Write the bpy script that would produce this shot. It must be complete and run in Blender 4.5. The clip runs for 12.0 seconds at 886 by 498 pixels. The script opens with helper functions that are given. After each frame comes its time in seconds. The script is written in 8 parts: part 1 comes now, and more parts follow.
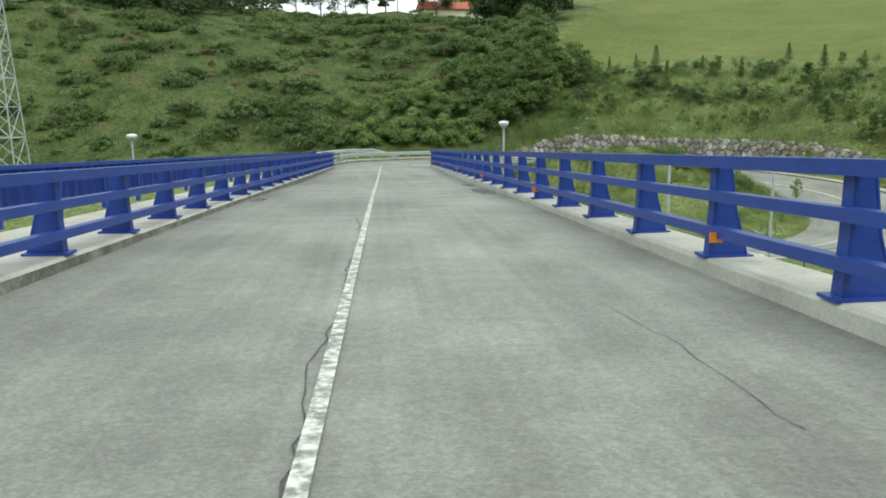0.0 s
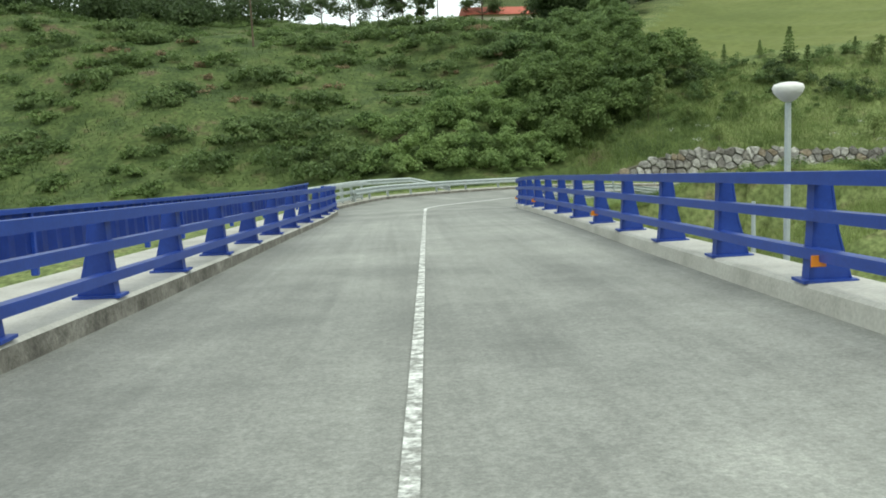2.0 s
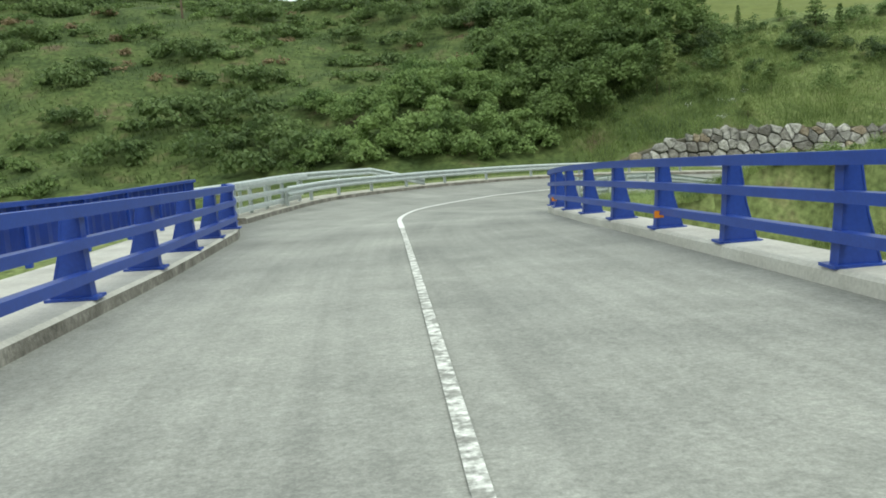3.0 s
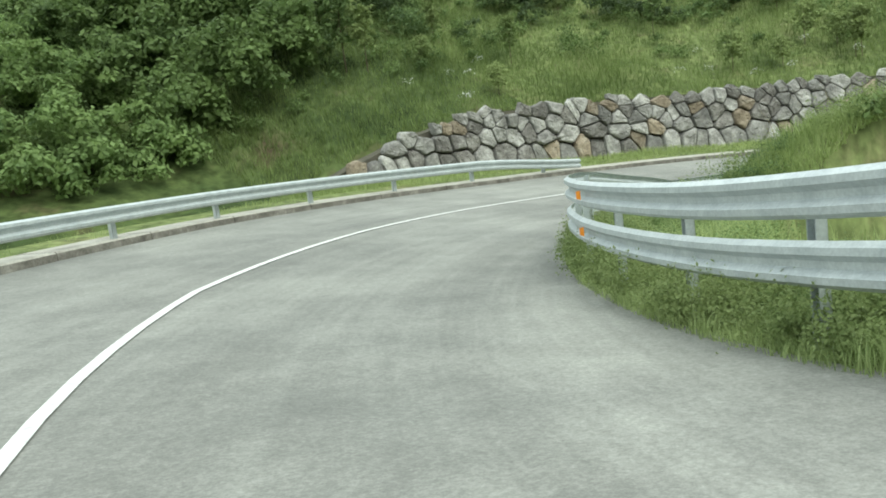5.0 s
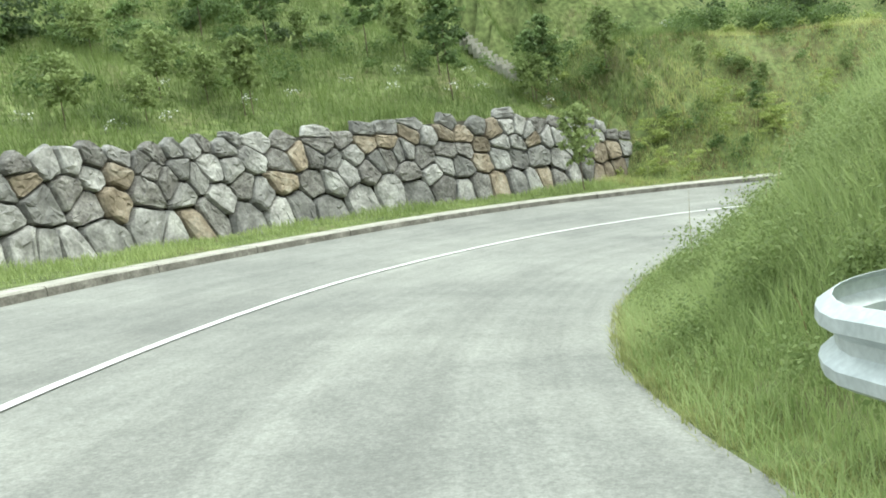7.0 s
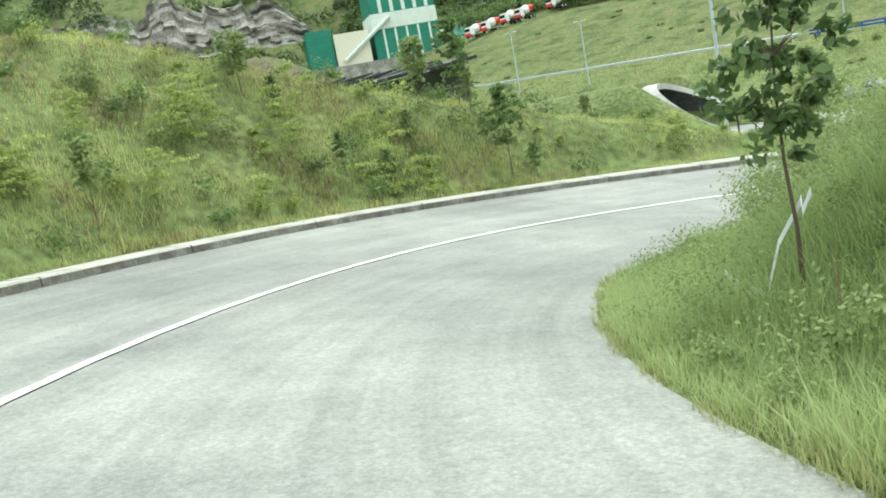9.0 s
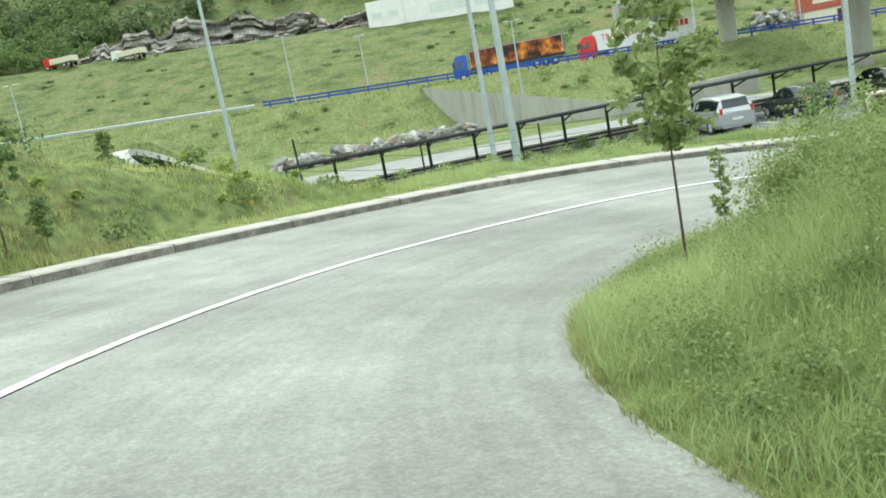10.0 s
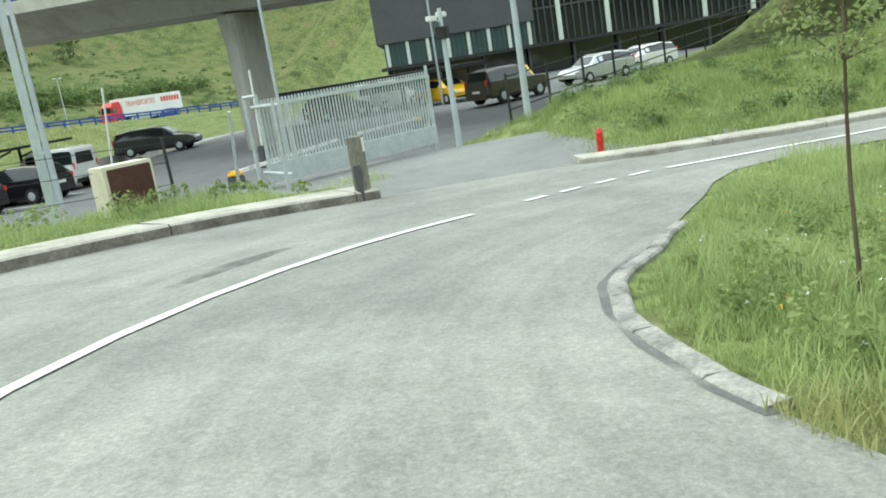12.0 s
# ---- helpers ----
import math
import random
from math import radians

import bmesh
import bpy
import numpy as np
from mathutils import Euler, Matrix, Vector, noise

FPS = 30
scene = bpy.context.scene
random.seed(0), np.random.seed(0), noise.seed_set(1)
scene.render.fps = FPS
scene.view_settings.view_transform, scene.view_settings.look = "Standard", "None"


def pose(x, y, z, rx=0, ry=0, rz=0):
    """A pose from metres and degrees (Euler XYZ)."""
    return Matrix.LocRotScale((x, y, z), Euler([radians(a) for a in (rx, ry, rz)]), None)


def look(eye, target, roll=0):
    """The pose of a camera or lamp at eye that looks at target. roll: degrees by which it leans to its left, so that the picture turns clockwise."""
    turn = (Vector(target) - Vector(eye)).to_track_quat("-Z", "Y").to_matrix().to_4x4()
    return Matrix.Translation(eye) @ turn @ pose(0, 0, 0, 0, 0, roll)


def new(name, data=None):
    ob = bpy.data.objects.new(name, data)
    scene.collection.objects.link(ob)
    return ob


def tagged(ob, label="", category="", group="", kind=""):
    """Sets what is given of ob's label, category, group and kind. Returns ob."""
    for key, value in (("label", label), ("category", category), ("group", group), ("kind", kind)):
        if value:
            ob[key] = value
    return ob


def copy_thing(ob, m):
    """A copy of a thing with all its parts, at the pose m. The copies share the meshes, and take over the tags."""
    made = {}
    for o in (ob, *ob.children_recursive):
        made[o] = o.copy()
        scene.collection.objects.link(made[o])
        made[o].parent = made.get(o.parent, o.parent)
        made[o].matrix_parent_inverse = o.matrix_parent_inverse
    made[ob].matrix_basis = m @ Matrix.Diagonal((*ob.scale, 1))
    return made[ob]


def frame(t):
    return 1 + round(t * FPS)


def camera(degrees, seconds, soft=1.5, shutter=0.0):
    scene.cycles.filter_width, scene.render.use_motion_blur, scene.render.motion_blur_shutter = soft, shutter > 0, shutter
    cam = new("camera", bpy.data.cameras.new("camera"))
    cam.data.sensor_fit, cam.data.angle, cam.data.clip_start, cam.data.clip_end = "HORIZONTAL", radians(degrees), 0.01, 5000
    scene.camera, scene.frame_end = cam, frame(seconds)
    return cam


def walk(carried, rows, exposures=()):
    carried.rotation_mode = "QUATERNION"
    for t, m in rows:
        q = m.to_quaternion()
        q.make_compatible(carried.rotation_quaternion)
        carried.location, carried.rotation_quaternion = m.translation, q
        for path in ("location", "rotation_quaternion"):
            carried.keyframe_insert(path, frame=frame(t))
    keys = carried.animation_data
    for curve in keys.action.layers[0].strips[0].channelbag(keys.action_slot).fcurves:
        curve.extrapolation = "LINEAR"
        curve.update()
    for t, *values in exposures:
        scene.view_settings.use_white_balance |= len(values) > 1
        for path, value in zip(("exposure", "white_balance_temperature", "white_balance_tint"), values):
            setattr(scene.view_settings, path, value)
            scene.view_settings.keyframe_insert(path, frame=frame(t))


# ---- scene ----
cam = camera(55.4, 12.0, soft=1.8)
# seconds, eye, turn in degrees
PATH = [
    (0.00, 0.12, -0.84, 1.17, 80.5, 0.5, -3.9),
    (0.25, 0.15, 2.35, 1.02, 80.5, 0.3, -3.7),
    (0.50, 0.12, 5.62, 0.88, 80.7, 0.3, -3.5),
    (0.75, 0.07, 8.97, 0.74, 80.9, 0.5, -3.2),
    (1.00, 0.02, 12.37, 0.59, 81.3, 0.7, -2.7),
    (1.25, -0.01, 15.82, 0.43, 81.9, 1.1, -2.0),
    (1.50, -0.02, 19.26, 0.27, 82.3, 1.6, -1.4),
    (1.75, -0.04, 22.68, 0.09, 82.5, 2.1, -1.1),
    (2.00, -0.08, 26.10, -0.10, 82.4, 2.5, -1.2),
    (2.25, -0.12, 29.52, -0.29, 82.0, 2.8, -1.4),
    (2.50, -0.19, 32.96, -0.46, 81.7, 3.0, -2.0),
    (2.75, -0.31, 36.40, -0.62, 81.6, 3.2, -3.0),
    (3.00, -0.46, 39.80, -0.76, 81.6, 3.2, -4.1),
    (3.25, -0.61, 43.13, -0.89, 81.7, 3.3, -5.3),
    (3.50, -0.73, 46.43, -1.04, 81.5, 3.8, -7.1),
    (3.75, -0.81, 49.71, -1.19, 81.0, 5.0, -9.8),
    (4.00, -0.78, 52.98, -1.36, 80.7, 6.1, -13.3),
    (4.25, -0.58, 56.25, -1.56, 81.0, 6.0, -17.0),
    (4.50, -0.15, 59.50, -1.77, 81.5, 5.7, -21.5),
    (4.75, 0.50, 62.68, -2.01, 81.5, 6.0, -27.2),
    (5.00, 1.34, 65.69, -2.23, 81.4, 7.1, -33.4),
    (5.25, 2.29, 68.41, -2.48, 81.5, 9.0, -39.6),
    (5.50, 3.43, 70.84, -2.70, 81.5, 10.9, -45.6),
    (5.75, 4.83, 73.04, -2.87, 81.3, 11.9, -51.8),
    (6.00, 6.42, 75.00, -3.00, 81.3, 11.8, -58.0),
    (6.25, 8.14, 76.72, -3.12, 81.8, 10.7, -64.2),
    (6.50, 10.02, 78.18, -3.25, 82.6, 9.5, -70.6),
    (6.75, 12.08, 79.36, -3.38, 83.0, 8.9, -77.5),
    (7.00, 14.23, 80.24, -3.54, 83.2, 8.6, -84.6),
    (7.25, 16.41, 80.80, -3.70, 83.3, 8.6, -91.3),
    (7.50, 18.59, 81.11, -3.86, 83.0, 8.9, -98.0),
    (7.75, 20.72, 81.17, -4.01, 82.4, 9.4, -104.9),
    (8.00, 22.81, 81.03, -4.15, 82.3, 10.0, -112.0),
    (8.25, 24.82, 80.76, -4.30, 82.3, 10.3, -119.6),
    (8.50, 26.73, 80.32, -4.45, 82.3, 10.6, -127.5),
    (8.75, 28.53, 79.75, -4.59, 81.8, 10.5, -135.4),
    (9.00, 30.23, 78.93, -4.74, 81.0, 10.5, -143.7),
    (9.25, 31.86, 77.69, -4.87, 80.5, 10.5, -152.2),
    (9.50, 33.32, 76.21, -5.03, 80.1, 10.6, -161.2),
    (9.75, 34.49, 74.65, -5.20, 79.6, 10.6, -171.1),
    (10.00, 35.39, 72.96, -5.37, 79.3, 10.5, -180.9),
    (10.25, 36.09, 71.20, -5.55, 79.3, 10.3, -189.9),
    (10.50, 36.51, 69.33, -5.74, 79.8, 10.1, -197.9),
    (10.75, 36.54, 67.38, -5.94, 80.3, 10.1, -205.4),
    (11.00, 36.26, 65.45, -6.17, 80.2, 10.2, -213.0),
    (11.25, 35.73, 63.63, -6.40, 79.5, 10.2, -221.2),
    (11.50, 35.00, 61.94, -6.61, 78.4, 9.9, -229.7),
    (11.75, 34.12, 60.42, -6.79, 77.6, 9.5, -238.1),
    (12.00, 33.11, 59.09, -6.97, 77.6, 9.0, -245.9),
]
# the clip's camera opens up as it leaves the bridge; its picture is a little green
walk(cam, [(t, pose(*p)) for t, *p in PATH],
     exposures=[(0.0, 0.36, 6500, -3), (2.5, 0.44, 6500, -3), (4.5, 0.47, 6400, -3), (5.5, 0.9, 6400, -3), (8.5, 1.1, 6300, -3), (12.0, 0.88, 6300, -3)])

# ---- light: bright overcast ----
world = bpy.data.worlds.new("sky")
scene.world = world
world.use_nodes = True
wn = world.node_tree
sky = wn.nodes.new("ShaderNodeTexSky")
sky.sky_type = "NISHITA"
sky.sun_disc = False
sky.sun_elevation = radians(52)
sky.sun_rotation = radians(200)
sky.air_density, sky.dust_density, sky.ozone_density = 1.0, 4.0, 1.0
veil = wn.nodes.new("ShaderNodeMixRGB")
veil.inputs[0].default_value = 0.8
veil.inputs[2].default_value = (10.5, 10.9, 11.2, 1)
wn.links.new(sky.outputs[0], veil.inputs[1])
wn.links.new(veil.outputs[0], wn.nodes["Background"].inputs[0])
wn.nodes["Background"].inputs[1].default_value = 0.115
sun = new("sun", bpy.data.lights.new("sun", "SUN"))
sun.data.energy, sun.data.angle, sun.data.color = 1.1, radians(25), (1.0, 0.96, 0.9)
sun.matrix_world = look((0, 0, 100), (-25, 62, 0))

# ---- materials ----
def material(name, colors, scale=4.0, rough=0.85, metal=0.0, bump=0.0, bump_scale=40.0, fine=None, spec=0.35, detail=6.0, vary=0.0, stretch=None):
    """Two scales of noise over a ramp of colours, with a fine relief."""
    m = bpy.data.materials.new(name)
    m.use_nodes = True
    nt = m.node_tree
    b = nt.nodes["Principled BSDF"]
    b.inputs["Roughness"].default_value = rough
    b.inputs["Metallic"].default_value = metal
    b.inputs["Specular IOR Level"].default_value = spec
    tc = nt.nodes.new("ShaderNodeNewGeometry")
    src = tc.outputs["Position"]
    if stretch:
        mp = nt.nodes.new("ShaderNodeMapping")
        mp.inputs["Scale"].default_value = stretch
        nt.links.new(src, mp.inputs[0])
        src = mp.outputs[0]
    n1 = nt.nodes.new("ShaderNodeTexNoise")
    n1.inputs["Scale"].default_value, n1.inputs["Detail"].default_value = scale, detail
    n1.inputs["Roughness"].default_value = 0.62
    nt.links.new(src, n1.inputs["Vector"])
    ramp = nt.nodes.new("ShaderNodeValToRGB")
    el = ramp.color_ramp.elements
    while len(el) < len(colors):
        el.new(0.5)
    for i, c in enumerate(colors):
        el[i].position = 0.3 + 0.4 * i / max(1, len(colors) - 1)
        el[i].color = (*c, 1)
    nt.links.new(n1.outputs["Fac"], ramp.inputs[0])
    out = ramp.outputs[0]
    if fine:
        n2 = nt.nodes.new("ShaderNodeTexNoise")
        n2.inputs["Scale"].default_value, n2.inputs["Detail"].default_value = fine[0], 4
        nt.links.new(src, n2.inputs["Vector"])
        mr = nt.nodes.new("ShaderNodeMapRange")
        mr.inputs[1].default_value, mr.inputs[2].default_value = 0.3, 0.7
        mr.inputs[3].default_value, mr.inputs[4].default_value = 1 - fine[1], 1 + fine[1]
        nt.links.new(n2.outputs["Fac"], mr.inputs[0])
        mx = nt.nodes.new("ShaderNodeMixRGB")
        mx.blend_type = "MULTIPLY"
        mx.inputs[0].default_value = 1
        nt.links.new(out, mx.inputs[1])
        nt.links.new(mr.outputs[0], mx.inputs[2])
        out = mx.outputs[0]
    if vary:
        oi = nt.nodes.new("ShaderNodeObjectInfo")
        mr = nt.nodes.new("ShaderNodeMapRange")
        mr.inputs[3].default_value, mr.inputs[4].default_value = 1 - vary, 1 + vary
        nt.links.new(oi.outputs["Random"], mr.inputs[0])
        mx = nt.nodes.new("ShaderNodeMixRGB")
        mx.blend_type = "MULTIPLY"
        mx.inputs[0].default_value = 1
        nt.links.new(out, mx.inputs[1])
        nt.links.new(mr.outputs[0], mx.inputs[2])
        out = mx.outputs[0]
    nt.links.new(out, b.inputs["Base Color"])
    if bump:
        n3 = nt.nodes.new("ShaderNodeTexNoise")
        n3.inputs["Scale"].default_value, n3.inputs["Detail"].default_value = bump_scale, 5
        nt.links.new(src, n3.inputs["Vector"])
        bp = nt.nodes.new("ShaderNodeBump")
        bp.inputs["Strength"].default_value, bp.inputs["Distance"].default_value = bump, 0.03
        nt.links.new(n3.outputs["Fac"], bp.inputs["Height"])
        nt.links.new(bp.outputs[0], b.inputs["Normal"])
    return m


def leaf_material(name, a, c, island=0.35):
    """Leaves: colour by island, a little light passing through."""
    m = bpy.data.materials.new(name)
    m.use_nodes = True
    nt = m.node_tree
    b = nt.nodes["Principled BSDF"]
    b.inputs["Roughness"].default_value = 0.6
    b.inputs["Specular IOR Level"].default_value = 0.25
    g = nt.nodes.new("ShaderNodeNewGeometry")
    ramp = nt.nodes.new("ShaderNodeValToRGB")
    ramp.color_ramp.elements[0].color = (*a, 1)
    ramp.color_ramp.elements[1].color = (*c, 1)
    n1 = nt.nodes.new("ShaderNodeTexNoise")
    n1.inputs["Scale"].default_value, n1.inputs["Detail"].default_value = 0.35, 3
    nt.links.new(g.outputs["Position"], n1.inputs["Vector"])
    ad = nt.nodes.new("ShaderNodeMath")
    ad.operation = "MULTIPLY_ADD"
    ad.inputs[1].default_value = island
    nt.links.new(g.outputs["Random Per Island"], ad.inputs[0])
    sb = nt.nodes.new("ShaderNodeMath")
    sb.operation = "MULTIPLY_ADD"
    sb.inputs[1].default_value, sb.inputs[2].default_value = 1.6, -0.5
    nt.links.new(n1.outputs["Fac"], sb.inputs[0])
    nt.links.new(sb.outputs[0], ad.inputs[2])
    nt.links.new(ad.outputs[0], ramp.inputs[0])
    nt.links.new(ramp.outputs[0], b.inputs["Base Color"])
    tr = nt.nodes.new("ShaderNodeBsdfTranslucent")
    nt.links.new(ramp.outputs[0], tr.inputs[0])
    mix = nt.nodes.new("ShaderNodeMixShader")
    mix.inputs[0].default_value = 0.42
    nt.links.new(b.outputs[0], mix.inputs[1])
    nt.links.new(tr.outputs[0], mix.inputs[2])
    nt.links.new(mix.outputs[0], nt.nodes["Material Output"].inputs["Surface"])
    return m


ASPHALT = material("asphalt", [(0.172, 0.174, 0.159), (0.228, 0.229, 0.208), (0.273, 0.274, 0.247)], 0.35, 0.82, bump=0.22, bump_scale=55, fine=(38, 0.14), spec=0.45)
ap_nt = ASPHALT.node_tree
pos = ap_nt.nodes.new("ShaderNodeNewGeometry").outputs["Position"]
base_sock = ap_nt.nodes["Principled BSDF"].inputs["Base Color"]
cur = base_sock.links[0].from_socket
# pale and dark chippings, then broad worn and patched areas
for tex_scale, lo, hi, dark, pale in ((26.0, 0.42, 0.6, 0.92, 1.07), (95.0, 0.4, 0.62, 0.9, 1.1), (0.16, 0.38, 0.62, 0.9, 1.08), (1.3, 0.35, 0.65, 0.92, 1.07), (9.0, 0.38, 0.62, 0.94, 1.05)):
    nz = ap_nt.nodes.new("ShaderNodeTexNoise")
    nz.inputs["Scale"].default_value, nz.inputs["Detail"].default_value = tex_scale, 3
    ap_nt.links.new(pos, nz.inputs["Vector"])
    rg_ = ap_nt.nodes.new("ShaderNodeMapRange")
    for k, val in enumerate((lo, hi, dark, pale)):
        rg_.inputs[k + 1].default_value = val
    ap_nt.links.new(nz.outputs["Fac"], rg_.inputs[0])
    mul = ap_nt.nodes.new("ShaderNodeMixRGB")
    mul.blend_type = "MULTIPLY"
    mul.inputs[0].default_value = 1
    ap_nt.links.new(cur, mul.inputs[1])
    ap_nt.links.new(rg_.outputs[0], mul.inputs[2])
    cur = mul.outputs[0]
# faint streaks along the lanes
uvn = ap_nt.nodes.new("ShaderNodeUVMap")
uvn.uv_map = "lane"
for sc, lo_, hi_ in (((1.7, 0.05, 1), 0.9, 1.07), ((9.0, 0.16, 1), 0.94, 1.05)):
    mp_ = ap_nt.nodes.new("ShaderNodeMapping")
    mp_.inputs["Scale"].default_value = sc
    ap_nt.links.new(uvn.outputs[0], mp_.inputs[0])
    nz = ap_nt.nodes.new("ShaderNodeTexNoise")
    nz.inputs["Scale"].default_value, nz.inputs["Detail"].default_value = 1.0, 3
    ap_nt.links.new(mp_.outputs[0], nz.inputs["Vector"])
    rg_ = ap_nt.nodes.new("ShaderNodeMapRange")
    for k, val in enumerate((0.35, 0.65, lo_, hi_)):
        rg_.inputs[k + 1].default_value = val
    ap_nt.links.new(nz.outputs["Fac"], rg_.inputs[0])
    mul = ap_nt.nodes.new("ShaderNodeMixRGB")
    mul.blend_type = "MULTIPLY"
    mul.inputs[0].default_value = 1
    ap_nt.links.new(cur, mul.inputs[1])
    ap_nt.links.new(rg_.outputs[0], mul.inputs[2])
    cur = mul.outputs[0]
ap_nt.links.new(cur, base_sock)
ASPHALT_PATCH = material("asphalt_patch", [(0.13, 0.132, 0.123), (0.17, 0.172, 0.158)], 1.5, 0.9, bump=0.5, bump_scale=55, fine=(60, 0.25))
ASPHALT_WET = material("damp_asphalt", [(0.12, 0.122, 0.119), (0.18, 0.182, 0.176)], 2.5, 0.75, bump=0.4, bump_scale=55, fine=(60, 0.25))
for stain_mat in (ASPHALT_PATCH, ASPHALT_WET):
    st = stain_mat.node_tree
    cover = st.nodes.new("ShaderNodeTexNoise")
    cover.inputs["Scale"].default_value, cover.inputs["Detail"].default_value = 2.2, 6
    st.links.new(st.nodes.new("ShaderNodeNewGeometry").outputs["Position"], cover.inputs["Vector"])
    span = st.nodes.new("ShaderNodeMapRange")
    for k, val in enumerate((0.36, 0.62, 0.05, 0.7)):
        span.inputs[k + 1].default_value = val
    st.links.new(cover.outputs["Fac"], span.inputs[0])
    st.links.new(span.outputs[0], st.nodes["Principled BSDF"].inputs["Alpha"])
TAR = material("tar", [(0.05, 0.05, 0.048), (0.09, 0.09, 0.085)], 3, 0.85, fine=(30, 0.3))
ASPHALT_DARK = material("asphalt_dark", [(0.11, 0.115, 0.12), (0.15, 0.155, 0.155)], 0.8, 0.9, bump=0.3, fine=(60, 0.15))
SERVICE = material("service_asphalt", [(0.2, 0.2, 0.19), (0.28, 0.28, 0.265)], 0.5, 0.9, bump=0.3, fine=(12, 0.15))
APRON = material("apron_asphalt", [(0.15, 0.155, 0.155), (0.19, 0.195, 0.19), (0.225, 0.23, 0.22)], 0.5, 0.85, bump=0.3, fine=(30, 0.2))
PILLAR = material("weathered_pillar", [(0.12, 0.115, 0.09), (0.2, 0.195, 0.155), (0.27, 0.265, 0.22)], 5, 0.9, bump=0.4, fine=(25, 0.25), stretch=(1, 1, 0.3))
PAINT = material("road_paint", [(0.5, 0.5, 0.48), (0.75, 0.75, 0.72)], 9, 0.7, fine=(30, 0.12), bump=0.3)
PAINT_WORN = material("worn_road_paint", [(0.22, 0.22, 0.2), (0.25, 0.25, 0.23), (0.58, 0.58, 0.55), (0.7, 0.7, 0.67)], 11, 0.8, fine=(30, 0.3), bump=0.4, bump_scale=50)
CONCRETE = material("concrete", [(0.36, 0.35, 0.31), (0.47, 0.455, 0.41), (0.54, 0.53, 0.48)], 1.1, 0.85, bump=0.25, bump_scale=30, fine=(25, 0.1))
KERB = material("kerb_concrete", [(0.25, 0.238, 0.205), (0.38, 0.364, 0.318), (0.46, 0.445, 0.39)], 1.6, 0.9, bump=0.35, fine=(22, 0.14))
EDGING = material("edging_stone", [(0.13, 0.13, 0.12), (0.27, 0.265, 0.245), (0.36, 0.35, 0.32)], 3.5, 0.9, bump=0.5, fine=(30, 0.25))
BRIDGE = material("bridge_concrete", [(0.3, 0.29, 0.265), (0.4, 0.39, 0.355), (0.45, 0.44, 0.4)], 0.7, 0.85, bump=0.2, fine=(8, 0.08), stretch=(1, 1, 0.25))
BLUE = material("blue_paint", [(0.014, 0.045, 0.27), (0.02, 0.062, 0.34)], 3, 0.42, fine=(30, 0.1), spec=0.5)
STEEL = material("galvanised_steel", [(0.42, 0.46, 0.47), (0.56, 0.6, 0.6)], 5, 0.5, metal=0.35, fine=(40, 0.08), spec=0.5)
POLE = material("pole_steel", [(0.4, 0.45, 0.47), (0.5, 0.55, 0.57)], 2, 0.5, metal=0.2, fine=(20, 0.06))
GROUND = material("grass_ground", [(0.068, 0.094, 0.034), (0.12, 0.15, 0.056), (0.15, 0.18, 0.07), (0.165, 0.155, 0.08)], 0.45, 0.95, bump=1.0, bump_scale=3.0, fine=(3.5, 0.45), spec=0.1)
HILL = material("hillside_turf", [(0.03, 0.046, 0.018), (0.053, 0.076, 0.027), (0.082, 0.108, 0.038), (0.102, 0.08, 0.05)], 0.3, 0.95, bump=1.0, bump_scale=2.0, fine=(2.5, 0.4), spec=0.1)
SLOPE = material("slope_turf", [(0.05, 0.068, 0.026), (0.088, 0.112, 0.041), (0.128, 0.148, 0.056), (0.15, 0.116, 0.07)], 0.22, 0.95, bump=1.0, bump_scale=2.0, fine=(1.8, 0.4), spec=0.1)
MEADOW = material("meadow", [(0.1, 0.122, 0.038), (0.124, 0.146, 0.047), (0.148, 0.165, 0.058)], 0.06, 0.95, bump=0.5, bump_scale=3, fine=(1.2, 0.12), spec=0.1)
STONE = material("wall_stone", [(0.145, 0.14, 0.132), (0.265, 0.257, 0.242), (0.43, 0.42, 0.395)], 2.2, 0.85, bump=0.6, bump_scale=9, fine=(14, 0.25), vary=0.38)
STONE_TAN = material("wall_stone_tan", [(0.15, 0.12, 0.085), (0.25, 0.205, 0.15), (0.36, 0.32, 0.26)], 2.5, 0.85, bump=0.6, bump_scale=9, fine=(14, 0.25), vary=0.25)
STONE_DARK = material("wall_stone_dark", [(0.1, 0.092, 0.085), (0.175, 0.165, 0.152), (0.29, 0.28, 0.262)], 3.0, 0.85, bump=0.7, bump_scale=12, fine=(16, 0.35), vary=0.25)
EARTH = material("dark_earth", [(0.06, 0.056, 0.042), (0.13, 0.12, 0.09)], 2, 0.95, bump=0.6)
# upright kerb faces: grime plus the weaker light they catch, in one colour
KERB_FACE = material("kerb_dirt_and_shade", [(0.1, 0.092, 0.078), (0.18, 0.168, 0.145), (0.3, 0.285, 0.25)], 2.6, 0.95, bump=0.4, fine=(22, 0.25))
# tunnel lining, much darker than the portal's concrete
LINING = material("dark_lining", [(0.05, 0.05, 0.05), (0.1, 0.1, 0.097)], 1.2, 0.95, fine=(4, 0.2))
HEAP = material("overgrown_heap", [(0.09, 0.11, 0.045), (0.125, 0.12, 0.065), (0.155, 0.13, 0.085), (0.12, 0.14, 0.055)], 0.16, 0.95, bump=1.0, bump_scale=1.5, fine=(1.6, 0.4), spec=0.1)
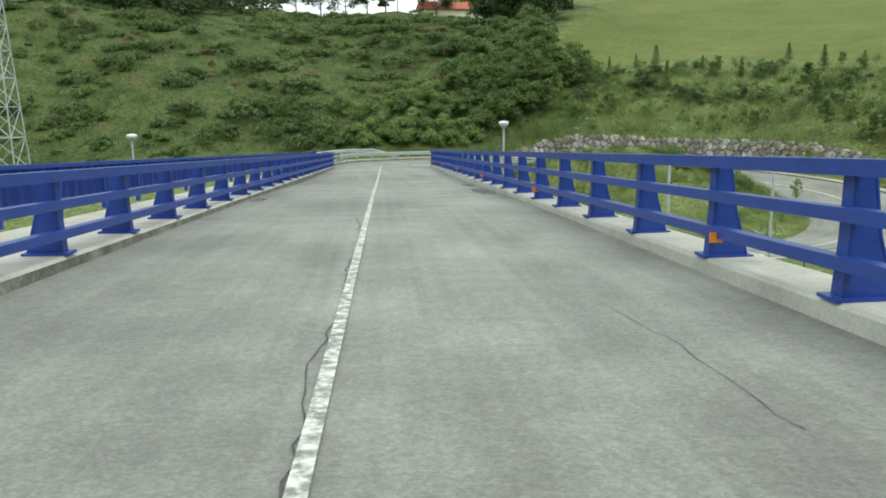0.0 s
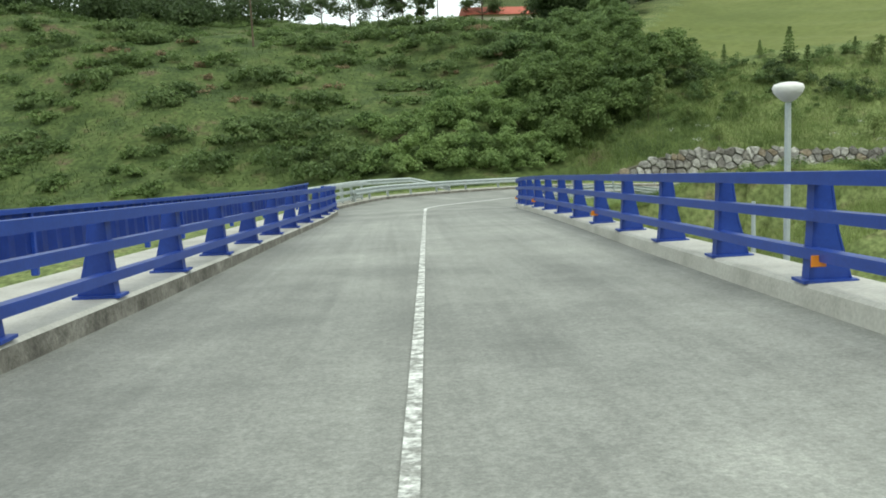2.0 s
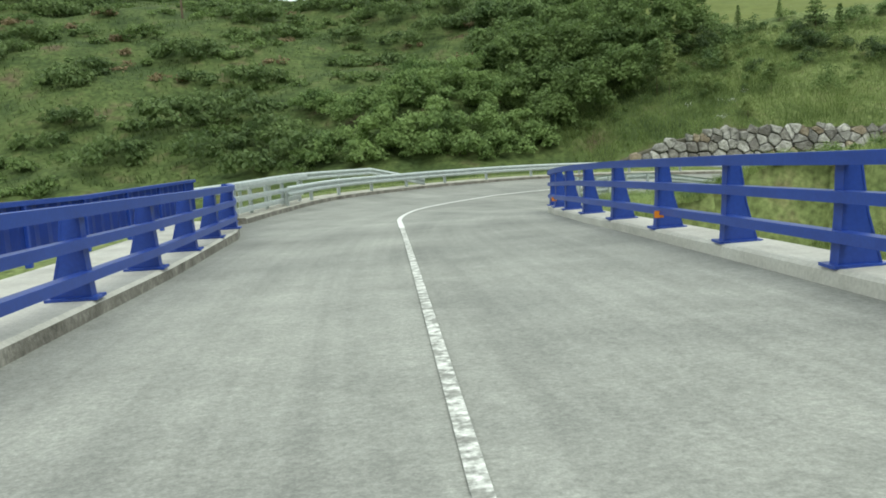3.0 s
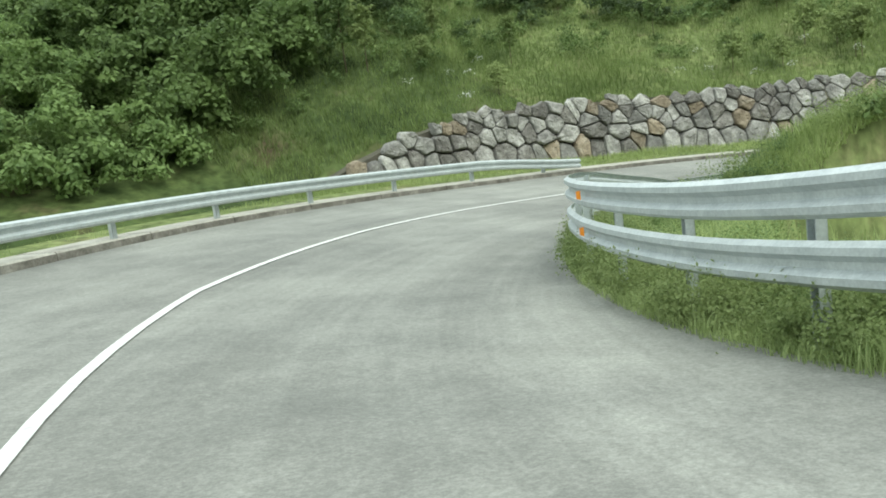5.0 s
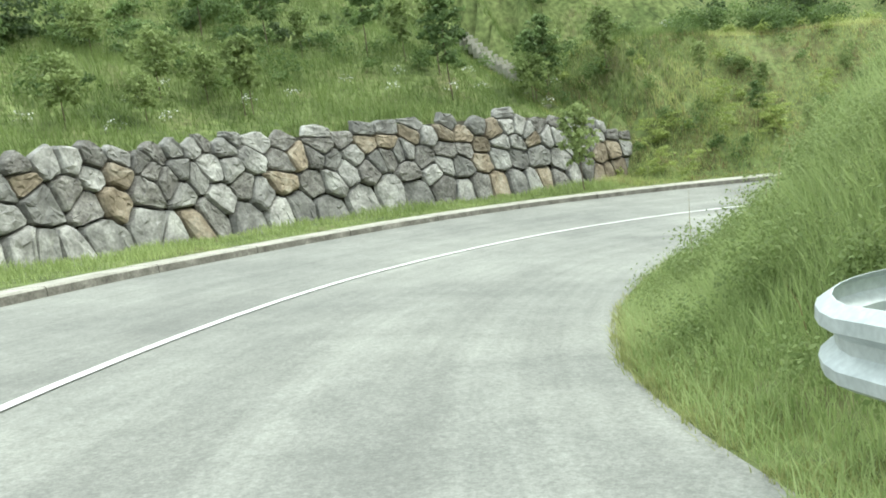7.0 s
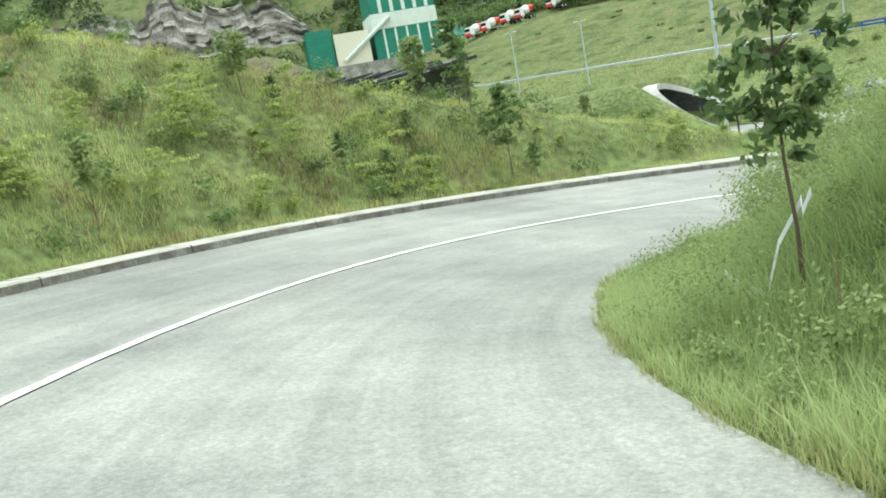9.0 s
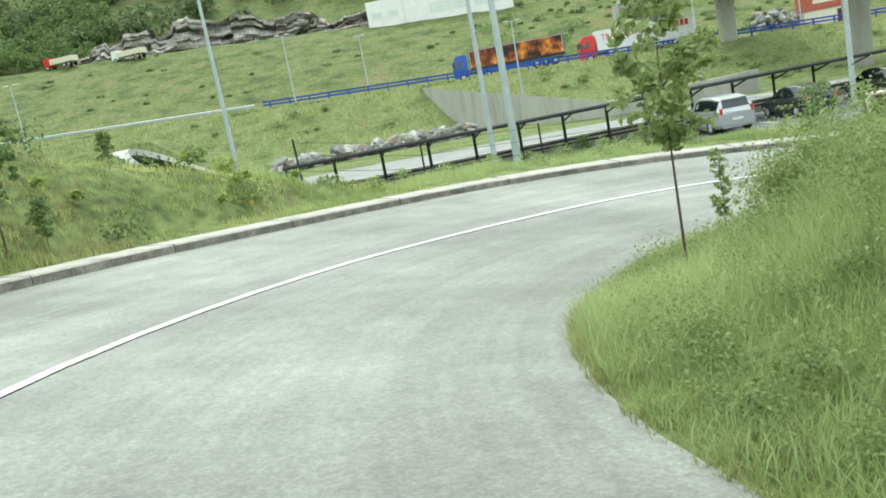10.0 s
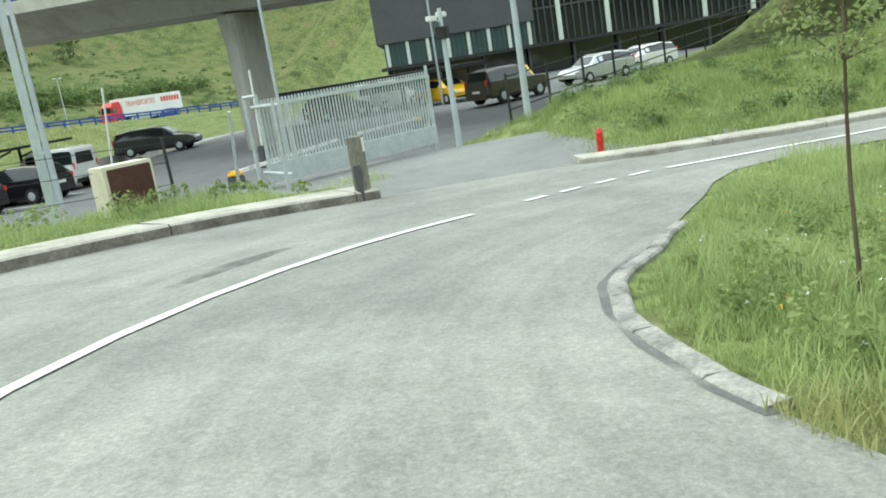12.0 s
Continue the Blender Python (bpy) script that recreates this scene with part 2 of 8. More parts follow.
ROCK = material("quarry_rock", [(0.16, 0.148, 0.128), (0.27, 0.252, 0.222), (0.38, 0.36, 0.32)], 0.35, 0.9, bump=1.0, bump_scale=1.2, fine=(1.5, 0.3))
ROOF_FELT = material("roof_felt", [(0.025, 0.026, 0.027), (0.045, 0.046, 0.046)], 2, 0.95, spec=0.05, fine=(12, 0.2))
BLACK = material("black_metal", [(0.02, 0.021, 0.022), (0.035, 0.036, 0.036)], 3, 0.55, spec=0.4)
WHITE = material("white_panel", [(0.68, 0.68, 0.66), (0.78, 0.78, 0.76)], 0.6, 0.6, fine=(6, 0.04))
RED = material("red_paint", [(0.5, 0.02, 0.015), (0.6, 0.035, 0.025)], 2, 0.4, spec=0.5)
TRUCK_BLUE = material("truck_blue", [(0.02, 0.07, 0.3), (0.03, 0.1, 0.38)], 2, 0.4, spec=0.5)
ORANGE = material("orange_reflector", [(0.85, 0.25, 0.01), (0.9, 0.32, 0.02)], 9, 0.35, spec=0.6)
CREAM = material("cream_plaster", [(0.6, 0.56, 0.44), (0.7, 0.66, 0.53)], 3, 0.8, fine=(12, 0.06))
BROWN = material("brown_metal", [(0.055, 0.022, 0.016), (0.085, 0.035, 0.024)], 4, 0.6, fine=(15, 0.15))
BRICK_RED = material("red_render", [(0.32, 0.08, 0.05), (0.42, 0.13, 0.09)], 1.2, 0.85, fine=(5, 0.1))
GREEN_TIN = material("green_cladding", [(0.01, 0.14, 0.09), (0.02, 0.2, 0.13)], 0.5, 0.5, fine=(3, 0.1))
PALE_TIN = material("pale_cladding", [(0.55, 0.6, 0.55), (0.66, 0.7, 0.64)], 0.5, 0.55)
GREY_CLAD = material("dark_grey_cladding", [(0.07, 0.072, 0.078), (0.09, 0.092, 0.098)], 0.4, 0.55, fine=(3, 0.05))
BARK = material("bark", [(0.07, 0.05, 0.035), (0.16, 0.12, 0.085)], 6, 0.9, bump=0.6, stretch=(1, 1, 0.2))
YELLOW = material("yellow_paint", [(0.75, 0.42, 0.02), (0.82, 0.5, 0.03)], 3, 0.45)
BLOOM = material("yellow_petals", [(0.5, 0.4, 0.03), (0.65, 0.55, 0.06)], 6, 0.7)
PRINT = material("trailer_print", [(0.012, 0.01, 0.01), (0.03, 0.015, 0.01), (0.2, 0.05, 0.015), (0.55, 0.2, 0.03), (0.75, 0.5, 0.22)], 0.42, 0.5, fine=(1.6, 0.6), detail=5)
RUBBER = material("rubber", [(0.014, 0.014, 0.014), (0.03, 0.03, 0.03)], 9, 0.8)
RIBBON = material("white_ribbon", [(0.65, 0.66, 0.66), (0.8, 0.8, 0.8)], 6, 0.5)
LEAF = leaf_material("leaf_green", (0.06, 0.1, 0.03), (0.22, 0.305, 0.105))
LEAF_MID = leaf_material("leaf_mid", (0.052, 0.082, 0.033), (0.15, 0.205, 0.082))
LEAF_DARK = leaf_material("leaf_dark", (0.036, 0.058, 0.024), (0.105, 0.152, 0.058))
LEAF_PALE = leaf_material("leaf_pale", (0.128, 0.185, 0.056), (0.375, 0.44, 0.185))
GRASS = leaf_material("grass_blades", (0.185, 0.218, 0.062), (0.475, 0.48, 0.23), 0.45)
GRASS_HILL = leaf_material("hill_grass", (0.042, 0.07, 0.022), (0.14, 0.186, 0.062), 0.45)
GRASS_DRY = leaf_material("dry_grass", (0.2, 0.15, 0.075), (0.42, 0.36, 0.19), 0.5)
GRASS_TALL = leaf_material("tall_grass", (0.16, 0.225, 0.066), (0.42, 0.49, 0.2), 0.45)
LEAF_BUSH = leaf_material("leaf_bush", (0.06, 0.104, 0.036), (0.265, 0.36, 0.137))
LEAF_FRESH = leaf_material("leaf_fresh", (0.17, 0.225, 0.05), (0.46, 0.52, 0.18))
GRASS_BANK = leaf_material("bank_blades", (0.24, 0.285, 0.075), (0.6, 0.62, 0.27), 0.45)
LEAF_SCRUB = leaf_material("leaf_scrub", (0.062, 0.1, 0.038), (0.21, 0.285, 0.105))
LEAF_THICKET = leaf_material("leaf_thicket", (0.085, 0.145, 0.045), (0.33, 0.44, 0.16))
GRASS_WALL = leaf_material("bank_grass_above_wall", (0.085, 0.13, 0.035), (0.27, 0.34, 0.12), 0.45)
GRASS_VERGE = leaf_material("verge_blades", (0.2, 0.275, 0.09), (0.52, 0.6, 0.28), 0.45)
GRASS_BROWN = leaf_material("withered_grass", (0.13, 0.095, 0.055), (0.32, 0.25, 0.145), 0.5)


def glass(name, color, rough=0.08):
    m = bpy.data.materials.new(name)
    m.use_nodes = True
    b = m.node_tree.nodes["Principled BSDF"]
    b.inputs["Base Color"].default_value = (*color, 1)
    b.inputs["Roughness"].default_value = rough
    b.inputs["Specular IOR Level"].default_value = 0.7
    return m


GLASS = glass("dark_glass", (0.012, 0.016, 0.018))
GLASS_GREEN = glass("green_glass", (0.06, 0.13, 0.12), 0.15)


def lacquer(name, color, metal=0.0, rough=0.25):
    m = material(name, [tuple(c * 0.92 for c in color), color], 2, rough, metal=metal, spec=0.6, fine=(8, 0.04))
    b = m.node_tree.nodes["Principled BSDF"]
    b.inputs["Coat Weight"].default_value = 0.6
    b.inputs["Coat Roughness"].default_value = 0.05
    return m

# ---- mesh helpers ----
def part(name, bm, mat, parent=None, label="", smooth=False):
    me = bpy.data.meshes.new(name)
    bmesh.ops.recalc_face_normals(bm, faces=bm.faces)
    bm.to_mesh(me)
    bm.free()
    if mat:
        me.materials.append(mat)
    if smooth:
        me.polygons.foreach_set("use_smooth", [True] * len(me.polygons))
    ob = new(name, me)
    ob.parent = parent
    return tagged(ob, label) if label else ob


def mesh_part(name, verts, faces, mat, parent=None, smooth=False):
    me = bpy.data.meshes.new(name)
    me.from_pydata([tuple(v) for v in verts], [], faces)
    if mat:
        me.materials.append(mat)
    if smooth:
        me.polygons.foreach_set("use_smooth", [True] * len(me.polygons))
    ob = new(name, me)
    ob.parent = parent
    return ob


def quick_mesh(name, verts, faces, mat, parent=None):
    """Large meshes of triangles or quads from arrays."""
    verts, faces = np.asarray(verts, np.float32), np.asarray(faces, np.int32)
    me = bpy.data.meshes.new(name)
    n, k = faces.shape
    me.vertices.add(len(verts))
    me.vertices.foreach_set("co", verts.ravel())
    me.loops.add(n * k)
    me.loops.foreach_set("vertex_index", faces.ravel())
    me.polygons.add(n)
    me.polygons.foreach_set("loop_start", np.arange(0, n * k, k, dtype=np.int32))
    me.update(calc_edges=True)
    if mat:
        me.materials.append(mat)
    ob = new(name, me)
    ob.parent = parent
    return ob


def box(bm, x0, x1, y0, y1, z0, z1, bevel=0.0):
    r = bmesh.ops.create_cube(bm, size=1)
    vs = r["verts"]
    for v in vs:
        v.co = Vector((x0 + (v.co.x + 0.5) * (x1 - x0), y0 + (v.co.y + 0.5) * (y1 - y0), z0 + (v.co.z + 0.5) * (z1 - z0)))
    if bevel:
        es = list({e for v in vs for e in v.link_edges})
        bmesh.ops.bevel(bm, geom=es, offset=bevel, segments=2, affect="EDGES")
    return vs


def block(x0, x1, y0, y1, z0, z1, bevel=0.0):
    bm = bmesh.new()
    box(bm, x0, x1, y0, y1, z0, z1, bevel)
    return bm


def tube(bm, a, b, r0, r1=None, n=8):
    """A tapered round bar from a to b."""
    a, b = Vector(a), Vector(b)
    r1 = r0 if r1 is None else r1
    q = (b - a).to_track_quat("Z", "Y")
    rings = []
    for p, r in ((a, r0), (b, r1)):
        rings.append([bm.verts.new(p + q @ Vector((r * math.cos(2 * math.pi * i / n), r * math.sin(2 * math.pi * i / n), 0))) for i in range(n)])
    for i in range(n):
        bm.faces.new((rings[0][i], rings[0][(i + 1) % n], rings[1][(i + 1) % n], rings[1][i]))
    bm.faces.new(rings[0][::-1])
    bm.faces.new(rings[1])


def bar(a, b, r0, r1=None, n=8):
    bm = bmesh.new()
    tube(bm, a, b, r0, r1, n)
    return bm


def sweep(points, profile, closed=True):
    """A profile of (side, up) carried along level points; side is to the right of the way."""
    bm = bmesh.new()
    pts = [Vector(p) for p in points]
    rings = []
    for i, p in enumerate(pts):
        d = pts[min(i + 1, len(pts) - 1)] - pts[max(i - 1, 0)]
        d.z = 0
        d.normalize()
        right = Vector((d.y, -d.x, 0))
        rings.append([bm.verts.new(p + right * s + Vector((0, 0, u))) for s, u in profile])
    k = len(profile)
    for a, b in zip(rings, rings[1:]):
        for j in range(k if closed else k - 1):
            bm.faces.new((a[j], a[(j + 1) % k], b[(j + 1) % k], b[j]))
    if closed:
        bm.faces.new(rings[0][::-1])
        bm.faces.new(rings[-1])
    return bm


def empty(name, m, label, category, group="", kind=""):
    ob = new(name)
    ob.matrix_world = m
    ob.empty_display_size = 0.2
    return tagged(ob, label, category, group, kind)


def smooth(a, b, x):
    t = np.clip((np.asarray(x, float) - a) / (b - a), 0, 1)
    return t * t * (3 - 2 * t)


# ---- the line of the road, from the bridge round the loop and on under the bridge ----
EYE = 1.15
eyes = np.array([p[:3] for t, *p in PATH])
line = [np.array([0.0, y, -0.047 * y]) for y in np.arange(-74.0, -1.0, 2.0)]
for i in range(len(eyes) - 1):
    p0, p1, p2, p3 = eyes[max(i - 1, 0)], eyes[i], eyes[i + 1], eyes[min(i + 2, len(eyes) - 1)]
    for u in np.arange(0, 1, 0.25):
        q = 0.5 * (2 * p1 + (p2 - p0) * u + (2 * p0 - 5 * p1 + 4 * p2 - p3) * u * u + (3 * p1 - p0 - 3 * p2 + p3) * u ** 3)
        line.append(q - (0, 0, EYE))
last = eyes[-1] - (0, 0, EYE)
line.append(last)
way = math.atan2(eyes[-1][1] - eyes[-2][1], eyes[-1][0] - eyes[-2][0])
for i in range(56):
    way -= math.radians(3.15 if i < 27 else 1.6)
    last = last + (0.5 * math.cos(way), 0.5 * math.sin(way), -0.5 * (0.08 if i < 26 else 0.02))
    line.append(last)
line = np.array(line)
steps = np.hypot(*np.diff(line[:, :2], axis=0).T)
run = np.r_[0, np.cumsum(steps)]
# even steps of a metre
S = np.arange(0, run[-1], 1.0)
line = np.stack([np.interp(S, run, line[:, k]) for k in range(3)], 1)
for _ in range(6):
    line[1:-1] = (line[:-2] + 2 * line[1:-1] + line[2:]) / 4
ahead = np.gradient(line[:, :2], axis=0)
ahead /= np.linalg.norm(ahead, axis=1)[:, None]
right = np.stack([ahead[:, 1], -ahead[:, 0]], 1)
S_BRIDGE = float(S[np.argmin(np.abs(line[:110, 1] - 0))])  # the run at y = 0
S_END = S_BRIDGE + 62.0  # the bridge's north end
bank = np.interp(S - S_END, [-3, 3, 8, 14, 20, 28, 36, 44, 52, 60, 68, 76, 79], [0, 0.03, 0.074, 0.079, 0.085, 0.09, 0.1, 0.1, 0.095, 0.09, 0.072, 0.027, 0.017])
bank = np.convolve(np.pad(bank, 2, "edge"), np.ones(5) / 5, "valid")


def place(s, lat, up=0.0):
    """The road's surface at a run s, lat metres right of the line."""
    x = np.interp(s, S, line[:, 0]) + np.interp(s, S, right[:, 0]) * lat
    y = np.interp(s, S, line[:, 1]) + np.interp(s, S, right[:, 1]) * lat
    z = np.interp(s, S, line[:, 2]) - np.interp(s, S, bank) * np.clip(lat, -9, 3) + up
    return float(x), float(y), float(z)


def nearest(x, y):
    """For arrays of places: the run, the offset to the right and the road's height there."""
    x, y = np.asarray(x, float), np.asarray(y, float)
    s, lat, z = np.zeros(x.shape), np.zeros(x.shape), np.zeros(x.shape)
    fx, fy = x.ravel(), y.ravel()
    for a in range(0, len(fx), 4000):
        d = (fx[a:a + 4000, None] - line[None, :, 0]) ** 2 + (fy[a:a + 4000, None] - line[None, :, 1]) ** 2
        i = d.argmin(1)
        r = np.stack([fx[a:a + 4000] - line[i, 0], fy[a:a + 4000] - line[i, 1]], 1)
        l = (r * right[i]).sum(1)
        s.ravel()[a:a + 4000] = S[i] + (r * ahead[i]).sum(1)
        # beyond the ends or inside bends keep the true distance
        l = np.sign(np.where(l == 0, 1, l)) * np.sqrt(d[np.arange(len(i)), i])
        lat.ravel()[a:a + 4000] = l
        z.ravel()[a:a + 4000] = line[i, 2] - bank[i] * np.clip(l, -9, 3)
    return s, lat, z


def rel(s):
    """Run past the bridge's end."""
    return s - S_END


def right_kerb_x(y):
    return float(np.interp(y, [50, 54, 58, 62, 63.3, 64.6, 65.7, 67.4], [2.9, 2.95, 3.2, 3.77, 4.12, 4.6, 5.0, 5.66]))


def left_kerb_x(y):
    return float(np.interp(y, [50, 56, 61], [-2.97, -3.25, -4.25]))


def on_road(x, y):
    """True where a place lies on the asphalt, the kerbs or the bridge."""
    s, lat, _ = nearest(x, y)
    r = s - S_END
    loop = (lat > np.interp(r, EO_R, EO_V) - 0.8) & (lat < np.interp(r, EI_R, EI_V) - 0.1)
    return np.where(r < 2, (lat > -5) & (lat < 4.9), loop)


def line_xy(s):
    return float(np.interp(s, S, line[:, 0])), float(np.interp(s, S, line[:, 1]))


EI_R = [2, 7.2, 8, 10, 14, 18, 22, 26, 30, 36, 42, 50, 56, 62, 65, 66, 67, 68, 69.2, 70.2, 71.2, 72.3, 74.4, 76.2, 77.7, 79, 81, 84, 90]
EI_V = [3.45, 3.45, 3.25, 2.95, 2.4, 1.95, 1.55, 1.48, 1.3, 1.5, 1.72, 1.55, 1.68, 1.8, 1.88, 1.84, 1.75, 1.66, 1.56, 1.5, 1.56, 1.58, 1.25, 0.6, -0.3, -0.35, -0.1, 0.2, 0.5]


def edge_in(s):
    """Right edge of the asphalt."""
    r = rel(s)
    x, y = line_xy(s)
    if r < 2:
        return right_kerb_x(y) - x
    return float(np.interp(r, EI_R, EI_V))


EO_R = [-2, 2, 8, 14, 20, 28, 36, 44, 52, 60, 65, 68, 71, 73, 74.6, 76, 77.6, 78.2, 79.1, 80, 81, 82.1, 90]
EO_V = [-4.05, -4.7, -5.6, -6.3, -6.55, -6.45, -6.65, -6.5, -6.45, -6.3, -6.05, -5.65, -5.2, -4.8, -4.2, -3.9, -3.5, -3.0, -2.74, -2.44, -2.22, -2.1, -2.0]


def edge_out(s):
    """Left edge of the asphalt, at the foot of the outer kerb."""
    r = rel(s)
    x, y = line_xy(s)
    if r < -2:
        return left_kerb_x(y) - x
    return float(np.interp(r, EO_R, EO_V))


def centre(s):
    r = rel(s)
    x, y = line_xy(s)
    if r < -3:
        return -0.2 - x
    return float(np.interp(r, [-8, -3, 1, 4, 8, 14, 20, 28, 36, 44, 52, 60, 68, 74.3, 77.5, 79, 80, 81, 90], [0.42, 0.0, -0.55, -0.98, -1.5, -2.4, -2.74, -2.86, -2.72, -2.42, -2.36, -2.28, -1.85, -1.38, -1.5, -1.21, -1.08, -0.97, -0.8]))

# ---- ground: one sheet out to the horizon ----
PARK = -9.85
# the far side of the valley is laid out in a frame of its own, turned a little against the bridge
FAR = Matrix.Translation((36.51, 69.33, 0)) @ Matrix.Rotation(radians(-2.2), 4, "Z") @ Matrix.Translation((-37.16, -70.01, 0))


def to_far(x, y):
    """World places in the far frame."""
    c, w = math.cos(radians(2.2)), math.sin(radians(2.2))
    a, b = np.asarray(x, float) - 36.51, np.asarray(y, float) - 69.33
    return 37.16 + c * a - w * b, 70.01 + w * a + c * b


def from_far(x, y):
    c, w = math.cos(radians(2.2)), math.sin(radians(2.2))
    a, b = np.asarray(x, float) - 37.16, np.asarray(y, float) - 70.01
    return 36.51 + c * a + w * b, 69.33 - w * a + c * b



def roadway(x):
    """Level of the motorway, which climbs to the east."""
    return -5.6 + 0.036 * (np.clip(x, -140, 160) - 10)


def motorway_v(x, y):
    """Distance north of the motorway's axis line, which bends gently to the south-east."""
    c = 0.0012 * np.clip(x - 100, 0, 120) ** 2
    return y + c


def lumps(x, y, f, a):
    return a * (np.sin(x * f + 1.3) * np.cos(y * f * 1.13 + 0.4) + 0.6 * np.sin(x * f * 2.3 + y * f * 1.7) + 0.4 * np.cos(y * f * 3.9 - x * f * 2.9))


WALL_R = np.array([24.0, 27, 30, 34, 37, 40, 43, 46, 48, 50, 53])
WALL_LAT = np.array([-15.5, -13.4, -12.3, -11.6, -11.0, -10.5, -10.1, -9.95, -10.7, -11.9, -13.2])
RISE_R = [26.4, 27.5, 29.0, 31.0, 34.0, 40.0, 44.0, 46.3, 47.5, 48.5, 49.5, 50.4]
RISE_H = [0.0, 0.7, 1.6, 2.32, 2.42, 2.5, 2.65, 2.72, 2.6, 2.2, 1.4, 0.3]


def wall_lat(r):
    return np.interp(r, WALL_R, WALL_LAT)


def wall_rise(r):
    return np.interp(r, RISE_R, RISE_H)


def apron_z(zr, e):
    """Height of the apron that runs from the road's edge down to the gate."""
    q = smooth(0, 4.0, e)
    return zr * (1 - q) + (-8.95 - 0.8 * smooth(5.5, 13, e)) * q


def apron_side(x):
    """The line along which the apron's asphalt meets the mound."""
    return np.where(np.asarray(x) > 10, 50.5 + 0.5 * (np.asarray(x) - 10), 50.5 + 0.1 * (10 - np.asarray(x)))


def ground(x, y):
    x, y = np.asarray(x, float), np.asarray(y, float)
    s, lat, zr = nearest(x, y)
    r = s - S_END
    xf, yf = to_far(x, y)
    v = motorway_v(xf, yf)
    # the valley floor, the motorway's shelf and the far slope
    ROADWAY = roadway(xf)
    low = PARK + (ROADWAY - PARK) * smooth(-14, -31, v)
    far = ROADWAY + (0.25 + 0.00045 * np.clip(xf - 40, 0, 130)) * np.clip(-62 - v, 0, 62) + 0.5 * np.clip(-140 - v, 0, 110) + 0.3 * np.clip(-250 - v, 0, 200)
    base = np.where(v < -60, far, low)
    base = base + np.clip(y - 47, 0, 22) * 0.23 * (1 - smooth(64, 100, x))
    # the bank over the tunnel
    rise = 4.75 * np.clip((xf - 51.4) / 7.8, 0, 1) ** 1.25 * (1 - smooth(90, 110, xf)) * np.where(yf > 16, 1 - smooth(4.2, 9.0 + 0.5 * np.clip(xf - 59, 0, 16), yf - 16), 1 - smooth(7, 17, 16 - yf))
    rise = np.where((xf < 59.8) & (np.abs(yf - 16) < 3.9), 0, rise)
    base = base + rise
    # the hill north of the bridge and the loop
    d = y - 93 + 0.1 * np.clip(x, -40, 0)
    west = -5.0 + 0.39 * np.clip(d, 0, 46) + 0.146 * np.clip(d - 46, 0, 70) + 0.11 * np.clip(-x - 12, 0, 80) * smooth(0, 45, d)
    west = west + lumps(x, y, 0.11, 0.8) * smooth(0, 15, d)
    back = np.clip(-lat + wall_lat(r), 0, 400)
    east = zr + wall_rise(r) - 0.05 + 0.47 * np.clip(back - 1.2, 0, 18) + 0.21 * np.clip(back - 19, 0, 130) * 0
    ne = 6.5 + 0.25 * (np.hypot(x - 20, y - 70) - 42)
    k2 = smooth(17, 26, back)
    east = east * (1 - k2) + ne * k2
    k = smooth(0, 14, x - 10 - 0.1 * np.clip(y - 92, 0, 250)) * smooth(70, 84, y)
    north = west * (1 - k) + east * k
    front = smooth(82, 96, y + 0.25 * np.clip(x, -60, 8))
    out = base * (1 - front) + west * front
    # outside the loop
    od = -lat - 7.6
    strip = np.where(-lat < -wall_lat(r) + 0.75, zr - 0.02, east)
    crest = np.interp(r, [48, 53, 55, 57, 59.1, 60.6, 61.4, 62.3, 63.5, 64.2, 64.8], [5.4, 5.0, 4.7, 3.6, 2.5, 1.95, 1.6, 1.25, 0.8, 0.5, 0.0])
    knoll = zr + np.minimum(0.74 * np.clip(od, 0, 60), crest + 0.1 * np.clip(od - 4, 0, 7) * smooth(64, 58, r)) * smooth(0, 0.8, od) - 0.3 * np.clip(od - 14, 0, 24)
    knoll = np.maximum(knoll, np.where((r > 45) & (od > 11), base, -99))
    we = smooth(48.6, 51.0, r)
    loop = strip * (1 - we) + knoll * we
    first = zr * (1 - smooth(0, 5, od + 1)) + np.where(r > 6, north, out) * smooth(0, 5, od + 1)
    wf = smooth(22, 27, r)
    loop = first * (1 - wf) + loop * wf
    # the verge by the parking, the apron down to the gate and the mound past it
    e = -lat + np.interp(r, EO_R, EO_V)
    verge = smooth(3.3, 5.6, e)
    verge = zr * (1 - verge) + base * verge
    gate = smooth(63.3, 66, r)
    loop = loop * (1 - gate) + verge * gate
    # far to the north-east one even slope
    az = np.arctan2(y - 62, x - 20)
    wide = smooth(24, 34, -lat) * (x > 20)
    hill = base + (ne - base) * smooth(-0.12, 0.3, az)
    loop = loop * (1 - wide) + hill * wide
    far_out = smooth(20, 60, -lat) * (r < 24.5) * (x <= 20)
    loop = loop * (1 - far_out) + out * far_out
    ap = smooth(74.4, 75.2, r) * (1 - smooth(16, 24, e))
    loop = loop * (1 - ap) + (apron_z(zr, e) - 0.15) * ap
    mound = zr + 0.06 + 0.15 * np.clip(e - 1.3, 0, 6)
    mound = mound * (1 - smooth(9, 20, e)) + np.minimum(base, -8.3 + 0.15 * np.clip(e - 20, 0, 90)) * smooth(9, 20, e)
    past = smooth(0, 2.0, y - apron_side(x)) * smooth(77.4, 78.2, r)
    loop = loop * (1 - past) + mound * past
    # inside the loop
    idist = lat - np.interp(r, EI_R, EI_V) - 0.9
    wi = smooth(0.3, 9, idist)
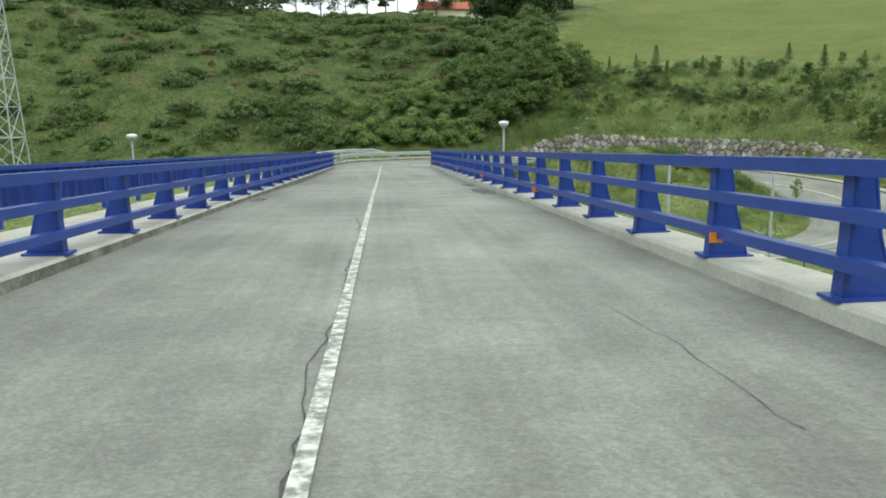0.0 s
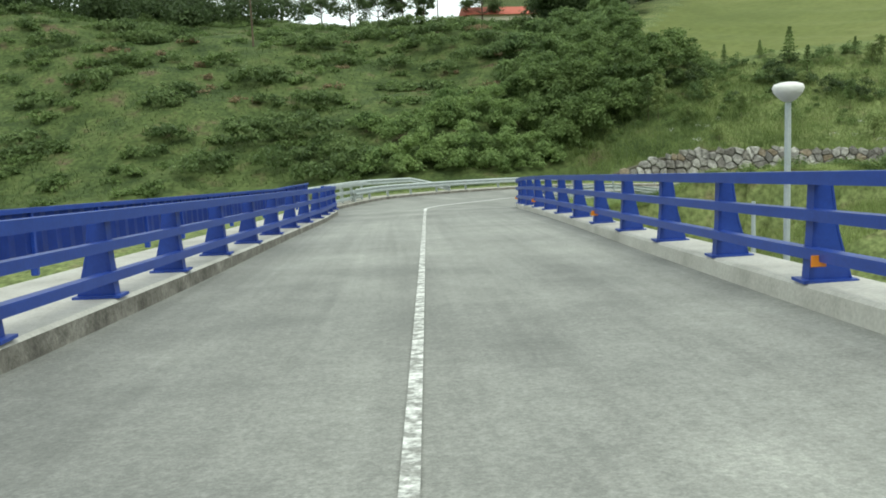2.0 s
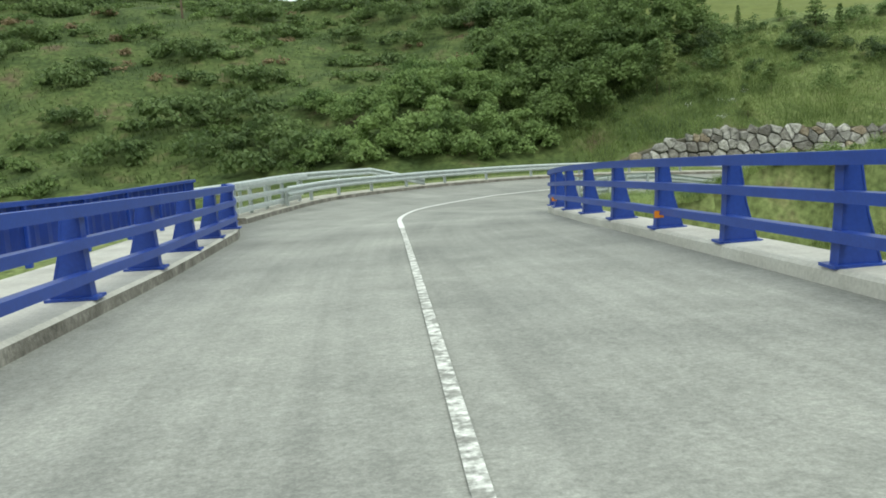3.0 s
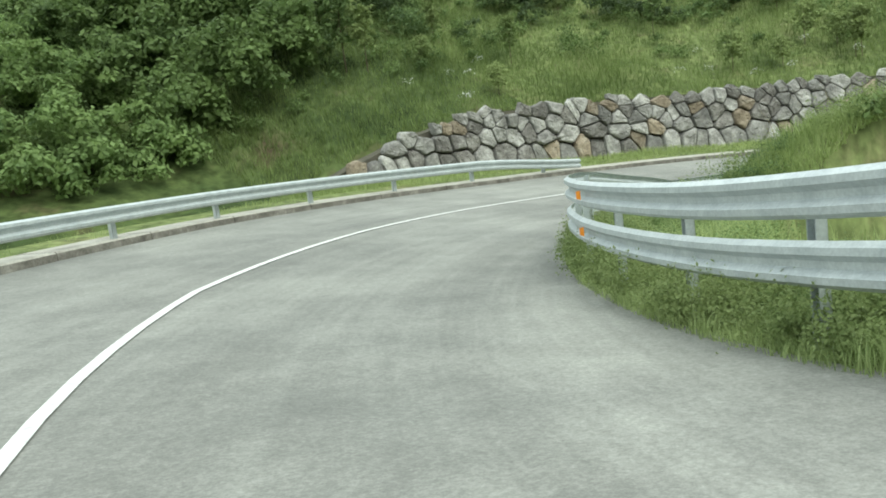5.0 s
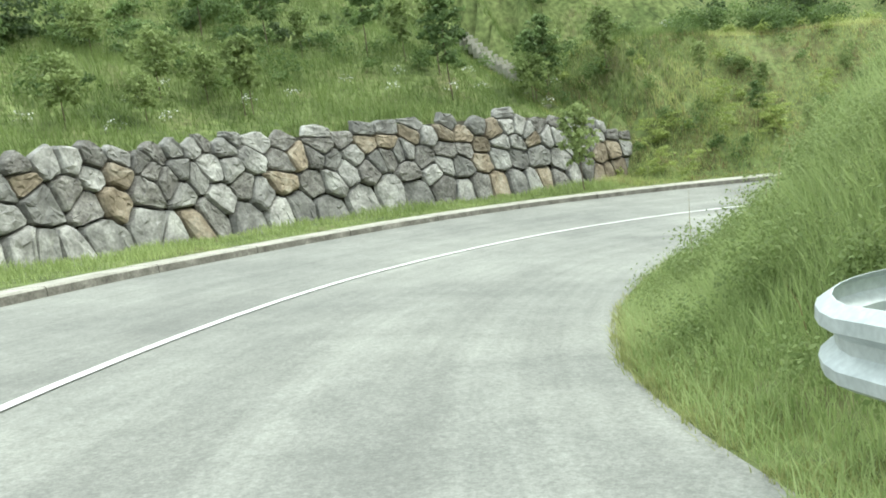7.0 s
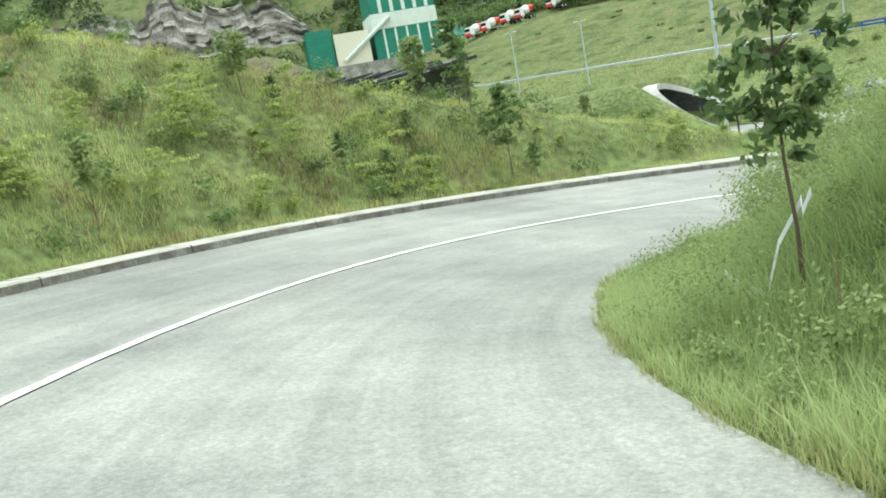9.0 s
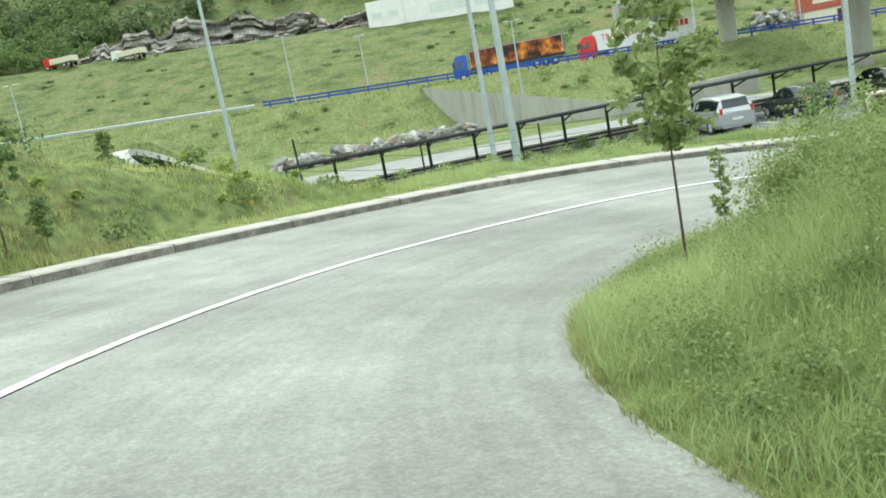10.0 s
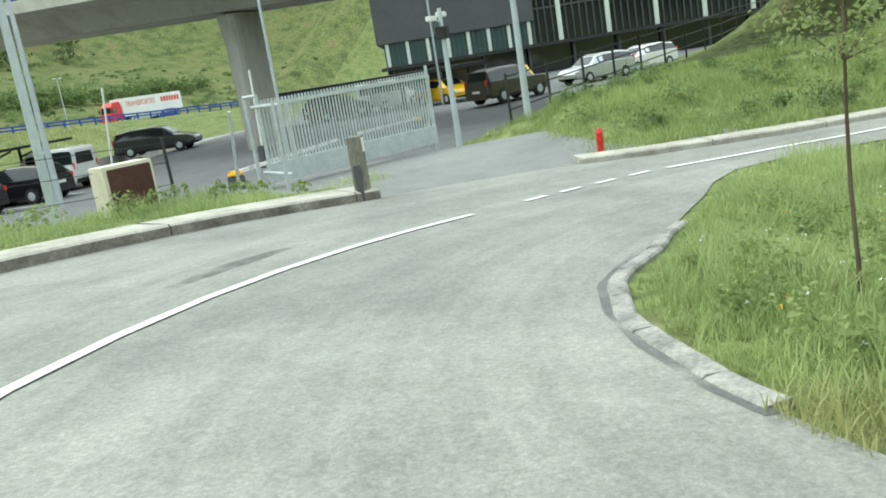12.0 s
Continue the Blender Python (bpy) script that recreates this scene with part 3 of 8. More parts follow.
    inner = zr * (1 - wi) + base * wi + (0.12 + (0.5 * smooth(25, 31, r) + 0.22 * smooth(43, 50, r)) * (1 - smooth(57, 66, r))) * smooth(-0.5, 2.0, idist) * (1 - smooth(64, 72, r))
    # a grassy mound stands between the two arms of the loop
    inner = inner + 1.7 * smooth(-0.6, 3.6, idist) * smooth(17, 25, r) * (1 - smooth(37, 46, r)) * (1 - smooth(5.5, 10, idist))
    z = np.where(lat < 0, loop, inner)
    # under and beside the bridge the road stands free of the ground
    fill = smooth(-9, 1, r)
    beside = np.where(x < 0, out * 1.0, base)
    z = z * fill + beside * (1 - fill)
    ei = np.interp(r, [-9] + EI_R, [3.9] + EI_V)
    z = np.where((r > -6) & (lat > np.interp(r, EO_R, EO_V) - 0.7) & (lat < ei + 0.5), np.minimum(z, zr - 0.1), z)
    # clear of the deck
    z = np.where((r < 0) & (np.abs(x) < 9) & (y > -69), np.minimum(z, -0.047 * y - 0.6 - 2.2 * (1 - smooth(-8, 0, r))), z)
    # the open hillside north of the bridge, level ground past the gate
    hs = smooth(102, 118, y) * (1 - smooth(13, 27, x - 0.12 * np.clip(y - 92, 0, 250)))
    z = z * (1 - hs) + west * hs
    lowm = smooth(14.5, 12.5, x) * smooth(-8, -3, x) * smooth(50, 51.5, y) * smooth(64, 60, y)
    z = z + (np.minimum(z, -8.5 + 0.06 * np.clip(y - 52, 0, 12)) - z) * lowm
    ring = np.hypot(x - 20, y - 30)
    ew = smooth(-105, -70, y)
    z = z + (0.45 + 0.2 * ew) * np.clip(ring - 275 + 78 * ew, 0, 220) * smooth(90, 60, y)
    rough = smooth(8.5, 14, np.abs(lat + 2.5)) * (1 - 0.9 * ((y < 47) & (v > -31)))
    return z + lumps(x, y, 0.55, 0.07) * rough + lumps(x, y, 0.23, 0.12) * rough


def axis(fine0, fine1, step, lo, hi):
    a = list(np.arange(fine0, fine1 + 1e-6, step))
    g, q = step, fine1
    while q < hi:
        g *= 1.13
        q += g
        a.append(q)
    g, q = step, fine0
    while q > lo:
        g *= 1.13
        q -= g
        a.insert(0, q)
    return np.array(a)


gx, gy = axis(-20, 66, 0.6, -1500, 1500), axis(12, 112, 0.6, -1500, 1500)
X, Y = np.meshgrid(gx, gy)
Z = ground(X, Y)
rim = smooth(420, 1300, np.hypot(X, Y))
Z = Z * (1 - rim) + 30 * rim
nx, ny = len(gx), len(gy)
idx = np.arange(nx * ny).reshape(ny, nx)
quads = np.stack([idx[:-1, :-1], idx[:-1, 1:], idx[1:, 1:], idx[1:, :-1]], -1).reshape(-1, 4)
terrain = quick_mesh("ground", np.stack([X.ravel(), Y.ravel(), Z.ravel()], 1), quads, GROUND)
terrain.data.materials.append(MEADOW)
terrain.data.materials.append(HILL)
terrain.data.materials.append(SLOPE)
terrain.data.polygons.foreach_set("use_smooth", [True] * len(quads))
mx, my = X[:-1, :-1].ravel(), Y[:-1, :-1].ravel()
sm, lm, _ = nearest(mx, my)
field = (-lm + wall_lat(sm - S_END) > 19.5 + 1.5 * np.sin(mx * 0.2)) & (mx > 22) & (mx > 24.5 + 0.5 * (my - 125)) & (my > 70) & (my < 330)
terrain.data.polygons.foreach_set("material_index", np.where(field, 1, np.where((my > 92) & (mx < 24), 2, np.where(my < -62 + 2 * np.sin(mx * 0.2), 3, 0))).astype(np.int32))
tagged(terrain, "grassy valley and hillsides around the looping road", "ground", kind="structure")


def ground_z(x, y):
    return float(ground(np.array([x]), np.array([y]))[0])


def far_z(x, y):
    """The ground's height at a place of the far frame."""
    return ground_z(*(float(c) for c in from_far(x, y)))


def move_far(before):
    """Turns all that was built since into the far frame's place."""
    for ob in list(scene.objects):
        if ob not in before and ob.parent is None:
            ob.matrix_basis = FAR @ ob.matrix_basis


# ---- road ----
def ribbon(name, s0, s1, left, rite, up, mat, step=1.0, cross=5, parent=None):
    ss = np.arange(s0, s1 + 1e-6, step)
    vs, fs = [], []
    for s in ss:
        a, b = left(s), rite(s)
        for j in range(cross):
            vs.append(place(s, a + (b - a) * j / (cross - 1), up))
    for i in range(len(ss) - 1):
        for j in range(cross - 1):
            a = i * cross + j
            fs.append((a, a + 1, a + cross + 1, a + cross))
    return mesh_part(name, vs, fs, mat, parent, True)


# grassed shoulders close the ground to the road's edges
def shoulder(name, r0, r1, a, b, up, label):
    return tagged(ribbon(name, S_END + r0, S_END + r1, a, b, up, GROUND, 1.0, 3), label, "verge", kind="structure")


shoulder("verge", 3, 88, lambda s: edge_in(s) - 0.02, lambda s: edge_in(s) + 0.9, -0.015, "grassed shoulder inside the loop")
shoulder("verge", 2, 75.0, lambda s: edge_out(s) - 1.7, lambda s: edge_out(s) - 0.8, 0.08, "grassed strip behind the outer kerb")
road = tagged(ribbon("road", 4, S[-1] - 1, lambda s: edge_out(s) - 0.1, lambda s: edge_in(s) + 0.05, 0.0, ASPHALT, cross=9),
              "worn grey asphalt road curving down a tight loop", "road", kind="structure")
# across and along the road, for the wear of the wheels
uv = road.data.uv_layers.new(name="lane")
cr = 9
for lp in road.data.loops:
    i, j = divmod(lp.vertex_index, cr)
    s = 4 + i
    a, b = edge_out(s) - 0.1, edge_in(s) + 0.05
    uv.data[lp.index].uv = (a + (b - a) * j / (cr - 1), s)

# ---- bridge ----
GR = -0.047


def deck_z(y):
    return GR * y


DROP = [0.0, 0.02, 0.08, 0.2, 0.31, 0.41, 0.47, 0.6]


def deck_r(y):
    """Height along the right kerb, which falls with the road's tilt at the bridge's end."""
    return GR * y - float(np.interp(y, [48, 52, 56, 60, 63.3, 64.6, 65.7, 67.4], DROP))


BR0, BR1 = -66.0, 61.5
bridge = empty("bridge", pose(0, 0, 0), "concrete road bridge with blue steel parapets", "bridge", kind="structure")
ys = np.arange(BR0, BR1 + 0.1, 2.5)
prof = [(-5.0, -0.12), (-5.0, -0.42), (-3.6, -0.62), (-2.3, -1.55), (1.1, -1.55), (2.2, -0.62), (3.4, -0.42), (3.4, -0.12)]
part("deck", sweep([(0, y, deck_z(y) - 0.35 * float(smooth(46, 60, y))) for y in ys], prof), BRIDGE, bridge)
for y in (34.1, 1.1, -29.4):
    bm = bmesh.new()
    z0, z1 = ground_z(-0.6, y) - 1.0, deck_z(y) - 1.5
    n = 20
    rings = []
    for z, f in ((z0, 0.86), (z1 - 1.6, 0.95), (z1 - 0.15, 1.12)):
        rings.append([bm.verts.new((-0.6 + f * 1.15 * math.copysign(abs(math.cos(a)) ** 0.6, math.cos(a)), y + f * 0.62 * math.copysign(abs(math.sin(a)) ** 0.6, math.sin(a)), z)) for a in np.arange(n) * 2 * math.pi / n])
    for a, b in zip(rings, rings[1:]):
        for i in range(n):
            bm.faces.new((a[i], a[(i + 1) % n], b[(i + 1) % n], b[i]))
    bm.faces.new(rings[-1])
    pier = part("pier", bm, BRIDGE, bridge)
    part("bearing", block(-1.3, 0.1, y - 0.4, y + 0.4, z1 - 0.15, z1 + 0.0, 0.02), ASPHALT_DARK, pier)
part("abutment", block(-5.2, 3.5, BR0 - 4, BR0 + 0.6, -8, deck_z(BR0) - 0.4, 0.05), BRIDGE, bridge)
part("abutment", block(-4.9, 3.4, BR1 - 0.6, BR1 + 1.5, -11, deck_z(BR1) - 0.45, 0.05), BRIDGE, bridge)


# kerbs carry the parapets
ky = [y for y in np.arange(BR0, 66.3, 1.5)] + [67.4]
part("kerb", sweep([(right_kerb_x(y), y, deck_r(y)) for y in ky], [(0, -0.3), (0.02, 0.11), (0.05, 0.135), (0.56, 0.145), (0.58, 0.12), (0.58, -0.42)]), CONCRETE, bridge)
ky = [y for y in np.arange(BR0, 61.1, 1.5)]
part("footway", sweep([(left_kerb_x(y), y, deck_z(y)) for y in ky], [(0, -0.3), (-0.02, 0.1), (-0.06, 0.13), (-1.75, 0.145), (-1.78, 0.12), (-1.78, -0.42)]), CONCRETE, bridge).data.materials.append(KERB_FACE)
# upright footway faces take the colour that holds grime and shade together
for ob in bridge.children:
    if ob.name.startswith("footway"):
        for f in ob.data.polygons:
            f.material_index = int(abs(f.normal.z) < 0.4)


def parapet_post(name, x, y, z, side, parent):
    """Tapered blue post: web, two flanges, base plate; side is 1 where the traffic is on its left."""
    bm = bmesh.new()
    def q(u, w, h):
        return (x + side * u, y + w, z + h)
    # web: a tapered plate across the road's way
    pts = [(0.02, 0), (0.37, 0), (0.25, 0.42), (0.19, 0.82), (0.06, 0.82), (0.05, 0.4)]
    for w in (-0.06, 0.06):
        bm.faces.new([bm.verts.new(q(u, w, h)) for u, h in pts])
    # flanges follow the two edges
    for (u0, h0), (u1, h1), (u2, h2) in (((0.02, 0), (0.05, 0.4), (0.06, 0.82)), ((0.37, 0), (0.25, 0.42), (0.19, 0.82))):
        for (ua, ha), (ub, hb) in (((u0, h0), (u1, h1)), ((u1, h1), (u2, h2))):
            for off in (0.0, 0.016):
                bm.faces.new([bm.verts.new(q(ua + off, -0.065, ha)), bm.verts.new(q(ua + off, 0.065, ha)), bm.verts.new(q(ub + off, 0.065, hb)), bm.verts.new(q(ub + off, -0.065, hb))])
            bm.faces.new([bm.verts.new(q(ua, -0.065, ha)), bm.verts.new(q(ua + 0.016, -0.065, ha)), bm.verts.new(q(ub + 0.016, -0.065, hb)), bm.verts.new(q(ub, -0.065, hb))])
    x0, x1 = sorted((x + side * -0.04, x + side * 0.41))
    box(bm, x0, x1, y - 0.12, y + 0.12, z, z + 0.025)
    return part(name, bm, BLUE, parent)


parapet = empty("bridge_parapet", pose(3.2, 0, 0.2), "blue steel bridge parapet with three rails on tapered posts", "railing", kind="structure")
base = None
for i in range(-36, 24):
    y = 15.25 + 2.2 * i
    if y < BR0 + 0.5 or y > 65.4:
        continue
    y = 65.2 if y > 63 else y
    x = right_kerb_x(y)
    if base is None:
        base = parapet_post("post", 0, 0, 0, 1, parapet)
        base.matrix_parent_inverse = parapet.matrix_world.inverted()
        base.location = (x + 0.05, y, deck_r(y) + 0.138)
    else:
        p = base.copy()
        scene.collection.objects.link(p)
        p.location = (x + 0.05, y, deck_r(y) + 0.138)
parapet.matrix_world = pose(0, 0, 0)
base.matrix_parent_inverse = Matrix()
for o in parapet.children:
    o.matrix_parent_inverse = Matrix()
ry = list(np.arange(BR0, 66.4, 1.5)) + [67.3]
for h, t in ((0.985, 0.052), (0.69, 0.045), (0.38, 0.045)):
    part("rail", sweep([(right_kerb_x(y) + 0.09, y, deck_r(y) + h) for y in ry], [(-0.06, -t), (-0.06, t), (0.06, t), (0.06, -t)]), BLUE, parapet)
part("end_post", bar((right_kerb_x(67.1) + 0.14, 67.1, deck_r(67.1) + 0.13), (right_kerb_x(67.2) + 0.05, 67.2, deck_r(67.2) + 1.03), 0.08, 0.075, 4), BLUE, parapet)
for i in range(-2, 6):
    y = 15.0 + 8.8 * i
    x = right_kerb_x(y) + 0.03
    part("reflector", block(x - 0.06, x + 0.06, y - 0.08, y - 0.068, deck_r(y) + 0.3, deck_r(y) + 0.39, 0.003), ORANGE, parapet)

parapet_left = empty("bridge_parapet", pose(0, 0, 0), "blue steel bridge parapet with three rails beside the footway", "railing", kind="structure")
base = None
for i in range(-36, 24):
    y = 12.0 + 2.2 * i
    if y < BR0 + 0.5 or y > 61:
        continue
    loc = (left_kerb_x(y) - 0.05, y, deck_z(y) + 0.138)
    if base is None:
        base = parapet_post("post", 0, 0, 0, -1, parapet_left)
        base.location = loc
    else:
        p = base.copy()
        scene.collection.objects.link(p)
        p.location = loc
ry = list(np.arange(BR0, 61.0, 1.5)) + [61.0]
for h, t in ((0.905, 0.052), (0.63, 0.045), (0.34, 0.045)):
    part("rail", sweep([(left_kerb_x(y) - 0.09, y, deck_z(y) + h) for y in ry], [(-0.06, -t), (-0.06, t), (0.06, t), (0.06, -t)]), BLUE, parapet_left)

# blue sheet fence on the footway's outer side
fence = empty("footway_fence", pose(0, 0, 0), "blue sheet-metal fence along the bridge footway", "fence", kind="structure")
fy = list(np.arange(BR0, 58.5, 2.0)) + [59.0]
fx = -4.72


def fence_h(y):
    return float(np.interp(y, [52, 59], [0.92, 1.05]))


for i in range(len(fy) - 1):
    a, b = fy[i], fy[i + 1]
    bm = bmesh.new()
    n = 10
    vs = []
    for j in range(n + 1):
        y = a + 0.02 + (b - a - 0.04) * j / n
        xo = fx + (0.012 if j % 2 else -0.012)
        vs.append((bm.verts.new((xo, y, deck_z(y) + 0.36)), bm.verts.new((xo, y, deck_z(y) + fence_h(y)))))
    for (p, q), (u, w) in zip(vs, vs[1:]):
        bm.faces.new((p, u, w, q))
    bmesh.ops.solidify(bm, geom=bm.faces[:], thickness=0.01)
    part("panel", bm, BLUE, fence)
    part("post", block(fx - 0.05, fx + 0.03, a - 0.035, a + 0.035, deck_z(a) + 0.18, deck_z(a) + fence_h(a) + 0.03, 0.006), BLUE, fence)
part("top_rail", sweep([(fx, y, deck_z(y) + fence_h(y) + 0.03) for y in fy], [(-0.04, -0.03), (-0.04, 0.03), (0.04, 0.03), (0.04, -0.03)]), BLUE, fence)

# ---- kerbs, lines, rock wall, guard rails ----
outer_kerb = empty("outer_kerb", pose(0, 0, 0), "pale concrete kerb along the outside of the loop", "kerb", kind="structure")
s0, s1 = S_END - 1.5, S_END + 74.8
ss = np.arange(s0, s1, 1.0)
KP = [(0, -0.25), (-0.01, 0.125), (-0.04, 0.155), (-0.8, 0.17), (-0.83, 0.1), (-0.83, -0.25)]
i = 0
while i < len(ss):
    seg = [s for s in np.linspace(ss[i], min(ss[i] + 1.985, s1), 4)]
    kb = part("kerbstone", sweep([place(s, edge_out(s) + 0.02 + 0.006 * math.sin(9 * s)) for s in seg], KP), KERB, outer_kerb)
    # shade of the upright sides, with grime, put into a second colour
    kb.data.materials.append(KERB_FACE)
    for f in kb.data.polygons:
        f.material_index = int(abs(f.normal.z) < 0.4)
    i += 2

MARK_UP = 0.012


def stripe(name, s0, s1, width, mat, off=0.0):
    return tagged(ribbon(name, s0, s1, lambda s: centre(s) - width / 2 + off, lambda s: centre(s) + width / 2 + off, MARK_UP, mat, min(0.5, s1 - s0), 2), "worn white centre line on asphalt", "road marking", kind="structure")


stripe("centre_line", 6, S_END - 6, 0.082, PAINT_WORN)
stripe("centre_line", S_END - 6, S_END + 74.4, 0.11, PAINT)
for i in range(4):
    a = S_END + 75.0 + 0.7 * i
    stripe("centre_dash", a, a + 0.4, 0.11, PAINT)
stripe("centre_line", S_END + 77.8, S[-1] - 2, 0.12, PAINT)

# rubble wall: single boulders bedded against dark earth
rock_wall = empty("rock_wall", pose(0, 0, 0), "retaining wall of rough grey boulders below a grassy bank", "wall", kind="structure")
rng = random.Random(5)
protos = []
for k in range(18):
    bm = bmesh.new()
    bmesh.ops.create_cube(bm, size=1.0)
    bmesh.ops.subdivide_edges(bm, edges=bm.edges[:], cuts=3, use_grid_fill=True)
    cuts = [(Vector((rng.uniform(-1, 1), rng.uniform(-1, 1), rng.uniform(-1, 1))).normalized(), rng.uniform(0.4, 0.56)) for _ in range(9)]
    sx = rng.uniform(-0.25, 0.25)
    for v in bm.verts:
        v.co = v.co.lerp(v.co.normalized() * 0.58, 0.3)
        v.co.x += sx * v.co.z
        for n_, d_ in cuts:
            e = v.co.dot(n_) - d_
            if e > 0:
                v.co -= n_ * e
        v.co += Vector((rng.uniform(-1, 1), rng.uniform(-1, 1), rng.uniform(-1, 1))) * 0.02
    me = bpy.data.meshes.new("boulder")
    bm.to_mesh(me)
    bm.free()
    me.materials.append(STONE if k % 6 else STONE_TAN)
    protos.append(me)


def wall_point(r, h, out=0.0):
    s = S_END + r
    lat = float(wall_lat(r)) - 0.22 * h + out + 0.35
    x, y, z = place(s, lat)
    return Vector((x, y, z + h))


backing_v, backing_f = [], []
rs = np.arange(26.4, 50.6, 0.5)
for r in rs:
    hh = float(wall_rise(r))
    for h in (-0.4, hh * 0.5, hh - 0.1):
        backing_v.append(wall_point(r, h, -0.2))
    backing_v.append(wall_point(r, hh - 0.12, -1.4))
for i in range(len(rs) - 1):
    for j in range(3):
        a = i * 4 + j
        backing_f.append((a, a + 1, a + 5, a + 4))
mesh_part("backing", backing_v, backing_f, EARTH, rock_wall)
# arc length along the wall's foot
WR = np.arange(26.2, 50.4, 0.25)
foot = [wall_point(r, 0) for r in WR]
arc = np.r_[0, np.cumsum([(b - a).length for a, b in zip(foot, foot[1:])])]


def clip_cell(poly, p, q):
    """The part of a polygon nearer to p than to q."""
    mx, my, dx, dy = (p[0] + q[0]) / 2, (p[1] + q[1]) / 2, q[0] - p[0], q[1] - p[1]
    out = []
    for i in range(len(poly)):
        a, b = poly[i], poly[(i + 1) % len(poly)]
        da, db = (a[0] - mx) * dx + (a[1] - my) * dy, (b[0] - mx) * dx + (b[1] - my) * dy
        if da <= 0:
            out.append(a)
        if (da < 0) != (db < 0):
            f = da / (da - db)
            out.append((a[0] + (b[0] - a[0]) * f, a[1] + (b[1] - a[1]) * f))
    return out


# fitted stones: courses of uneven blocks, larger ones below
seeds = []
level = 0.1
while level < 4.3:
    tall = rng.uniform(0.5, 0.78) * (1.0 if level < 1.5 else 0.8)
    u = rng.uniform(-0.4, 0.2)
    while u < arc[-1] + 0.5:
        w = rng.choice((0.4, 0.5, 0.7, 0.8, 1.0, 1.25)) * rng.uniform(0.85, 1.2) * (1.0 if level < 1.5 else 0.8)
        seeds.append((u + w / 2, level + tall / 2 + rng.uniform(-0.24, 0.24)))
        u += w
    level += tall
for p in seeds:
    r = float(np.interp(p[0], arc, WR))
    if p[1] > float(wall_rise(r)) + 0.1:
        continue
    cell = [(p[0] - 1, p[1] - 0.8), (p[0] + 1, p[1] - 0.8), (p[0] + 1, p[1] + 0.8), (p[0] - 1, p[1] + 0.8)]
    for q in seeds:
        if q is not p and abs(q[0] - p[0]) < 2 and abs(q[1] - p[1]) < 1.6:
            cell = clip_cell(cell, p, q)
    top = float(wall_rise(r)) + 0.2
    cell = [(a, min(b, top + rng.uniform(-0.05, 0.06))) for a, b in cell]
    # round the corners a little: cut each edge in two with drawn-in corners
    cu, cv = sum(a for a, b in cell) / len(cell), sum(b for a, b in cell) / len(cell)
    ring = []
    for i in range(len(cell)):
        (a, b), (c, d) = cell[i], cell[(i + 1) % len(cell)]
        if math.hypot(c - a, d - b) < 0.05:
            continue
        for f, g in ((0.13, 0.0), (0.5, rng.uniform(-0.04, 0.07)), (0.87, 0.0)):
            u, w = a + (c - a) * f, b + (d - b) * f
            ring.append((u + (cu - u) * g, w + (cv - w) * g))
    if len(ring) < 5:
        continue
    proud = rng.uniform(0.02, 0.15)
    tilt_u, tilt_v = rng.uniform(-0.3, 0.3), rng.uniform(-0.3, 0.12)
    bm = bmesh.new()
    loops = []
    for k, (shrink, out) in enumerate(((0.95, -0.35), (0.96, 0.05), (0.89, 0.6), (0.74, 0.92), (0.4, 1.0))):
        row = []
        for a, b in ring:
            uu, vv = cu + (a - cu) * shrink, cv + (b - cv) * shrink
            o = 0.05 + proud * out + (tilt_u * (uu - cu) + tilt_v * (vv - cv)) * (0.5 if k > 1 else 0)
            if k > 0:
                o += rng.uniform(-0.03, 0.03)
            row.append(bm.verts.new(wall_point(float(np.interp(uu, arc, WR)), vv, o + (0.12 if k > 1 else 0))))
        loops.append(row)
    for la, lb in zip(loops, loops[1:]):
        for i in range(len(la)):
            bm.faces.new((la[i], la[(i + 1) % len(la)], lb[(i + 1) % len(la)], lb[i]))
    bm.faces.new(loops[-1])
    pick = rng.random()
    part("boulder", bm, STONE_TAN if pick < 0.13 else STONE_DARK if pick < 0.4 else STONE, rock_wall)

# stone drain stepping down the bank to the wall's top
drain = empty("drain_steps", pose(0, 0, 0), "narrow stepped stone drain down the grassy bank", "drain", kind="structure")
for k in range(16):
    x, y = 48.6 + 0.46 * k, 79.3 + 0.21 * k
    z = ground_z(x, y)
    a = math.atan2(0.21, 0.46) + math.pi / 2
    b = part("slab", block(-0.28, 0.28, -0.27, 0.27, -0.3, 0.12, 0.02), KERB, drain)
    b.matrix_basis = pose(x, y, z, 0, 0, math.degrees(a))

# patches, cracks and dirt edges on the asphalt
def stain(s0, s1, l0, l1, seed, label, mat):
    """A flat patch with ragged ends, lying on the asphalt between two runs and two offsets."""
    rg = random.Random(seed)
    n = max(6, int(abs(l1 - l0) / 0.08))
    vs, fs = [], []
    a = b = 0.0
    for k in range(n + 1):
        a, b = a * 0.8 + rg.uniform(-0.07, 0.07), b * 0.8 + rg.uniform(-0.07, 0.07)
        thin = (s1 - s0) * 0.42 * (abs(2 * k / n - 1) ** 5)
        l = l0 + (l1 - l0) * k / n
        for j in range(5):
            q0, q1 = s0 + a + thin, s1 + b - thin
            vs.append(place(q0 + (q1 - q0) * j / 4, l, 0.007))
    for k in range(n):
        for j in range(4):
            fs.append((5 * k + j, 5 * k + j + 1, 5 * k + j + 6, 5 * k + j + 5))
    return tagged(mesh_part("road_stain", vs, fs, mat), label, "stain", kind="structure")


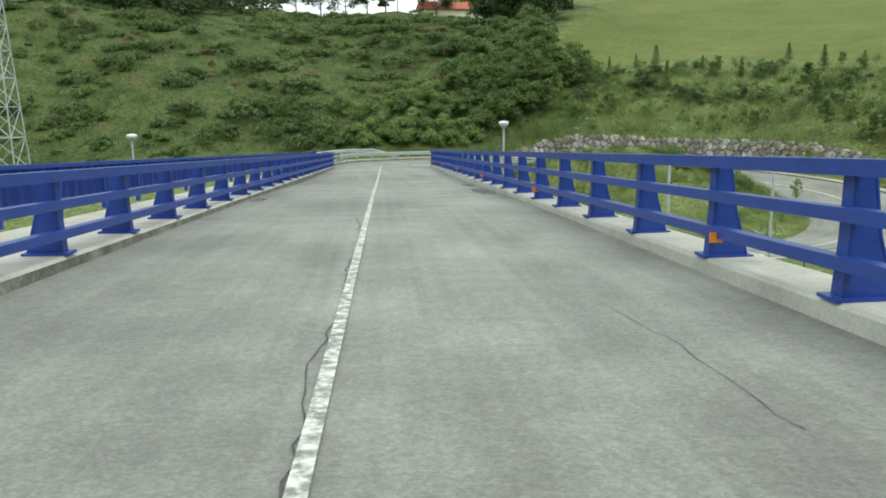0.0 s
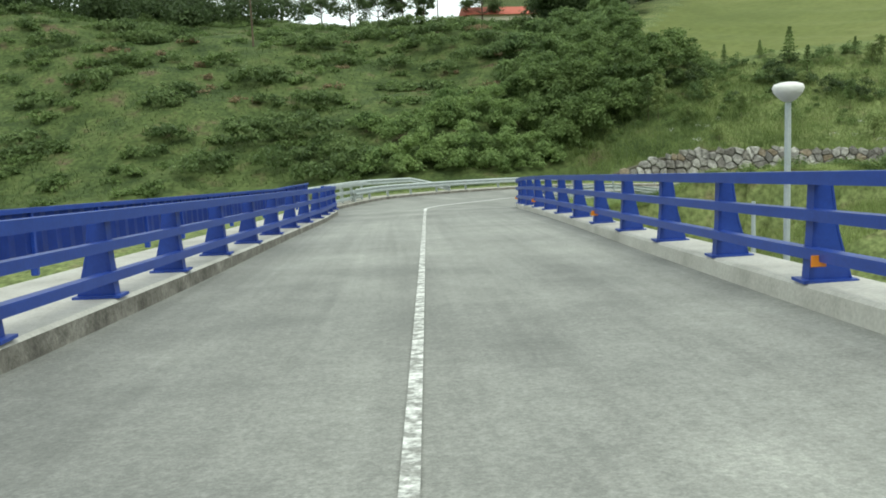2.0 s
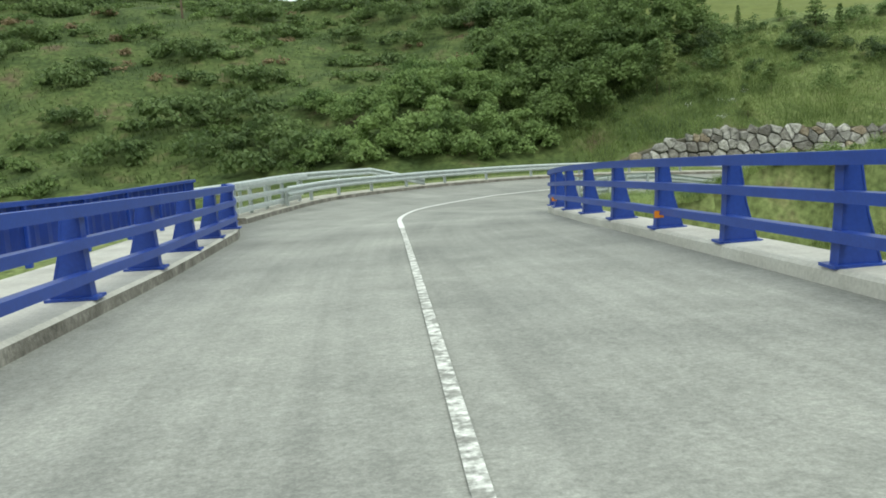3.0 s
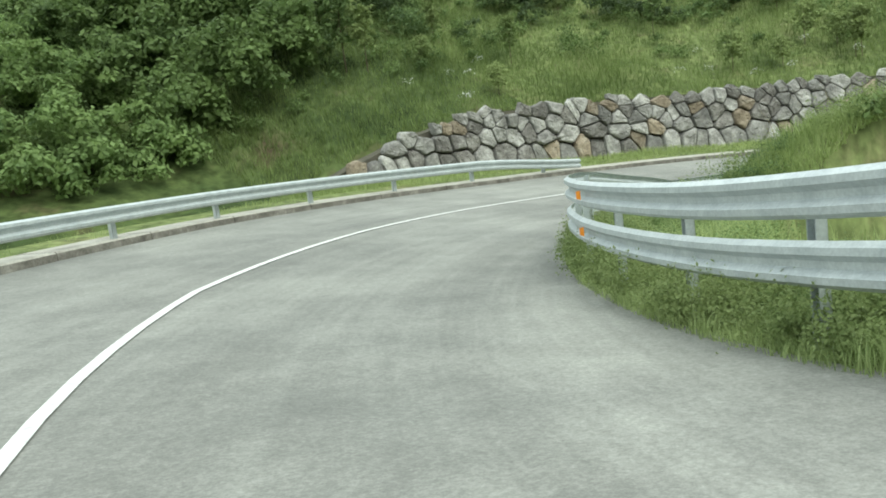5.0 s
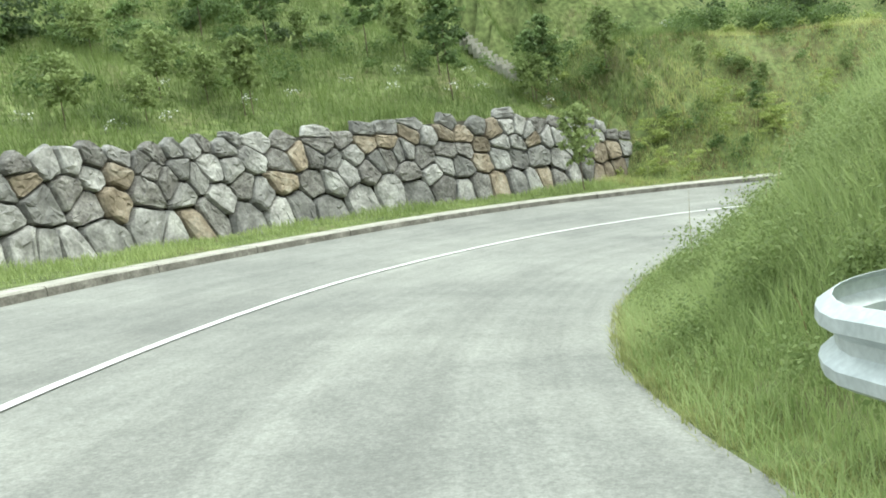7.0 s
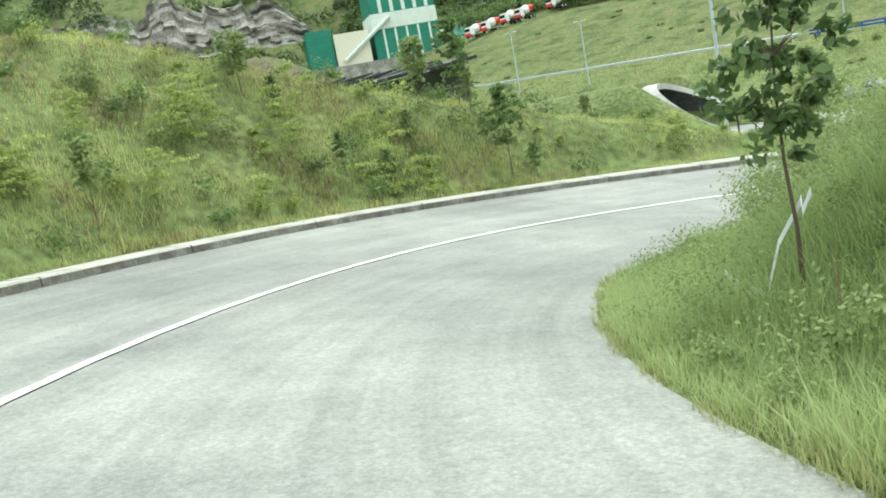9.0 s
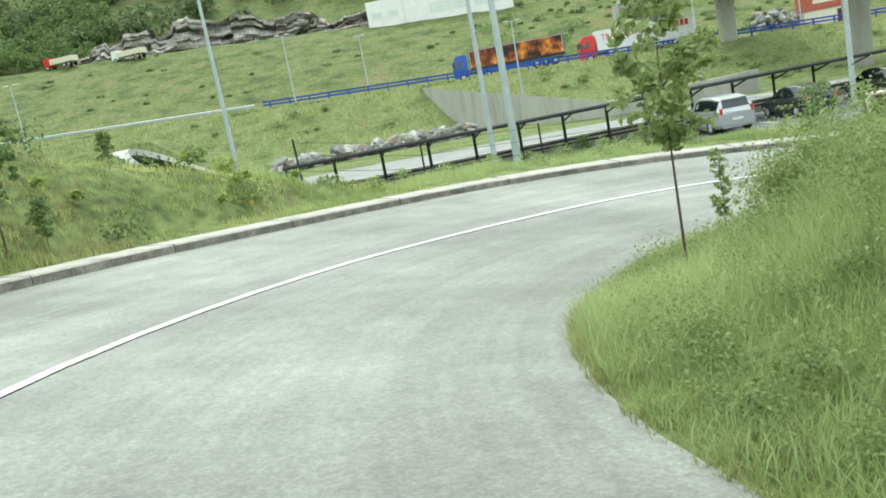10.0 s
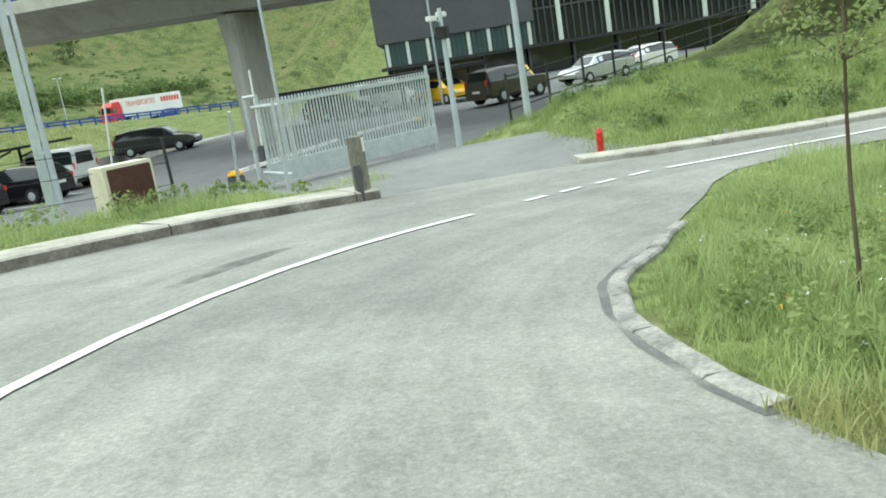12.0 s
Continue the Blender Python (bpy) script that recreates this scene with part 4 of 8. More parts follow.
stain(S_BRIDGE + 19.0, S_BRIDGE + 22.0, 2.35, 2.85, 3, "damp dark stain beside the kerb", ASPHALT_PATCH)
stain(S_BRIDGE + 24.0, S_BRIDGE + 26.0, 2.5, 2.88, 4, "damp dark stain beside the kerb", ASPHALT_PATCH)
stain(S_BRIDGE + 17.6, S_BRIDGE + 18.8, -2.9, -2.55, 5, "damp dark stain beside the kerb", ASPHALT_WET)
stain(S_END + 70.4, S_END + 71.9, -2.5, -2.25, 6, "thin dark streak of asphalt beside the centre line", ASPHALT_PATCH)


def crack(s0, s1, lat0, lat1, seed, w=0.012):
    rg = random.Random(seed)
    n = int((s1 - s0) / 0.18)
    off, vs, fs = 0.0, [], []
    for i in range(n + 1):
        off += rg.uniform(-0.035, 0.035)
        off *= 0.94
        s = s0 + (s1 - s0) * i / n
        l = lat0 + (lat1 - lat0) * i / n + off
        h = w * rg.uniform(0.35, 1.3)
        vs += [place(s, l - h, 0.006), place(s, l + h, 0.006)]
    for i in range(n):
        fs.append((2 * i, 2 * i + 1, 2 * i + 3, 2 * i + 2))
    return tagged(mesh_part("asphalt_crack", vs, fs, TAR), "dark open crack in the asphalt", "crack", kind="structure")


crack(S_BRIDGE + 0.5, S_BRIDGE + 13, -0.4, -0.33, 1, 0.006)
crack(S_BRIDGE + 2.3, S_BRIDGE + 5, 1.62, 1.56, 2, 0.003)
crack(S_END + 2, S_END + 4.5, -1.5, -2.0, 3, 0.0025)
crack(S_END + 3, S_END + 5.5, -2.3, -1.9, 4, 0.0022)

# ---- guard rails ----
BEAM = [(0.0, -0.155), (0.055, -0.12), (0.06, -0.07), (0.0, -0.025), (0.0, 0.025), (0.06, 0.07), (0.055, 0.12), (0.0, 0.155),
        (-0.006, 0.155), (0.047, 0.12), (0.052, 0.07), (-0.008, 0.03), (-0.008, -0.03), (0.052, -0.07), (0.047, -0.12), (-0.006, -0.155)]


def beam(points, side, parent, name="beam"):
    """A W-shaped guard rail beam; side 1 bulges to the right of the way."""
    return part(name, sweep(points, [(side * a, b) for a, b in BEAM]), STEEL, parent, smooth=False)


def rail_post(s, lat, h, parent, up=0.0):
    x, y, z = place(s, lat)
    g = min(z, ground_z(x, y)) - 0.4
    bm = bmesh.new()
    a = math.atan2(np.interp(s, S, ahead[:, 1]), np.interp(s, S, ahead[:, 0]))
    vs = box(bm, -0.06, 0.06, -0.03, -0.02, g, z + h) + box(bm, -0.06, -0.05, -0.03, 0.05, g, z + h) + box(bm, 0.05, 0.06, -0.03, 0.05, g, z + h)
    bmesh.ops.transform(bm, matrix=Matrix.Translation((x, y, 0)) @ Matrix.Rotation(a, 4, "Z"), verts=vs)
    return part("post", bm, STEEL, parent)


# inner double rail from the parapet's end to its rounded nose
inner_rail = empty("guard_rail", pose(0, 0, 0), "double galvanised guard rail with orange reflectors in tall grass", "guard rail", kind="structure")


R0_LAT = 3.52


def inner_lat(r):
    return float(np.interp(r, [6.9, 8.3, 11, 14.2, 17, 20.8, 24, 27.2], [R0_LAT, 3.36, 2.97, 2.45, 2.1, 1.85, 1.7, 1.6]))


for h, r1 in ((1.05, 26.0), (0.6, 27.2)):
    low = 1 if h > 0.9 else 0
    pts = [place(S_END + r, inner_lat(r) + low * float(np.interp(r, [19, 22.4, 24.8, 26], [0, 0.24, 0.46, 0.42])), h - low * float(np.interp(r, [19, 20.5, 22.4, 23.7, 24.8, 26], [0, 0.05, 0.19, 0.28, 0.41, 0.58]))) for r in np.arange(7.1, r1, 0.6)]
    # nose: curls back to the right
    p0, p1 = Vector(pts[-2]), Vector(pts[-1])
    d = (p1 - p0).normalized()
    ang = math.atan2(d.y, d.x)
    q = p1.copy()
    for k in range(9):
        ang -= math.radians(21 if h < 0.6 else 12)
        q = q + Vector((math.cos(ang), math.sin(ang), 0)) * (0.13 if h < 0.6 else 0.1)
        pts.append(tuple(q))
    beam(pts, -1, inner_rail)
for r in (7.8, 9.2, 11.2, 13.2, 15.2, 17.2, 19.2, 21.2, 23.2, 25.2, 26.6):
    rail_post(S_END + r, inner_lat(r) + 0.12, 1.15 if r < 21 else 0.7, inner_rail)
for r, hs in ((7.6, (1.02, 0.58)), (14.2, (1.05, 0.62)), (20.9, (1.04,)), (25.6, (0.6,))):
    for h in hs:
        x, y, z = place(S_END + r, inner_lat(r) - 0.03, h)
        a = math.atan2(np.interp(S_END + r, S, ahead[:, 1]), np.interp(S_END + r, S, ahead[:, 0]))
        bm = bmesh.new()
        vs = [bm.verts.new(v) for v in ((-0.09, 0.05, 0.08), (0.0, 0.12, 0.06), (0.0, 0.12, -0.06), (-0.05, 0.05, -0.08), (0.06, 0.05, 0.0))]
        bm.faces.new((vs[0], vs[3], vs[2], vs[1]))
        bm.faces.new((vs[1], vs[2], vs[4]))
        bm.faces.new((vs[0], vs[1], vs[4]))
        bm.faces.new((vs[3], vs[4], vs[2]))
        bmesh.ops.transform(bm, matrix=Matrix.Translation((x, y, z)) @ Matrix.Rotation(a, 4, "Z") @ Matrix.Scale(0.72, 4), verts=bm.verts)
        part("reflector", bm, ORANGE, inner_rail)

# outer rails: two tubes-and-beam rows beside the footway, then a single beam along the kerb
west_rail = empty("guard_rail", pose(0, 0, 0), "galvanised guard rail of three beams leaving the bridge", "guard rail", kind="structure")
for h in (0.95, 0.62, 0.32):
    pts = [place(S_END + r, edge_out(S_END + r) - 0.25, h) for r in np.arange(-1.4, 6.01 if h > 0.9 else 5.01, 0.8)]
    part("rail", sweep(pts, [(-0.05, -0.07), (-0.06, 0.0), (-0.05, 0.07), (0.05, 0.07), (0.06, 0.0), (0.05, -0.07)]), STEEL, west_rail)
for r in np.arange(-1.0, 6.0, 1.6):
    rail_post(S_END + r, edge_out(S_END + r) - 0.38, 1.0, west_rail)
outer_rail = empty("guard_rail", pose(0, 0, 0), "single galvanised guard rail along the outer kerb", "guard rail", kind="structure")
R_TIP = 31.4
pts = []
for r in np.arange(3.0, R_TIP, 0.7):
    drop = 0.28 * float(smooth(R_TIP - 4, R_TIP, r))
    pts.append(place(S_END + r, edge_out(S_END + r) + 0.05, 0.62 - drop))
beam(pts, 1, outer_rail)
for r in np.arange(3.4, R_TIP - 1, 2.4):
    rail_post(S_END + r, edge_out(S_END + r) - 0.1, 0.62 - 0.28 * float(smooth(R_TIP - 4, R_TIP, r)), outer_rail)
back_rail = empty("guard_rail", pose(0, 0, 0), "second galvanised rail behind the footway, bent down to the kerb", "guard rail", kind="structure")
pts = [place(S_END + r, edge_out(S_END + r) - 1.55, 0.78) for r in np.arange(-2.0, 12.7, 0.6)]
pts += [place(S_END + 13.4, edge_out(S_END + 13.4) - 0.8, 0.52), place(S_END + 14.2, edge_out(S_END + 14.2) - 0.12, 0.28)]
beam(pts, 1, back_rail)
for r in np.arange(-1.5, 11, 2.4):
    rail_post(S_END + r, edge_out(S_END + r) - 1.66, 0.78, back_rail)

# small round-headed lamps by the bridge
def globe_lamp(x, y, top, label):
    g = ground_z(x, y)
    lamp = empty("street_lamp", pose(x, y, g), label, "street lamp", "lamps beside the bridge")
    part("pole", bar((0, 0, -0.2), (0, 0, top - g - 0.25), 0.07, 0.05, 10), POLE, lamp)
    bm = bmesh.new()
    rings = []
    for z, r in ((-0.24, 0.06), (-0.2, 0.13), (-0.1, 0.22), (-0.02, 0.25), (0.04, 0.22), (0.07, 0.12), (0.08, 0.0)):
        rings.append([bm.verts.new((r * math.cos(a), r * math.sin(a), top - g + z)) for a in np.arange(16) * math.pi / 8])
    for a, b in zip(rings, rings[1:]):
        for i in range(16):
            bm.faces.new((a[i], a[(i + 1) % 16], b[(i + 1) % 16], b[i]))
    bmesh.ops.remove_doubles(bm, verts=bm.verts, dist=0.0005)
    part("lantern", bm, WHITE, lamp, "white dome lantern", True)


globe_lamp(5.8, 39.8, 0.45, "short grey street lamp with a white dome head")
globe_lamp(-11.4, 38.8, 0.05, "short grey street lamp with a white dome head beyond the footway")

# ---- motorway, service road, parking ----
def strip(name, x0, x1, v0, v1, level, mat, label, category, step=4.0, up=0.06):
    """A level strip that follows the motorway's bend between two offsets."""
    vs, fs = [], []
    xs = np.arange(x0, x1 + 0.1, step)
    for x in xs:
        c = float(motorway_v(np.array(x), np.array(0.0)))
        for v in (v0, v1):
            vs.append((x, v - c, level(x) + up))
    for i in range(len(xs) - 1):
        fs.append((2 * i, 2 * i + 2, 2 * i + 3, 2 * i + 1))
    return tagged(mesh_part(name, vs, fs, mat), label, category, kind="structure")


def mway(x, v):
    return float(x), v - float(motorway_v(np.array(float(x)), np.array(0.0))), float(roadway(np.array(float(x))))


far_things = set(scene.objects)
strip("motorway", -150, 150, -36, -59, lambda x: float(roadway(np.array(float(x)))), ASPHALT, "grey asphalt motorway on a grassed shelf", "road")
strip("service_road", -60, 66, 27.5, 12, lambda x: PARK, SERVICE, "pale worn asphalt service road behind the parking", "road", up=0.08)
move_far(far_things)
def floor_z(x):
    """Level of the parking floor, which climbs a little towards the office."""
    return PARK + 0.09 + 0.5 * float(smooth(7, -8, x))


bm = bmesh.new()
rows_ = []
for x, ya, yb in ((46, 29, 42), (36, 29, 43), (24, 28, 43.5), (19, 27, 46), (13, 26.5, 49.5), (6, 26, 52), (-4, 25, 53), (-9, 24, 53), (-14, 23, 53), (-40, 15, 53), (-60, 10, 53)):
    rows_.append((bm.verts.new((x, ya, floor_z(x))), bm.verts.new((x, yb, floor_z(x)))))
for a, b in zip(rows_, rows_[1:]):
    bm.faces.new((a[0], a[1], b[1], b[0]))
tagged(part("parking_floor", bm, ASPHALT_DARK), "dark asphalt of the fenced parking lot", "pavement", kind="structure")
# apron between the road and the gate
bm = bmesh.new()
fan = []
for r in np.arange(74.5, 81.0, 0.4):
    row = []
    for e in (-0.3, 0.4, 1.2, 2.2, 3.2, 4.5, 6.0, 8.0, 10.0, 12.0):
        s = S_END + r
        x, y, z = place(s, edge_out(s) - e)
        row.append(bm.verts.new((x, y, z - 0.04 if e < 0 else float(apron_z(z, e)) + 0.006)))
    fan.append(row)
for a, b in zip(fan, fan[1:]):
    for j in range(len(a) - 1):
        bm.faces.new((a[j], b[j], b[j + 1], a[j + 1]))
tagged(part("gate_apron", bm, APRON), "darker asphalt apron running down to the gate", "pavement", kind="structure")

far_things = set(scene.objects)
mbarrier = empty("motorway_barrier", pose(0, 0, 0), "blue steel barrier along the motorway", "guard rail", kind="structure")
xs = np.arange(-110, 62, 3.0)
for h in (0.95, 0.55):
    part("rail", sweep([(lambda p: (p[0], p[1], p[2] + h))(mway(x, -33.5)) for x in xs], [(-0.06, -0.1), (-0.06, 0.1), (0.06, 0.1), (0.06, -0.1)]), BLUE, mbarrier)
pm = bpy.data.meshes.new("post")
bm = block(-0.09, 0.09, -0.09, 0.09, -0.3, 1.0)
bm.to_mesh(pm)
bm.free()
pm.materials.append(BLUE)
for x in np.arange(-110, 62, 2.5):
    p = new("post", pm)
    p.parent = mbarrier
    p.location = mway(x, -33.5)
grail = empty("guard_rail", pose(0, 0, 0), "galvanised rail where the motorway bends away", "guard rail", kind="structure")
beam([(lambda p: (p[0], p[1], p[2] + 0.7))(mway(x, -33.5)) for x in np.arange(62, 140, 4.0)], -1, grail)
for x in np.arange(63, 140, 6.0):
    q = mway(x, -33.5)
    part("post", block(q[0] - 0.07, q[0] + 0.07, q[1] - 0.07, q[1] + 0.07, q[2] - 0.4, q[2] + 0.8), STEEL, grail)
move_far(far_things)

# parking bays
for k in range(9):
    x0, y0 = 25.2 - 2.85 * k, 33.9 - 0.46 * k
    bm = bmesh.new()
    d = Vector((0.12, -0.99, 0))
    n = Vector((0.99, 0.12, 0)) * 0.06
    p = Vector((x0, y0, PARK + 0.097))
    bm.faces.new([bm.verts.new(q) for q in (p - n, p + n, p + n + d * 4.6, p - n + d * 4.6)])
    tagged(part("bay_line", bm, PAINT), "white painted parking bay line", "road marking", "bay lines", "structure")

# carport: black steel shelter in the long row
carport = empty("carport", pose(0, 0, PARK), "long black steel carport roof on slim posts", "carport")
A, B = Vector((43.0, 32.6, 0)), Vector((5.2, 26.0, 0))
u = (B - A).normalized()
w = Vector((-u.y, u.x, 0))
if w.y < 0:
    w = -w
L = (B - A).length


def cp(a, b, z):
    return A + u * a + w * b + Vector((0, 0, z))


for i in range(8):
    a0, a1 = L * i / 8 + 0.03, L * (i + 1) / 8 - 0.03
    bm = bmesh.new()
    lo = [bm.verts.new(cp(a, b, z)) for a, b, z in ((a0, -1.6, 2.1), (a1, -1.6, 2.1), (a1, 1.7, 2.2), (a0, 1.7, 2.2))]
    hi = [bm.verts.new(v.co + Vector((0, 0, 0.11))) for v in lo]
    bm.faces.new(lo)
    bm.faces.new(hi[::-1])
    for j in range(4):
        bm.faces.new((lo[j], lo[(j + 1) % 4], hi[(j + 1) % 4], hi[j]))
    part("roof_panel", bm, ROOF_FELT, carport)
for i in range(17):
    a = min(L * i / 16, L - 0.3) + 0.15
    bm = bmesh.new()
    tube(bm, cp(a, -1.2, -0.1), cp(a, -1.2, 2.12), 0.085, 0.075, 6)
    tube(bm, cp(a, -1.2, 1.75), cp(a, 0.2, 2.12), 0.05, 0.045, 6)
    part("post", bm, BLACK, carport)
for z in (0.55, 0.75):
    part("back_rail", bar(cp(0, -1.35, z), cp(L, -1.35, z), 0.06, 0.06, 6), BLACK, carport)
# low concrete wall behind the bays
pts = [cp(-4, -2.6, 0), cp(L + 16, -2.6, 0)]
part("back_wall", sweep(pts, [(-0.15, -0.2), (-0.15, 0.8), (0.15, 0.8), (0.15, -0.2)]), CONCRETE, carport)

# verge fence: slim black posts with wires
fence2 = empty("verge_fence", pose(0, 0, 0), "slim black fence posts with wires along the verge", "fence")
fpts = []
for r in np.arange(64.6, 74.5, 1.9):
    x, y, _ = place(S_END + r, edge_out(S_END + r) - 3.9)
    fpts.append(Vector((x, y, ground_z(x, y))))
for p in fpts:
    part("post", bar(p - Vector((0, 0, 0.3)), p + Vector((random.uniform(-0.05, 0.05), random.uniform(-0.05, 0.05), 1.35)), 0.03, 0.03, 6), BLACK, fence2)
for h in (0.5, 0.9, 1.25):
    part("wire", sweep([p + Vector((0, 0, h)) for p in fpts], [(-0.006, -0.006), (-0.006, 0.006), (0.006, 0.006), (0.006, -0.006)]), BLACK, fence2)

# sliding gate
gate = empty("sliding_gate", pose(0, 0, 0), "grey steel sliding gate of upright bars, closed", "gate")
GA, GB = Vector((18.65, 48.3, -8.93)), Vector((14.3, 50.2, -8.9))
gu = (GB - GA).normalized()


def gp(a, z, off=0.0):
    return GA + gu * a + Vector((-gu.y, gu.x, 0)) * off + Vector((0, 0, z))


GL = (GB - GA).length
part("bottom_beam", sweep([gp(0, 0.08), gp(GL, 0.08)], [(-0.06, 0), (-0.06, 0.42), (0.06, 0.42), (0.06, 0)]), STEEL, gate)
part("top_beam", sweep([gp(0, 1.66), gp(GL, 1.66)], [(-0.04, 0), (-0.04, 0.08), (0.04, 0.08), (0.04, 0)]), STEEL, gate)
for i in range(56):
    a = 0.06 + (GL - 0.12) * i / 55
    bm = bmesh.new()
    tube(bm, gp(a, 0.45), gp(a, 1.82), 0.022, 0.022, 5)
    part("bar", bm, STEEL, gate)
for a in (-0.1, GL + 0.1):
    for off in (-0.25, 0.25) if a < 0 else (0.12,):
        part("guide_post", bar(gp(a, -0.3, off), gp(a, 1.95, off), 0.04, 0.04, 8), STEEL, gate)
part("guide_head", bar(gp(-0.1, 1.92, -0.25), gp(-0.1, 1.92, 0.25), 0.04, 0.04, 6), STEEL, gate)
# frame that carries the leaf's tail, beside the posts
for a, off in ((-0.5, -1.5), (-0.2, -1.5)):
    part("tail_post", bar(gp(a, -0.4, off), gp(a, 1.75, off), 0.035, 0.035, 8), STEEL, gate)
part("tail_rail", bar(gp(-0.35, 1.7, -1.5), gp(-0.1, 1.7, 0.0), 0.035, 0.035, 6), STEEL, gate)
part("tail_rail", bar(gp(-0.35, 0.35, -1.5), gp(-0.1, 0.35, 0.0), 0.035, 0.035, 6), STEEL, gate)
for a in (-0.45, GL + 0.25):
    part("brace", bar(gp(a, -0.1, 0.6), gp(a - 0.12, 1.7, 0.1), 0.035, 0.035, 6), STEEL, gate)


def barrier(x, y, ang, length, label):
    b = empty("boom_barrier", pose(x, y, PARK + 0.09, 0, 0, ang), label, "boom barrier", "barriers behind the gate")
    part("cabinet", block(-0.16, 0.16, -0.18, 0.18, 0, 0.85, 0.03), GREY_CLAD, b)
    part("head", block(-0.17, 0.17, -0.17, 0.17, 0.82, 0.98, 0.06), YELLOW, b, "yellow rounded head")
    boom = part("boom", sweep([(0.1, 0, 0.93), (length, 0, 1.0)], [(-0.03, -0.05), (-0.03, 0.05), (0.03, 0.05), (0.03, -0.05)]), WHITE, b)
    for k in range(6):
        x0 = 0.6 + k * length / 6.5
        part("stripe", block(x0, x0 + 0.22, -0.034, 0.034, 0.89 + 0.07 * x0 / length, 0.985 + 0.07 * x0 / length), STEEL, boom)


barrier(15.9, 45.2, 183, 5.6, "white boom barrier with a yellow head, lowered")
barrier(3.9, 44.6, 3, 5.0, "white boom barrier with a yellow head, lowered")

# poles by the gate
def mast(x, y, h, label, lean=0.0, r=0.09, arms=0, cam_head=False, group="", z=None):
    g = ground_z(x, y) if z is None else z
    m = empty("mast" if not arms else "lamp_mast", pose(x, y, g, 0, lean, 0), label, "mast" if not arms else "street lamp", group)
    part("pole", bar((0, 0, -0.3), (0, 0, h), r, r * 0.55, 10), POLE, m)
    if arms:
        part("cross_arm", bar((-0.75, 0, h - 0.05), (0.75, 0, h - 0.05), 0.04, 0.04, 6), POLE, m)
        for sx in (-1, 1):
            part("floodlight", block(sx * 0.62 - 0.3, sx * 0.62 + 0.3, -0.17, 0.17, h - 0.02, h + 0.1, 0.04), WHITE, m)
    if cam_head:
        for sx, dz in ((-0.35, 0.0), (0.28, -0.1)):
            part("camera_arm", bar((0, 0, h - 0.25 + dz), (sx, -0.1, h - 0.15 + dz), 0.025, 0.025, 6), POLE, m)
            part("camera_housing", block(sx - 0.2, sx + 0.2, -0.2, -0.05, h - 0.2 + dz, h - 0.07 + dz, 0.02), WHITE, m)
        part("control_box", block(-0.14, 0.14, -0.14, 0.14, h - 0.75, h - 0.45, 0.02), BLACK, m)
    return m


mast(13.2, 50.3, 3.6, "grey steel mast with two surveillance cameras", cam_head=True)
mast(9.6, 51.0, 6.5, "tall grey lamp mast beside the parking", r=0.11)
mast(22.2, 46.0, 8.0, "tall grey lamp mast in the verge", r=0.1)
mast(12.15, 34.4, 8.7, "tall grey lamp mast in the parking", r=0.12)
mast(33.05, 46.3, 10.5, "tall grey lamp mast in the verge", r=0.14)
mast(33.0, 34.0, 11.5, "tall grey lamp mast in the parking", r=0.13)
mast(43.8, 37.9, 10.0, "tall grey lamp mast with twin floodlights", r=0.12, arms=2)
far_things = set(scene.objects)
for x, v in ((18, 8), (88, -26), (29.5, -21), (56.5, -32), (51, -67), (6.5, -70), (100, -27), (120, -20), (-30, -30), (-48, -66), (-18, -64), (-70, -66)):
    yy = v - float(motorway_v(np.array(float(x)), np.array(0.0)))
    mast(x, yy, 8.5, "tall grey lamp mast with twin floodlights beside the motorway", r=0.11, arms=2, group="motorway lamps", z=far_z(x, yy))
move_far(far_things)
for x, y, h, a in ((6.3, 31.0, 3.3, 8), (6.6, 39.2, 2.9, 3)):
    m = empty("raised_boom", pose(x, y, PARK + 0.09, 0, -a, 0), "white boom barrier raised upright", "boom barrier")
    part("cabinet", block(-0.15, 0.15, -0.15, 0.15, 0, 0.85, 0.03), GREY_CLAD, m)
    part("boom", block(-0.04, 0.04, -0.03, 0.03, 0.8, 0.8 + h, 0.01), WHITE, m)
for k, (x, y) in enumerate(((5.3, 30.9), (4.7, 30.6), (4.1, 30.3), (3.5, 30.0))):
    part("bollard", bar((x, y, PARK), (x, y, PARK + 0.9), 0.1, 0.1, 8), GREY_CLAD)
    tagged(bpy.context.scene.objects[-1], "short dark grey bollard on the parking floor", "bollard", "parking bollards")

# service box in the verge
bx = empty("service_box", pose(22.32, 48.0, -8.68, 0, 0, -15.7), "cream utility box with a brown metal door", "utility box")
part("body", block(-0.46, 0.46, -0.25, 0.25, -0.3, 0.93, 0.015), CREAM, bx)
d = part("door", block(-0.4, 0.4, 0.252, 0.28, 0.08, 0.87, 0.008), BROWN, bx, "brown metal louvre door")
part("handle", block(0.28, 0.31, 0.282, 0.3, 0.4, 0.52, 0.005), BLACK, d)
# pillar post at the kerb's end
kx, ky, kz = place(S_END + 74.7, edge_out(S_END + 74.7) - 0.2, 0.15)
pp = empty("gate_pillar", pose(kx, ky, kz, 0, 0, 20), "weathered grey intercom pillar with a white panel", "pillar")
part("body", block(-0.13, 0.13, -0.11, 0.11, -0.2, 0.85, 0.01), PILLAR, pp)
part("panel", block(-0.08, 0.08, 0.112, 0.125, 0.6, 0.82, 0.004), WHITE, pp, "white metal panel")
part("side_plate", block(0.2, 0.26, -0.05, 0.05, -0.2, 0.42, 0.008), GREY_CLAD, pp)
